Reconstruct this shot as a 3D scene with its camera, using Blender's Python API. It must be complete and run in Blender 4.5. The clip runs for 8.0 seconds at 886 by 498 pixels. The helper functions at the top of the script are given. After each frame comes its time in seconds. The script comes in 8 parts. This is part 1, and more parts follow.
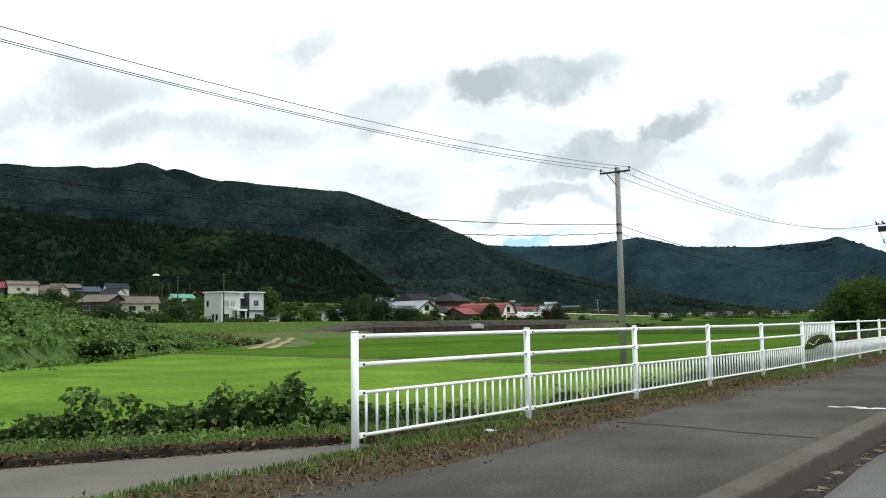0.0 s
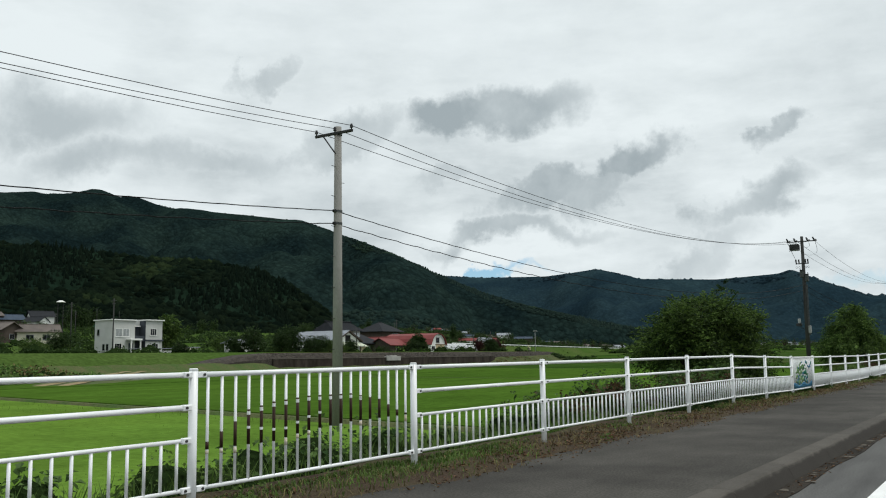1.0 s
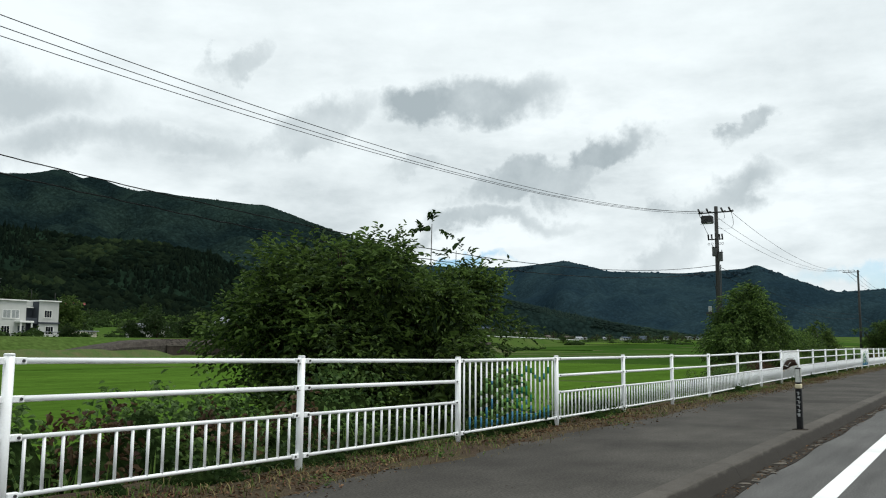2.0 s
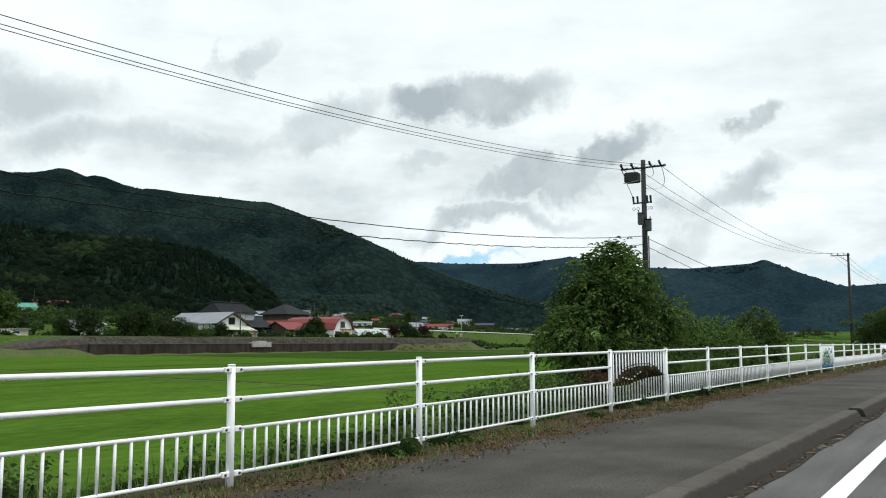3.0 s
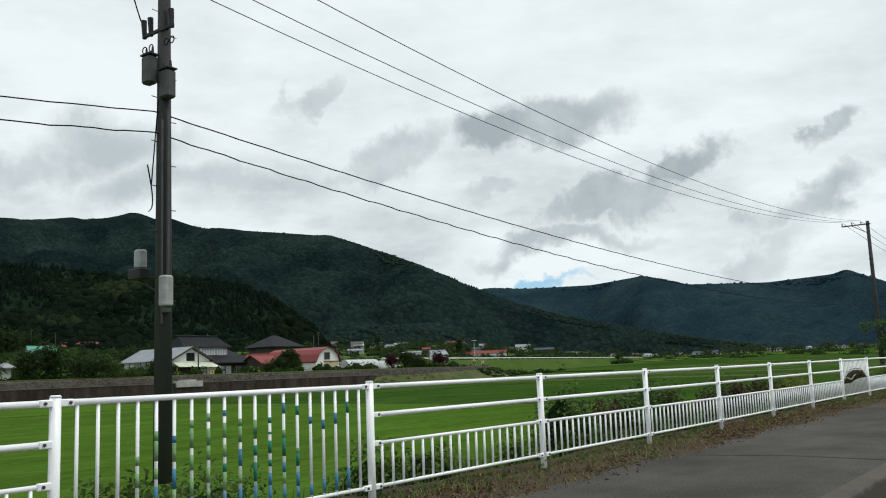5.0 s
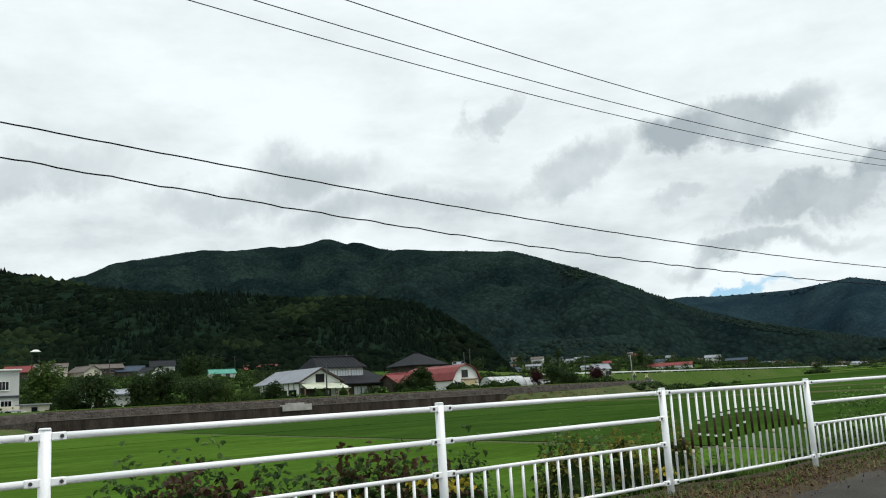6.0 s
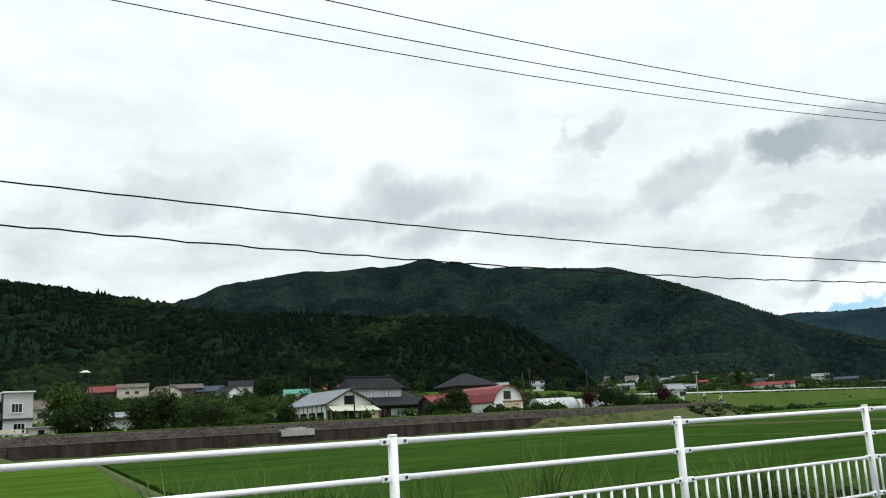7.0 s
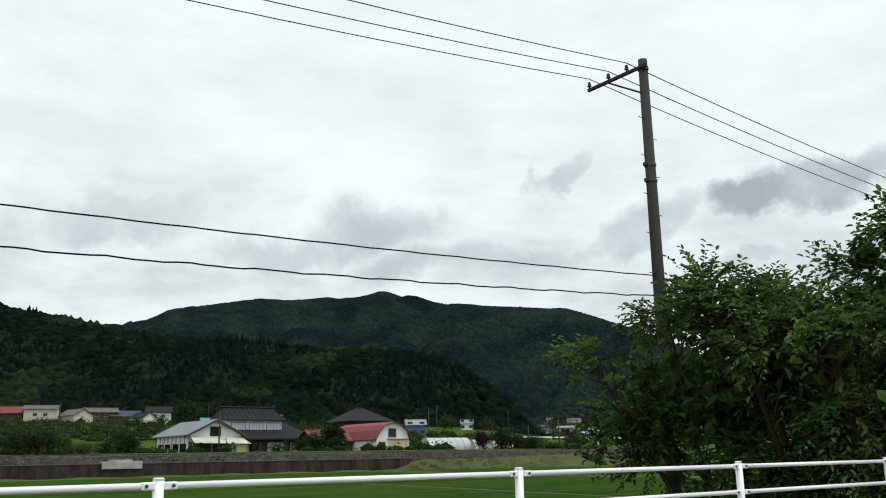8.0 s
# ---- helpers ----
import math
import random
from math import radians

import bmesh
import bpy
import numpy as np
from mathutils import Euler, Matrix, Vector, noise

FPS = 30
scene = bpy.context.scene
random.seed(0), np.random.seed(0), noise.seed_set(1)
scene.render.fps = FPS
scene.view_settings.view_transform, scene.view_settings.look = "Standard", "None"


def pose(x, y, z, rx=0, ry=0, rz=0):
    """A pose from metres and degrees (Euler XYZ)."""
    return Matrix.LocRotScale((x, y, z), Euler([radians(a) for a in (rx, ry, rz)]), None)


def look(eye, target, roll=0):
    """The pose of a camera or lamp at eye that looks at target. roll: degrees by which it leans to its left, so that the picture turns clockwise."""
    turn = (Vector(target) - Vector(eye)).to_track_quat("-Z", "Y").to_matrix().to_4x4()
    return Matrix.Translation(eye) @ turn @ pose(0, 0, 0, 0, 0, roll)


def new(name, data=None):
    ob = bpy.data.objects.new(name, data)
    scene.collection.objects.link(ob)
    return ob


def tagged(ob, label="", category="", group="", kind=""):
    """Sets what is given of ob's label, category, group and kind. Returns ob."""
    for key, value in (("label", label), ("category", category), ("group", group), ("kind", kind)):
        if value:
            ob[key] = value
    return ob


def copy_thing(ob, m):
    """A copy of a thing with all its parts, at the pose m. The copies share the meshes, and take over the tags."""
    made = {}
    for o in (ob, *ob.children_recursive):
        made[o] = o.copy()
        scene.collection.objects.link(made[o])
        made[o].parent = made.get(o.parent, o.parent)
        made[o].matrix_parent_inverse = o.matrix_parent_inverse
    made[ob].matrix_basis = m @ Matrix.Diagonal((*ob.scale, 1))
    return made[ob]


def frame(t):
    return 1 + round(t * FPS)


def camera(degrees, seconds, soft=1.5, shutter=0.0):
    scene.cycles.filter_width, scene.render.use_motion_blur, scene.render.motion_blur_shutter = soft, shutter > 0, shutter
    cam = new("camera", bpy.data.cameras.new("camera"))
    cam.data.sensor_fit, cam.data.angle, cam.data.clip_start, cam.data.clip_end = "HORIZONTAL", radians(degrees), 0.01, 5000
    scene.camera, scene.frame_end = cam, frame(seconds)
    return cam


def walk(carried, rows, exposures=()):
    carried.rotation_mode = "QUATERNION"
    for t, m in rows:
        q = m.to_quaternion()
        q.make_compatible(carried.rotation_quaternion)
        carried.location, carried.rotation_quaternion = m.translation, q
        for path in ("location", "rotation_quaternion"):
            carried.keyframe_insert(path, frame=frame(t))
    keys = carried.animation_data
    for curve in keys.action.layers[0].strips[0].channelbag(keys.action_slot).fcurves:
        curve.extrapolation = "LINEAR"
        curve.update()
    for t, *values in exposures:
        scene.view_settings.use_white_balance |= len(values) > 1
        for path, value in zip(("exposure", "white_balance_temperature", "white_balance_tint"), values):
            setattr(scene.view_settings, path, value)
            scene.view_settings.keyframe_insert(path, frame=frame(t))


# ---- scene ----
cam = camera(53.2, 8.0, soft=1.1)
PATH = [
    (0, (5.267, -6.036, 1.143), (4.1, -4.422, 1.315), -0.9),
    (0.5, (5.498, 2.018, 1.173), (4.353, 3.642, 1.396), -0.4),
    (1, (5.606, 10.163, 1.178), (4.515, 11.822, 1.418), -0.7),
    (1.5, (5.643, 18.328, 1.193), (4.576, 20.002, 1.434), -0.1),
    (2, (5.682, 26.444, 1.209), (4.645, 28.141, 1.425), 0.2),
    (3.5, (5.623, 50.369, 1.22), (4.554, 52.047, 1.424), -0.6),
    (4, (5.535, 58.527, 1.209), (4.446, 60.193, 1.408), -1.4),
    (5.5, (5.427, 83.13, 1.166), (4.128, 84.614, 1.498), -2.7),
    (6, (5.419, 91.351, 1.151), (3.937, 92.654, 1.479), -3.4),
    (6.5, (5.493, 99.508, 1.163), (3.897, 100.669, 1.487), -3.0),
    (7, (5.556, 107.673, 1.176), (3.942, 108.79, 1.558), -3.2),
    (7.5, (5.606, 115.862, 1.155), (4.004, 116.979, 1.585), -1.5),
    (8, (5.65, 123.985, 1.206), (4.099, 125.163, 1.662), -1.0),
]
walk(cam, [(t, look(eye, to, roll)) for t, eye, to, roll in PATH], [(0, 0.22), (0.5, -0.08), (1, -0.31), (1.5, -0.06), (2, -0.1), (3.5, 0.0), (4, -0.02), (5.5, -0.27), (6, -0.12), (6.5, 0.03), (7, -0.03), (7.5, -0.18), (8, -0.15)])

# ---- world, sun ----
world = bpy.data.worlds.new("sky")
scene.world = world
world.use_nodes = True
wt = world.node_tree
wt.nodes.clear()


def wlink(a, b):
    wt.links.new(a, b)


def direction(az, el):
    a, e = radians(az), radians(el)
    return Vector((-math.sin(a) * math.cos(e), math.cos(a) * math.cos(e), math.sin(e)))


SUN_AZ, SUN_EL = -62.0, 65.0
geo = wt.nodes.new("ShaderNodeTexCoord")
warp = wt.nodes.new("ShaderNodeTexNoise")
warp.inputs["Scale"].default_value = 9.0
warp.inputs["Detail"].default_value = 7.0
warp.inputs["Roughness"].default_value = 0.62
wlink(geo.outputs["Generated"], warp.inputs["Vector"])
shift = wt.nodes.new("ShaderNodeVectorMath")
shift.operation = "MULTIPLY_ADD"
wlink(warp.outputs["Color"], shift.inputs[0])
shift.inputs[1].default_value = (0.20, 0.20, 0.13)
wlink(geo.outputs["Generated"], shift.inputs[2])
recentre = wt.nodes.new("ShaderNodeVectorMath")
recentre.operation = "SUBTRACT"
wlink(shift.outputs[0], recentre.inputs[0])
recentre.inputs[1].default_value = (0.10, 0.10, 0.065)
sway = recentre.outputs[0]


def cloud(az, el, half_w, half_h, tilt, soft):
    """How far inside an uneven cloud the direction lies, 0 to 1."""
    c = direction(az, el)
    side = Vector((0, 0, 1)).cross(c).normalized() * -1
    up = side.cross(c).normalized()
    if up.z < 0:
        up = -up
    t = radians(tilt)
    u = side * math.cos(t) + up * math.sin(t)
    v = up * math.cos(t) - side * math.sin(t)
    comb = wt.nodes.new("ShaderNodeCombineXYZ")
    for k, (axis, half) in enumerate(((u, half_w), (v, half_h))):
        dot = wt.nodes.new("ShaderNodeVectorMath")
        dot.operation = "DOT_PRODUCT"
        wlink(sway, dot.inputs[0])
        dot.inputs[1].default_value = axis / math.sin(radians(half))
        wlink(dot.outputs["Value"], comb.inputs[k])
    ln = wt.nodes.new("ShaderNodeVectorMath")
    ln.operation = "LENGTH"
    wlink(comb.outputs[0], ln.inputs[0])
    ramp = wt.nodes.new("ShaderNodeMapRange")
    ramp.interpolation_type = "SMOOTHSTEP"
    ramp.inputs["From Min"].default_value = 1.0 + soft
    ramp.inputs["From Max"].default_value = 1.0 - soft
    wlink(ln.outputs["Value"], ramp.inputs["Value"])
    return ramp.outputs["Result"]


def wmath(op, a, b):
    m = wt.nodes.new("ShaderNodeMath")
    m.operation = op
    for i, v in enumerate((a, b)):
        if isinstance(v, (int, float)):
            m.inputs[i].default_value = v
        else:
            wlink(v, m.inputs[i])
    return m.outputs[0]


# grey clouds: bearing, height, half width, half height, tilt, softness, weight
CLOUDS = [
    (45.3, 17.8, 2.3, 0.8, 18, 0.7, 0.60),
    (29.5, 15.5, 4.8, 1.5, 8, 0.45, 0.84),
    (20.8, 12.2, 2.6, 1.3, 8, 0.45, 0.84),
    (25.0, 10.6, 5.4, 1.2, 12, 0.5, 0.74),
    (29.0, 8.2, 5.5, 0.8, 3, 0.6, 0.70),
    (12.8, 13.1, 1.9, 0.8, 25, 0.5, 0.85),
    (13.9, 9.1, 4.2, 1.2, 22, 0.55, 0.74),
    (57.5, 14.2, 4.6, 1.6, 8, 0.7, 0.60),
    (50.0, 12.2, 8.0, 1.5, 4, 0.7, 0.66),
    (40.2, 13.7, 4.6, 1.2, 14, 0.6, 0.70),
    (33.0, 11.6, 3.0, 0.8, 12, 0.6, 0.54),
    (17.4, 6.0, 3.2, 1.0, 20, 0.7, 0.54),
    (74.0, 14.6, 5.5, 1.6, 8, 0.7, 0.60),
    (64.0, 12.6, 5.0, 1.0, 4, 0.8, 0.50),
]
grey = None
for az, el, hw, hh, tilt, soft, weight in CLOUDS:
    g = wmath("MULTIPLY", cloud(az, el, hw, hh, tilt, soft), weight)
    grey = g if grey is None else wmath("MAXIMUM", grey, g)
wisps = wt.nodes.new("ShaderNodeTexNoise")
wisps.inputs["Scale"].default_value = 4.6
wisps.inputs["Detail"].default_value = 9.0
wisps.inputs["Roughness"].default_value = 0.6
squash = wt.nodes.new("ShaderNodeMapping")
squash.inputs["Scale"].default_value = (1, 1, 2.9)
wlink(geo.outputs["Generated"], squash.inputs["Vector"])
wlink(squash.outputs[0], wisps.inputs["Vector"])
veil = wt.nodes.new("ShaderNodeMapRange")
veil.inputs["From Min"].default_value = 0.40
veil.inputs["From Max"].default_value = 0.78
veil.inputs["To Max"].default_value = 0.66
wlink(wisps.outputs["Fac"], veil.inputs["Value"])
split = wt.nodes.new("ShaderNodeSeparateXYZ")
wlink(geo.outputs["Generated"], split.inputs[0])
band = wt.nodes.new("ShaderNodeMapRange")
band.interpolation_type = "SMOOTHSTEP"
band.inputs["From Min"].default_value = 0.36
band.inputs["From Max"].default_value = 0.18
band.inputs["To Min"].default_value = 0.55
band.inputs["To Max"].default_value = 1.15
wlink(split.outputs["Z"], band.inputs["Value"])
grey = wmath("MAXIMUM", grey, wmath("MULTIPLY", veil.outputs["Result"], band.outputs["Result"]))
ragged = wt.nodes.new("ShaderNodeMapRange")
ragged.inputs["From Min"].default_value = 0.3
ragged.inputs["From Max"].default_value = 0.62
ragged.inputs["To Min"].default_value = 0.55
wlink(warp.outputs["Fac"], ragged.inputs["Value"])
grey = wmath("MULTIPLY", grey, ragged.outputs["Result"])
tone = wt.nodes.new("ShaderNodeValToRGB")
tone.color_ramp.elements[0].position = 0.0
tone.color_ramp.elements[0].color = (1.0, 1.085, 1.11, 1)
tone.color_ramp.elements[1].position = 0.8
tone.color_ramp.elements[1].color = (0.445, 0.52, 0.555, 1)
wlink(grey, tone.inputs["Fac"])
sky = wt.nodes.new("ShaderNodeTexSky")
sky.sky_type = "NISHITA"
sky.sun_disc = False
sky.sun_elevation = radians(SUN_EL)
sky.sun_rotation = radians(-SUN_AZ)
bg_sky = wt.nodes.new("ShaderNodeBackground")
bg_sky.inputs["Strength"].default_value = 0.15
blue = wt.nodes.new("ShaderNodeMix")
blue.data_type = "RGBA"
blue.blend_type = "MULTIPLY"
blue.inputs["Factor"].default_value = 1.0
blue.inputs["B"].default_value = (0.78, 1.02, 1.2, 1)
wlink(sky.outputs["Color"], blue.inputs["A"])
wlink(blue.outputs["Result"], bg_sky.inputs["Color"])
bg_cloud = wt.nodes.new("ShaderNodeBackground")
bg_cloud.inputs["Strength"].default_value = 1.0
wlink(tone.outputs["Color"], bg_cloud.inputs["Color"])
gap = wmath("MAXIMUM", cloud(32.5, 5.3, 5.0, 0.36, 2, 0.45), wmath("MULTIPLY", cloud(3.0, 4.0, 6.0, 0.5, 0, 0.6), 0.6))
mix = wt.nodes.new("ShaderNodeMixShader")
wlink(wmath("MULTIPLY", gap, 1.0), mix.inputs["Fac"])
wlink(bg_cloud.outputs[0], mix.inputs[1])
wlink(bg_sky.outputs[0], mix.inputs[2])
out = wt.nodes.new("ShaderNodeOutputWorld")
wlink(mix.outputs[0], out.inputs["Surface"])

sun_data = bpy.data.lights.new("sun", "SUN")
sun_data.energy = 2.2
sun_data.angle = radians(20)
sun_data.color = (1.0, 0.97, 0.92)
sun = new("sun", sun_data)
sun.matrix_world = look(direction(SUN_AZ, SUN_EL) * 100, (0, 0, 0))


# ---- materials ----
def tree_of(name):
    m = bpy.data.materials.new(name)
    m.use_nodes = True
    nt = m.node_tree
    return m, nt, nt.nodes["Principled BSDF"]


def mat(name, col, col2=None, rough=0.8, scale=4.0, fine=60.0, bump=0.2, dist=0.01, metal=0.0, mixlow=0.35, mixhigh=0.7, grain=0.18, each=0.0, island=0.0, spec=0.12, stretch=(1, 1, 1), streak=None):
    """A surface with broad patches of two colours, fine grain, and fine relief. each / island: how far whole pieces differ."""
    m, nt, bs = tree_of(name)
    N, L = nt.nodes, nt.links
    col2 = col2 or tuple(c * 0.72 for c in col)
    tc = N.new("ShaderNodeTexCoord")
    mp = N.new("ShaderNodeMapping")
    mp.inputs["Scale"].default_value = stretch
    L.new(tc.outputs["Object"], mp.inputs["Vector"])
    big = N.new("ShaderNodeTexNoise")
    big.inputs["Scale"].default_value = scale
    big.inputs["Detail"].default_value = 5
    small = N.new("ShaderNodeTexNoise")
    small.inputs["Scale"].default_value = fine
    small.inputs["Detail"].default_value = 3
    L.new(mp.outputs[0], big.inputs["Vector"])
    L.new(mp.outputs[0], small.inputs["Vector"])
    mr = N.new("ShaderNodeMapRange")
    mr.inputs["From Min"].default_value, mr.inputs["From Max"].default_value = mixlow, mixhigh
    L.new(big.outputs["Fac"], mr.inputs["Value"])
    mx = N.new("ShaderNodeMix")
    mx.data_type = "RGBA"
    mx.inputs["A"].default_value = (*col, 1)
    mx.inputs["B"].default_value = (*col2, 1)
    L.new(mr.outputs["Result"], mx.inputs["Factor"])
    g = N.new("ShaderNodeMapRange")
    g.inputs["From Min"].default_value, g.inputs["From Max"].default_value = 0.25, 0.75
    g.inputs["To Min"].default_value, g.inputs["To Max"].default_value = 1 - grain, 1 + grain
    L.new(small.outputs["Fac"], g.inputs["Value"])
    sc = N.new("ShaderNodeVectorMath")
    sc.operation = "SCALE"
    L.new(mx.outputs["Result"], sc.inputs[0])
    value = g.outputs["Result"]
    if streak:
        sm = N.new("ShaderNodeMapping")
        sm.inputs["Scale"].default_value = streak[:3]
        L.new(tc.outputs["Object"], sm.inputs["Vector"])
        sn = N.new("ShaderNodeTexNoise")
        sn.inputs["Scale"].default_value = 1.0
        sn.inputs["Detail"].default_value = 6
        sn.inputs["Roughness"].default_value = 0.65
        L.new(sm.outputs[0], sn.inputs["Vector"])
        sr = N.new("ShaderNodeMapRange")
        sr.inputs["From Min"].default_value, sr.inputs["From Max"].default_value = 0.3, 0.7
        sr.inputs["To Min"].default_value, sr.inputs["To Max"].default_value = 1 - streak[3], 1 + streak[3]
        L.new(sn.outputs["Fac"], sr.inputs["Value"])
        sk_ = N.new("ShaderNodeMath")
        sk_.operation = "MULTIPLY"
        L.new(value, sk_.inputs[0])
        L.new(sr.outputs["Result"], sk_.inputs[1])
        value = sk_.outputs[0]
    for amount, kind, socket in ((each, "ShaderNodeObjectInfo", "Random"), (island, "ShaderNodeNewGeometry", "Random Per Island")):
        if amount:
            oi = N.new(kind)
            r = N.new("ShaderNodeMapRange")
            r.inputs["To Min"].default_value, r.inputs["To Max"].default_value = 1 - amount, 1 + amount
            L.new(oi.outputs[socket], r.inputs["Value"])
            mm = N.new("ShaderNodeMath")
            mm.operation = "MULTIPLY"
            L.new(value, mm.inputs[0])
            L.new(r.outputs["Result"], mm.inputs[1])
            value = mm.outputs[0]
    L.new(value, sc.inputs["Scale"])
    L.new(sc.outputs[0], bs.inputs["Base Color"])
    bs.inputs["Roughness"].default_value = rough
    bs.inputs["Metallic"].default_value = metal
    bs.inputs["Specular IOR Level"].default_value = spec
    if bump:
        b = N.new("ShaderNodeBump")
        b.inputs["Strength"].default_value = bump
        b.inputs["Distance"].default_value = dist
        L.new(small.outputs["Fac"], b.inputs["Height"])
        L.new(b.outputs[0], bs.inputs["Normal"])
    return m


def leaf_mat(name, dark, light, through_light=0.35, rough=0.55, gloss=0.12):
    """Leaves that differ one from another, and let some light through."""
    m, nt, bs = tree_of(name)
    N, L = nt.nodes, nt.links
    g = N.new("ShaderNodeNewGeometry")
    ramp = N.new("ShaderNodeValToRGB")
    ramp.color_ramp.elements[0].color = (*dark, 1)
    ramp.color_ramp.elements[1].color = (*light, 1)
    L.new(g.outputs["Random Per Island"], ramp.inputs["Fac"])
    tc = N.new("ShaderNodeTexCoord")
    nz = N.new("ShaderNodeTexNoise")
    nz.inputs["Scale"].default_value = 1.3
    L.new(tc.outputs["Object"], nz.inputs["Vector"])
    mr = N.new("ShaderNodeMapRange")
    mr.inputs["From Min"].default_value, mr.inputs["From Max"].default_value = 0.3, 0.7
    mr.inputs["To Min"].default_value, mr.inputs["To Max"].default_value = 0.7, 1.3
    L.new(nz.outputs["Fac"], mr.inputs["Value"])
    sc = N.new("ShaderNodeVectorMath")
    sc.operation = "SCALE"
    L.new(ramp.outputs["Color"], sc.inputs[0])
    L.new(mr.outputs["Result"], sc.inputs["Scale"])
    L.new(sc.outputs[0], bs.inputs["Base Color"])
    bs.inputs["Roughness"].default_value = rough
    bs.inputs["Specular IOR Level"].default_value = gloss
    tr = N.new("ShaderNodeBsdfTranslucent")
    L.new(sc.outputs[0], tr.inputs["Color"])
    ms = N.new("ShaderNodeMixShader")
    ms.inputs["Fac"].default_value = through_light
    L.new(bs.outputs[0], ms.inputs[1])
    L.new(tr.outputs[0], ms.inputs[2])
    L.new(ms.outputs[0], N["Material Output"].inputs["Surface"])
    return m


def canopy_mat(name, dark, light, cell, groves, depth, contrast=1.0):
    """Forest seen from far off: crowns as cells with the shade between them painted in, and groves of lighter and
    darker trees that also stand in for spur shading.
    """
    m, nt, bs = tree_of(name)
    N, L = nt.nodes, nt.links
    tc = N.new("ShaderNodeTexCoord")
    mp = N.new("ShaderNodeMapping")
    mp.inputs["Scale"].default_value = (1, 1, 0.7)
    wob = N.new("ShaderNodeTexNoise")
    wob.inputs["Scale"].default_value = 0.6 / cell
    wob.inputs["Detail"].default_value = 4
    L.new(tc.outputs["Object"], wob.inputs["Vector"])
    mv = N.new("ShaderNodeVectorMath")
    mv.operation = "MULTIPLY_ADD"
    L.new(wob.outputs["Color"], mv.inputs[0])
    mv.inputs[1].default_value = (cell * 1.6, cell * 1.6, cell * 1.6)
    L.new(tc.outputs["Object"], mv.inputs[2])
    L.new(mv.outputs[0], mp.inputs["Vector"])
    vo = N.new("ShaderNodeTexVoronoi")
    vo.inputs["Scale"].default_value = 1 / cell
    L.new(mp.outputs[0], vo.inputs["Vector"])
    gr = N.new("ShaderNodeTexNoise")
    gr.inputs["Scale"].default_value = 1 / groves
    gr.inputs["Detail"].default_value = 7
    gr.inputs["Roughness"].default_value = 0.6
    L.new(tc.outputs["Object"], gr.inputs["Vector"])
    far = N.new("ShaderNodeMapRange")
    far.inputs["From Min"].default_value, far.inputs["From Max"].default_value = 0.40, 0.66
    L.new(gr.outputs["Fac"], far.inputs["Value"])
    mx = N.new("ShaderNodeMix")
    mx.data_type = "RGBA"
    mx.inputs["A"].default_value = (*dark, 1)
    mx.inputs["B"].default_value = (*light, 1)
    L.new(far.outputs["Result"], mx.inputs["Factor"])
    # Shade between crowns is painted: colour darkens away from each cell's centre.
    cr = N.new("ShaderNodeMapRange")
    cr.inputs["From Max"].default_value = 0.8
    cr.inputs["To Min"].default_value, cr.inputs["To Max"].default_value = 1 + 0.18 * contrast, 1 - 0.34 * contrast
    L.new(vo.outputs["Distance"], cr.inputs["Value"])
    hue = N.new("ShaderNodeSeparateColor")
    L.new(vo.outputs["Color"], hue.inputs[0])
    vr = N.new("ShaderNodeMapRange")
    vr.inputs["To Min"].default_value, vr.inputs["To Max"].default_value = 1 - 0.22 * contrast, 1 + 0.22 * contrast
    L.new(hue.outputs[0], vr.inputs["Value"])
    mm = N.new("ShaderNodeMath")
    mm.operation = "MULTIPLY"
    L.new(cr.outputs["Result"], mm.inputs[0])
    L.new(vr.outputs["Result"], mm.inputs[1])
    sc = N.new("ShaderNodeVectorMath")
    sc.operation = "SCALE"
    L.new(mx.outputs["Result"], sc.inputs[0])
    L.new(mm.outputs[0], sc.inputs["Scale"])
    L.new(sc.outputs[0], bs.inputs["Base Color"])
    bs.inputs["Roughness"].default_value = 1.0
    bs.inputs["Specular IOR Level"].default_value = 0.0
    bp = N.new("ShaderNodeBump")
    bp.invert = True
    bp.inputs["Strength"].default_value = 0.6 * contrast
    bp.inputs["Distance"].default_value = depth
    L.new(vo.outputs["Distance"], bp.inputs["Height"])
    L.new(bp.outputs[0], bs.inputs["Normal"])
    return m


M = {}
M["white_paint"] = mat("white_paint", (0.86, 0.88, 0.89), (0.80, 0.82, 0.82), rough=0.38, scale=3, fine=90, bump=0.05, grain=0.04, spec=0.5)
M["dark_paint"] = mat("dark_paint", (0.035, 0.018, 0.016), (0.05, 0.03, 0.02), rough=0.5, scale=6)
M["green_paint"] = mat("green_paint", (0.15, 0.29, 0.13), (0.25, 0.38, 0.19), rough=0.5, scale=9)
M["deep_green_paint"] = mat("deep_green_paint", (0.03, 0.20, 0.14), rough=0.5, scale=9)
M["blue_paint"] = mat("blue_paint", (0.05, 0.16, 0.28), (0.07, 0.22, 0.33), rough=0.5, scale=9)
M["red_paint"] = mat("red_paint", (0.42, 0.06, 0.05), rough=0.5, scale=9)
M["cream_paint"] = mat("cream_paint", (0.70, 0.62, 0.42), rough=0.5)
M["rust_stain"] = mat("rust_stain", (0.50, 0.42, 0.30), (0.62, 0.58, 0.50), rough=0.7, scale=20)
M["bolt"] = mat("bolt", (0.10, 0.10, 0.10), rough=0.4, metal=0.8)
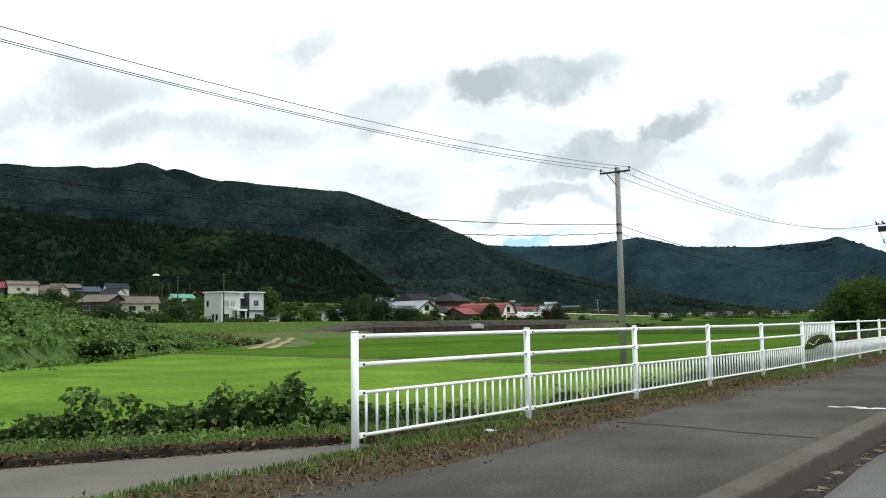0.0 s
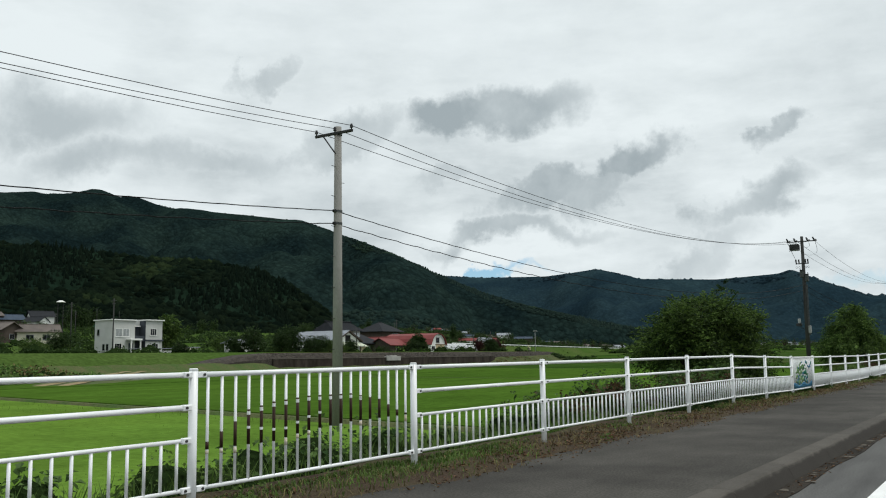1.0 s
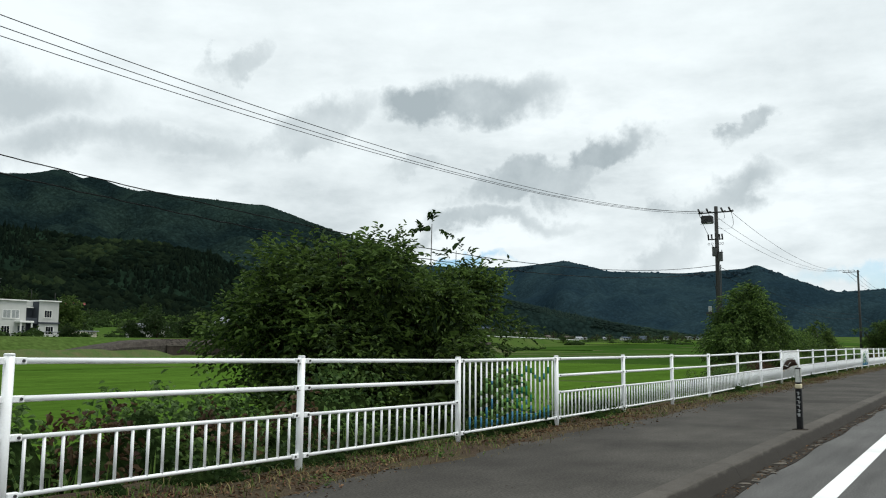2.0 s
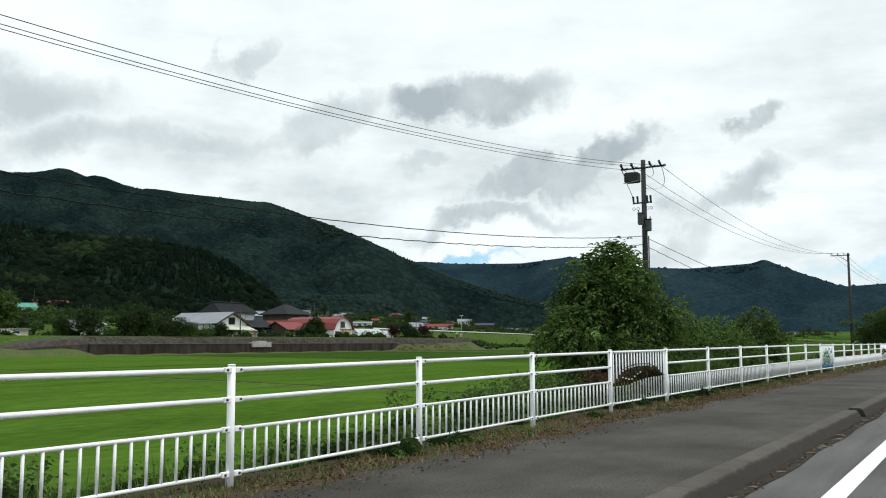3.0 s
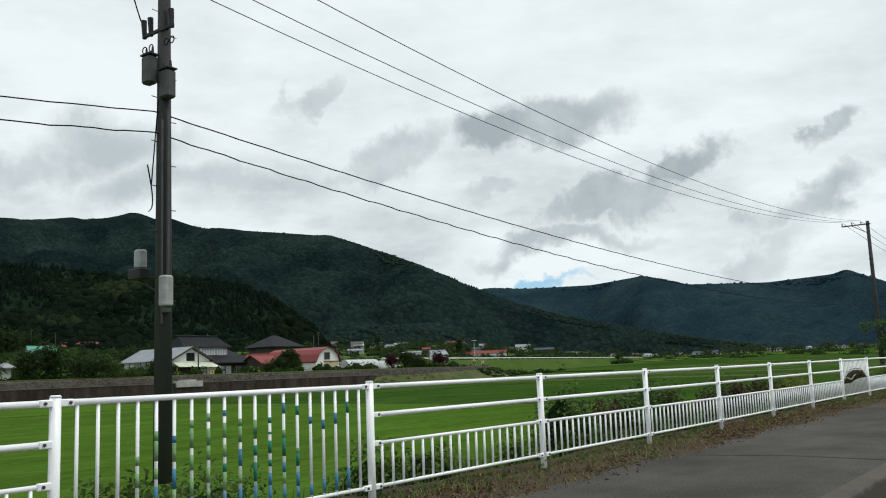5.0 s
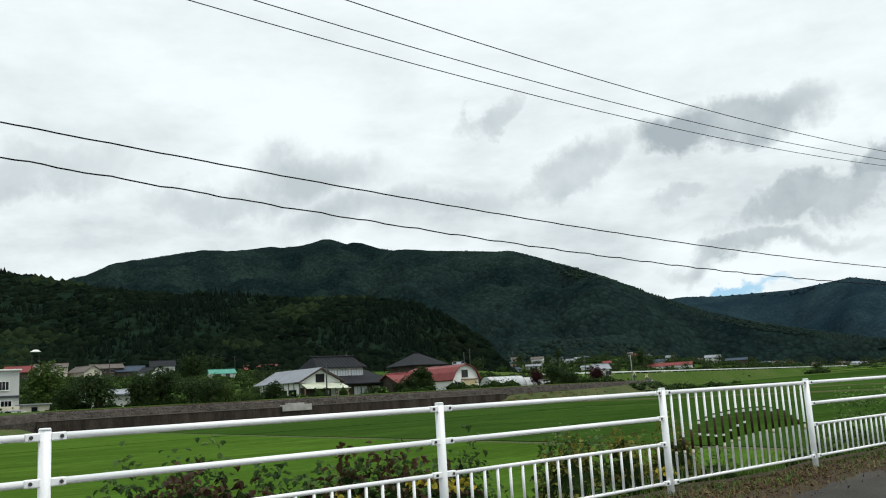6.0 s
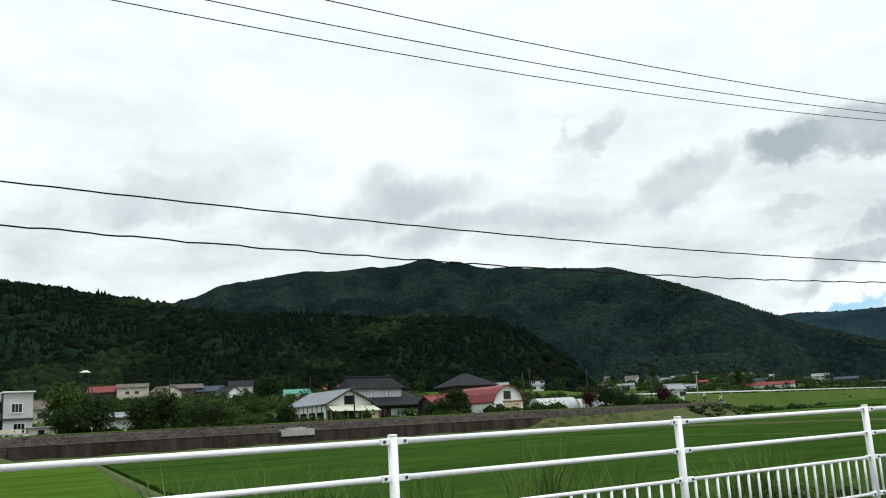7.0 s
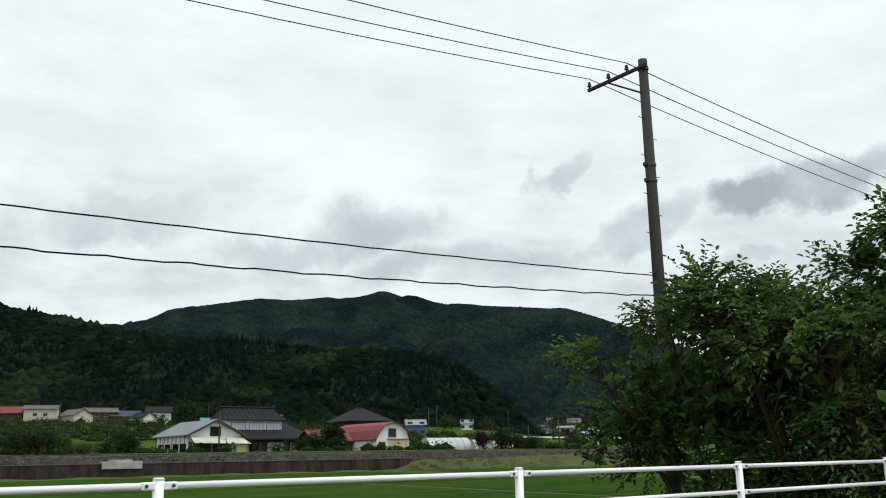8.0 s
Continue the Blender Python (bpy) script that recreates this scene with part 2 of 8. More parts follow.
M["asphalt_walk"] = mat("asphalt_walk", (0.0635, 0.0600, 0.0530), (0.0395, 0.0373, 0.0330), rough=0.95, scale=0.45, fine=42, bump=0.6, dist=0.008, grain=0.45, spec=0.12, streak=(2.2, 0.9, 1, 0.20), mixlow=0.40, mixhigh=0.62)
M["asphalt_road"] = mat("asphalt_road", (0.105, 0.105, 0.102), (0.080, 0.080, 0.078), rough=0.95, scale=0.5, fine=60, bump=0.6, dist=0.008, grain=0.42, spec=0.12, streak=(3.0, 0.25, 1, 0.22))
M["path_concrete"] = mat("path_concrete", (0.122, 0.117, 0.102), (0.084, 0.080, 0.070), rough=0.9, scale=0.9, fine=60, grain=0.3, bump=0.4)
M["grime"] = mat("grime", (0.022, 0.020, 0.017), (0.045, 0.038, 0.03), rough=1, scale=3, fine=50, bump=0.8, dist=0.02)
M["line_paint"] = mat("line_paint", (0.78, 0.79, 0.78), (0.62, 0.63, 0.62), rough=0.7, scale=2, fine=120, bump=0.3, grain=0.1)
M["soil"] = mat("soil", (0.050, 0.034, 0.024), (0.062, 0.052, 0.028), rough=1, scale=1.4, fine=40, bump=0.9, dist=0.03, grain=0.4)
M["ground"] = mat("ground", (0.044, 0.084, 0.017), (0.066, 0.096, 0.028), rough=1, spec=0.0, scale=0.03, fine=1.5, bump=0.6, dist=0.2, grain=0.35)
M["bank"] = mat("bank", (0.050, 0.098, 0.022), (0.075, 0.115, 0.032), rough=1, scale=0.6, fine=9, bump=0.8, dist=0.08, grain=0.4)
M["rice"] = mat("rice", (0.035, 0.072, 0.013), (0.023, 0.054, 0.010), rough=0.85, scale=0.05, fine=5.0, bump=0.8, dist=0.10, grain=0.25, each=0.12, spec=0.0, stretch=(1, 0.35, 1), streak=(0.5, 0.16, 1, 0.28))
M["young_rice"] = mat("young_rice", (0.054, 0.107, 0.015), (0.041, 0.086, 0.012), rough=0.85, scale=0.06, fine=5.0, bump=0.8, dist=0.10, grain=0.25, each=0.08, spec=0.0, stretch=(1, 0.35, 1), streak=(0.5, 0.16, 1, 0.22))
M["meadow"] = mat("meadow", (0.104, 0.184, 0.028), (0.077, 0.148, 0.023), rough=0.9, scale=0.10, fine=4.0, bump=0.8, dist=0.10, grain=0.2, each=0.05, spec=0.0, streak=(0.22, 0.30, 1, 0.24))
M["dike"] = mat("dike", (0.052, 0.090, 0.023), (0.092, 0.092, 0.042), rough=1, scale=0.5, fine=8, bump=0.8, dist=0.05, grain=0.35)
M["dry_dike"] = mat("dry_dike", (0.082, 0.088, 0.036), (0.042, 0.066, 0.020), rough=1, scale=0.25, fine=6, bump=0.8, dist=0.05, grain=0.35)
M["dirt_track"] = mat("dirt_track", (0.26, 0.20, 0.115), (0.16, 0.155, 0.07), rough=1, scale=0.3, fine=5, bump=0.5, dist=0.05)
M["retaining"] = mat("retaining", (0.024, 0.019, 0.016), (0.060, 0.049, 0.041), rough=0.95, scale=0.9, fine=6, bump=0.5, dist=0.05, grain=0.3, stretch=(1, 1, 0.3))
M["coping"] = mat("coping", (0.13, 0.118, 0.10), rough=0.95, scale=0.8, fine=9)
M["ballast"] = mat("ballast", (0.066, 0.058, 0.050), (0.034, 0.030, 0.026), rough=1, scale=1.2, fine=6, bump=1, dist=0.12, grain=0.5, island=0.4)
M["ballast_stone"] = mat("ballast_stone", (0.085, 0.076, 0.067), (0.050, 0.045, 0.040), rough=1, scale=1.2, fine=6, bump=0, island=0.6)
M["rust_rail"] = mat("rust_rail", (0.10, 0.06, 0.045), rough=0.6, metal=0.6)
M["pale_concrete"] = mat("pale_concrete", (0.40, 0.39, 0.37), (0.28, 0.275, 0.26), rough=0.9, scale=1.2, fine=14)
# Concrete made near-black: backlight against the sky is put into the colour.
M["pole_backlit"] = mat("pole_backlit", (0.056, 0.057, 0.055), (0.036, 0.037, 0.035), rough=0.9, scale=0.8, fine=30, bump=0.2, stretch=(3, 3, 0.4))
M["pole_light"] = mat("pole_light", (0.265, 0.260, 0.245), (0.185, 0.182, 0.168), rough=0.9, scale=0.8, fine=30, bump=0.2, stretch=(3, 3, 0.4))
M["steel"] = mat("steel", (0.095, 0.10, 0.10), rough=0.55, metal=0.5)
M["dark_steel"] = mat("dark_steel", (0.045, 0.045, 0.047), rough=0.55, metal=0.3)
M["pale_steel"] = mat("pale_steel", (0.36, 0.37, 0.37), rough=0.5, metal=0.2)
M["porcelain"] = mat("porcelain", (0.05, 0.05, 0.054), rough=0.25, grain=0.05)
M["cable"] = mat("cable", (0.012, 0.012, 0.013), rough=0.7, grain=0.05)
M["rubber"] = mat("rubber", (0.014, 0.014, 0.015), rough=0.6, scale=8)
M["reflector"] = mat("reflector", (0.62, 0.63, 0.60), rough=0.3)
M["bark"] = mat("bark", (0.055, 0.042, 0.030), (0.03, 0.024, 0.018), rough=1, scale=5, fine=35, bump=1, dist=0.02, stretch=(1, 1, 0.25))
M["dead_leaf"] = mat("dead_leaf", (0.092, 0.048, 0.029), (0.140, 0.092, 0.052), rough=1, scale=2, bump=0, island=0.5)
M["straw"] = mat("straw", (0.155, 0.122, 0.060), (0.095, 0.088, 0.036), rough=1, scale=0.8, bump=0, island=0.4)
M["leaf_tree"] = leaf_mat("leaf_tree", (0.012, 0.028, 0.010), (0.102, 0.165, 0.037), 0.35)
M["leaf_bright"] = leaf_mat("leaf_bright", (0.016, 0.037, 0.012), (0.130, 0.212, 0.050), 0.35)
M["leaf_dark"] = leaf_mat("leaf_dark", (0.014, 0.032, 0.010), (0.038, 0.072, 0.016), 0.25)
M["leaf_weed"] = leaf_mat("leaf_weed", (0.030, 0.066, 0.015), (0.115, 0.185, 0.040))
M["leaf_olive"] = leaf_mat("leaf_olive", (0.060, 0.066, 0.014), (0.200, 0.190, 0.040))
M["leaf_yellow"] = leaf_mat("leaf_yellow", (0.22, 0.19, 0.02), (0.50, 0.42, 0.05))
M["leaf_vine"] = leaf_mat("leaf_vine", (0.045, 0.095, 0.022), (0.160, 0.260, 0.070))
M["leaf_broad_weed"] = leaf_mat("leaf_broad_weed", (0.027, 0.060, 0.017), (0.110, 0.185, 0.052))
# Near-black cores for bushes: the shade inside the growth is put into the colour.
M["shade_core"] = mat("shade_core", (0.010, 0.020, 0.006), (0.018, 0.030, 0.009), rough=1, scale=2, fine=14, bump=1, dist=0.05, grain=0.5, spec=0.0)
M["scrub"] = leaf_mat("scrub", (0.014, 0.032, 0.010), (0.050, 0.090, 0.022), 0.2)
M["scrub_bright"] = leaf_mat("scrub_bright", (0.055, 0.115, 0.022), (0.135, 0.215, 0.048), 0.25)
M["pale_pane"] = mat("pale_pane", (0.66, 0.68, 0.72), (0.55, 0.58, 0.62), rough=0.3, grain=0.05, bump=0)
M["leaf_red"] = leaf_mat("leaf_red", (0.044, 0.024, 0.017), (0.090, 0.062, 0.030))
M["leaf_far"] = leaf_mat("leaf_far", (0.018, 0.038, 0.012), (0.048, 0.085, 0.022), 0.2)
M["leaf_far_bright"] = leaf_mat("leaf_far_bright", (0.045, 0.085, 0.02), (0.085, 0.135, 0.03), 0.2)
M["leaf_maroon"] = leaf_mat("leaf_maroon", (0.030, 0.010, 0.012), (0.06, 0.02, 0.02), 0.2)
M["grass_blade"] = leaf_mat("grass_blade", (0.05, 0.10, 0.02), (0.13, 0.21, 0.05))
M["young_blade"] = leaf_mat("young_blade", (0.058, 0.120, 0.018), (0.105, 0.190, 0.030), 0.3, 0.7, 0.0)
M["paddy_blade"] = leaf_mat("paddy_blade", (0.030, 0.066, 0.012), (0.058, 0.112, 0.022), 0.25, 0.7, 0.0)
M["rice_blade"] = leaf_mat("rice_blade", (0.075, 0.150, 0.022), (0.130, 0.225, 0.040))
# Near-black: shade inside the crowns is put into these two leaf colours.
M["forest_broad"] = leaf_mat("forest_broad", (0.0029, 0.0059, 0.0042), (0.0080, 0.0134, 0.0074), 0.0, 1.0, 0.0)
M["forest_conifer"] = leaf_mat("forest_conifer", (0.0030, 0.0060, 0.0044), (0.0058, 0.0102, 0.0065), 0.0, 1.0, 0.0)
# Main mountain crowns: paler and bluer, with some haze put into the colour.
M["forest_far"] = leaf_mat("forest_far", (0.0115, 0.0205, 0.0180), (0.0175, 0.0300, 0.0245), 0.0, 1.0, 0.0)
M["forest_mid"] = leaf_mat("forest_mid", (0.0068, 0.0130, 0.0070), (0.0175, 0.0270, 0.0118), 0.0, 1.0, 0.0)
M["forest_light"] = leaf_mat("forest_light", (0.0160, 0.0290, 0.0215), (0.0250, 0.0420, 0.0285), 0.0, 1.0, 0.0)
M["leaf_village"] = leaf_mat("leaf_village", (0.012, 0.028, 0.009), (0.042, 0.074, 0.020), 0.2)
# Haze of distance is put into this blue leaf colour.
M["forest_haze_blue"] = leaf_mat("forest_haze_blue", (0.014, 0.029, 0.039), (0.020, 0.037, 0.047), 0.0, 1.0, 0.0)
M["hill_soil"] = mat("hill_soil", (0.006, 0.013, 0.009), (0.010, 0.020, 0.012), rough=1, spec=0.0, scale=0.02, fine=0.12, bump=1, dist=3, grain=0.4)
# These bluish tones hold the haze in front of the main mountain.
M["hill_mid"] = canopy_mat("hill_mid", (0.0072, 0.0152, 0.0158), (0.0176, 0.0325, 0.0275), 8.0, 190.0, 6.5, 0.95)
# Far slopes: the blue of distant haze is put into the colour.
M["hill_haze_blue"] = canopy_mat("hill_haze_blue", (0.0122, 0.0262, 0.0355), (0.0225, 0.0435, 0.0505), 10.0, 300.0, 5.0, 0.65)
M["wall_white"] = mat("wall_white", (0.74, 0.75, 0.73), (0.66, 0.66, 0.63), rough=0.85, scale=0.5, fine=8, bump=0.1, grain=0.05)
M["wall_grey"] = mat("wall_grey", (0.50, 0.51, 0.49), (0.43, 0.44, 0.42), rough=0.85, scale=0.4, fine=8, bump=0.1, grain=0.05)
M["wall_slate"] = mat("wall_slate", (0.060, 0.068, 0.080), (0.045, 0.052, 0.062), rough=0.85, scale=0.5, fine=8, bump=0.1, grain=0.08)
M["pale_pane_dim"] = mat("pale_pane_dim", (0.30, 0.32, 0.32), (0.22, 0.24, 0.24), rough=0.4, grain=0.05, bump=0)
M["wall_dark"] = mat("wall_dark", (0.075, 0.06, 0.05), rough=0.9, scale=0.6, fine=8)
M["wall_cream"] = mat("wall_cream", (0.55, 0.52, 0.42), (0.46, 0.43, 0.34), rough=0.9, scale=0.5, fine=8, grain=0.06)
M["wall_blue"] = mat("wall_blue", (0.10, 0.19, 0.30), rough=0.8, scale=0.5, fine=8)
M["roof_grey"] = mat("roof_grey", (0.27, 0.29, 0.32), (0.21, 0.23, 0.255), rough=0.5, scale=0.6, fine=10, metal=0.1, grain=0.08)
M["roof_tile"] = mat("roof_tile", (0.019, 0.021, 0.025), (0.013, 0.0145, 0.0175), rough=0.72, scale=0.8, fine=7, bump=0.5, dist=0.05, grain=0.2, spec=0.14)
M["roof_red"] = mat("roof_red", (0.205, 0.050, 0.047), (0.155, 0.042, 0.040), rough=0.55, scale=0.5, fine=6, grain=0.12)
M["roof_brown"] = mat("roof_brown", (0.132, 0.112, 0.098), (0.090, 0.077, 0.070), rough=0.6, scale=0.5, fine=6, grain=0.12)
M["roof_green"] = mat("roof_green", (0.09, 0.30, 0.235), rough=0.55, scale=0.5, fine=6)
M["roof_blue"] = mat("roof_blue", (0.045, 0.065, 0.095), rough=0.5, scale=0.5, fine=6)
M["awning"] = mat("awning", (0.52, 0.56, 0.44), rough=0.6, scale=0.6)
M["wood"] = mat("wood", (0.20, 0.135, 0.085), rough=0.8, scale=0.9, fine=14, stretch=(1, 1, 0.2))
M["tan_board"] = mat("tan_board", (0.52, 0.43, 0.27), rough=0.8, scale=0.5, fine=9)
M["plastic_film"] = mat("plastic_film", (0.50, 0.52, 0.53), (0.40, 0.42, 0.43), rough=0.35, scale=0.7, fine=6, grain=0.05)
M["car_white"] = mat("car_white", (0.72, 0.73, 0.73), rough=0.25, grain=0.02, bump=0)
M["car_dark"] = mat("car_dark", (0.03, 0.032, 0.036), rough=0.25, grain=0.02, bump=0)


def darker_foot_mat(name, clean, clean2, dirt):
    """Concrete that turns darker down its face, from an uneven line. dirt: the darker colour."""
    m = mat(name, clean, clean2, rough=0.9, scale=1.6, fine=70, bump=0.5, dist=0.01, each=0.12)
    N, L = m.node_tree.nodes, m.node_tree.links
    bs = N["Principled BSDF"]
    tc = N.new("ShaderNodeTexCoord")
    sep = N.new("ShaderNodeSeparateXYZ")
    L.new(tc.outputs["Object"], sep.inputs[0])
    nz = N.new("ShaderNodeTexNoise")
    nz.inputs["Scale"].default_value = 3.0
    nz.inputs["Detail"].default_value = 5
    L.new(tc.outputs["Object"], nz.inputs["Vector"])
    add = N.new("ShaderNodeMath")
    add.operation = "MULTIPLY_ADD"
    add.inputs[1].default_value = 0.11
    L.new(nz.outputs["Fac"], add.inputs[0])
    L.new(sep.outputs["Z"], add.inputs[2])
    edge = N.new("ShaderNodeMapRange")
    edge.inputs["From Min"].default_value, edge.inputs["From Max"].default_value = 0.046, 0.022
    edge.inputs["To Max"].default_value = 0.85
    L.new(add.outputs[0], edge.inputs["Value"])
    mx = N.new("ShaderNodeMix")
    mx.data_type = "RGBA"
    mx.inputs["B"].default_value = (*dirt, 1)
    L.new(bs.inputs["Base Color"].links[0].from_socket, mx.inputs["A"])
    L.new(edge.outputs["Result"], mx.inputs["Factor"])
    L.new(mx.outputs["Result"], bs.inputs["Base Color"])
    return m


M["kerb"] = darker_foot_mat("kerb", (0.090, 0.083, 0.073), (0.056, 0.051, 0.044), (0.034, 0.031, 0.027))


def glass_mat():
    m, nt, bs = tree_of("window_glass")
    bs.inputs["Base Color"].default_value = (0.008, 0.010, 0.012, 1)
    bs.inputs["Roughness"].default_value = 0.06
    bs.inputs["Specular IOR Level"].default_value = 0.3
    return m


M["glass"] = glass_mat()


# ---- building helpers ----
def link_mesh(name, verts, faces, material, parent=None, label="", smooth=False):
    me = bpy.data.meshes.new(name)
    me.from_pydata([tuple(v) for v in verts], [], [tuple(f) for f in faces])
    me.materials.append(M[material] if isinstance(material, str) else material)
    if smooth:
        me.shade_smooth()
    me.update()
    ob = new(name, me)
    if parent is not None:
        ob.parent = parent
    if label:
        ob["label"] = label
    return ob


def big_mesh(name, verts, faces, material, parent=None, smooth=False, label=""):
    """A mesh straight from arrays: verts (n, 3); faces (m, k) all of one size."""
    me = bpy.data.meshes.new(name)
    verts = np.asarray(verts, dtype=np.float32)
    faces = np.asarray(faces, dtype=np.int32)
    k = faces.shape[1]
    me.vertices.add(len(verts))
    me.vertices.foreach_set("co", verts.ravel())
    me.loops.add(faces.size)
    me.loops.foreach_set("vertex_index", faces.ravel())
    me.polygons.add(len(faces))
    me.polygons.foreach_set("loop_start", np.arange(0, faces.size, k, dtype=np.int32))
    me.materials.append(M[material] if isinstance(material, str) else material)
    me.update(calc_edges=True)
    me.polygons.foreach_set("use_smooth", np.full(len(faces), smooth))
    me.update()
    ob = new(name, me)
    if parent is not None:
        ob.parent = parent
    if label:
        ob["label"] = label
    return ob


def part(name, bm, material, parent=None, label="", smooth=False):
    me = bpy.data.meshes.new(name)
    bm.to_mesh(me)
    bm.free()
    me.materials.append(M[material])
    if smooth:
        me.shade_smooth()
    ob = new(name, me)
    if parent is not None:
        ob.parent = parent
    if label:
        ob["label"] = label
    return ob


def box_bm(lo, hi, bevel=0.0, bm=None):
    bm = bm or bmesh.new()
    c = [(a + b) / 2 for a, b in zip(lo, hi)]
    s = [abs(b - a) for a, b in zip(lo, hi)]
    r = bmesh.ops.create_cube(bm, size=1, matrix=Matrix.Translation(c) @ Matrix.Diagonal((*s, 1)))
    if bevel:
        edges = list({e for v in r["verts"] for e in v.link_edges})
        bmesh.ops.bevel(bm, geom=edges, offset=bevel, segments=1, affect="EDGES")
    return bm


def tube_bm(a, b, r0, r1=None, n=10, bm=None, caps=True):
    bm = bm or bmesh.new()
    a, b = Vector(a), Vector(b)
    d = b - a
    q = d.to_track_quat("Z", "Y").to_matrix().to_4x4()
    bmesh.ops.create_cone(bm, cap_ends=caps, segments=n, radius1=r0, radius2=r0 if r1 is None else r1, depth=d.length, matrix=Matrix.Translation((a + b) / 2) @ q)
    return bm


def thing(name, label, category, at=(0, 0, 0), rz=0.0, group="", kind=""):
    e = new(name)
    e.empty_display_size = 0.2
    e.matrix_basis = pose(*at, 0, 0, rz)
    return tagged(e, label, category, group, kind)


def smooth01(v):
    v = np.clip(v, 0, 1)
    return v * v * (3 - 2 * v)


def fence_x(y):
    return float(np.interp(y, [0, 15, 30, 45, 54, 72, 84, 100, 130, 240], [-0.10, 0.04, 0.11, 0.0, -0.07, 0.03, 0.04, -0.05, 0.03, 0.0]))


def fence_z(y):
    return float(np.interp(y, [0, 12, 30, 36, 48, 57, 75, 90, 140, 240], [0.0, -0.01, 0.04, -0.04, -0.075, -0.02, 0.03, 0.0, 0.0, 0.1]))


def kerb_x(y):
    """Outer top edge of the kerb."""
    return float(np.interp(y, [-20, 0, 35, 58, 69, 110], [3.33, 3.36, 3.42, 3.49, 3.55, 3.57]))


def footway_x(y):
    """Ragged edge of the footway against the verge."""
    slow = np.interp(y, [-6, -2, -0.7, 0.8, 2, 4, 7, 12, 24, 36, 42, 49, 56, 60, 62, 67, 72, 90, 110], [0.5, 0.64, 0.94, 0.9, 0.7, 0.56, 0.6, 0.46, 0.58, 0.56, 0.84, 0.5, 0.62, 0.6, 0.44, 0.47, 0.34, 0.5, 0.45])
    return float(slow + 0.035 * math.sin(y * 2.3) + 0.025 * math.sin(y * 5.9 + 1))


def rail_x(y):
    return -106.5 - 0.006 * np.maximum(0, np.asarray(y, float) - 215) ** 2


def ground_z(x, y):
    """Height of the open land."""
    x, y = np.asarray(x, float), np.asarray(y, float)
    field = -1.0 + 0.012 * np.maximum(0, y - 260) * smooth01(-x / 120)
    bank_t = smooth01((-0.45 - x) / 2.2)
    near = np.where(x > -0.45, -0.34, -0.10 * (1 - bank_t) + field * bank_t)
    rise = smooth01((rail_x(y) - 1.5 - x) / 11)
    far_off = np.hypot(x - 5.5, y - 60)
    bearing = np.degrees(np.arctan2(5.5 - x, y - 60))
    apron = (14 + 8 * smooth01((bearing - 29) / 9)) * smooth01((far_off - 480) / 400) * smooth01((bearing - 22) / 14) * smooth01((72 - bearing) / 12)
    yard = 0.95 * smooth01(2.0 - np.hypot((x + 137) / 6, (y - 128) / 9))
    village = 2.3 - yard + 0.058 * np.maximum(0, -150 - x) + 0.005 * np.maximum(0, y - 260)
    return np.where(x < -3, field * (1 - rise) + village * rise + apron, near)


# ---- the land ----
def grid_sheet(name, xs, ys, fz, material, parent=None, smooth=True):
    X, Y = np.meshgrid(xs, ys)
    Z = fz(X, Y)
    v = np.stack([X, Y, Z], -1).reshape(-1, 3)
    nx = len(xs)
    i = np.arange((len(ys) - 1) * (nx - 1))
    r, c = i // (nx - 1), i % (nx - 1)
    a = r * nx + c
    f = np.stack([a, a + 1, a + nx + 1, a + nx], -1)
    return big_mesh(name, v, f, material, parent, smooth)


gx = np.unique(np.concatenate([np.linspace(-4600, -700, 14), np.linspace(-700, -130, 58), np.linspace(-130, -95, 36), np.linspace(-95, -4, 46), np.linspace(-4, 0, 21), [3, 9, 20, 60, 200, 700, 2500]]))
gy = np.unique(np.concatenate([np.linspace(-2500, -150, 9), np.linspace(-150, 330, 121), np.linspace(330, 1500, 60), np.linspace(1500, 4800, 12)]))
ground = grid_sheet("ground", gx, gy, ground_z, "ground")
tagged(ground, "green valley floor of grass and fields", "ground", kind="structure")


def strip(name, x0, x1, y0, y1, z, thick, material, label, step=6.0, wobble=None):
    """A slab that follows the fence line's gentle bends."""
    n = int((y1 - y0) / step) + 1
    ys = np.linspace(y0, y1, n)
    v, f = [], []
    for y in ys:
        a = x0(y) if callable(x0) else x0
        b = x1(y) if callable(x1) else x1
        dz = z(y) if callable(z) else z
        v += [(a, y, dz), (b, y, dz), (b, y, dz - thick), (a, y, dz - thick)]
    for k in range(n - 1):
        o = 4 * k
        for j in range(4):
            f.append((o + j, o + 4 + j, o + 4 + (j + 1) % 4, o + (j + 1) % 4))
    f += [(0, 1, 2, 3), (4 * n - 1, 4 * n - 2, 4 * n - 3, 4 * n - 4)]
    f = [t[::-1] for t in f]
    return tagged(link_mesh(name, v, f, material), label, kind="structure")


strip("road", 3.45, 11.5, -60, 420, -0.15, 0.2, "asphalt_road", "grey worn asphalt two-lane road")
strip("road_line", 4.27, 4.46, -60, 420, -0.145, 0.004, "line_paint", "white painted edge line on the road")
strip("gutter_grime", lambda y: kerb_x(y) + 0.04, lambda y: kerb_x(y) + 0.24 + 0.03 * math.sin(y * 1.7), -60, 300, -0.142, 0.02, "grime", "dark dirt and debris along the kerb", step=0.8)
strip("pavement", footway_x, lambda y: kerb_x(y) - 0.2, -40, 300, 0.0, 0.3, "asphalt_walk", "dark asphalt footway with cracks and stains", step=0.3)


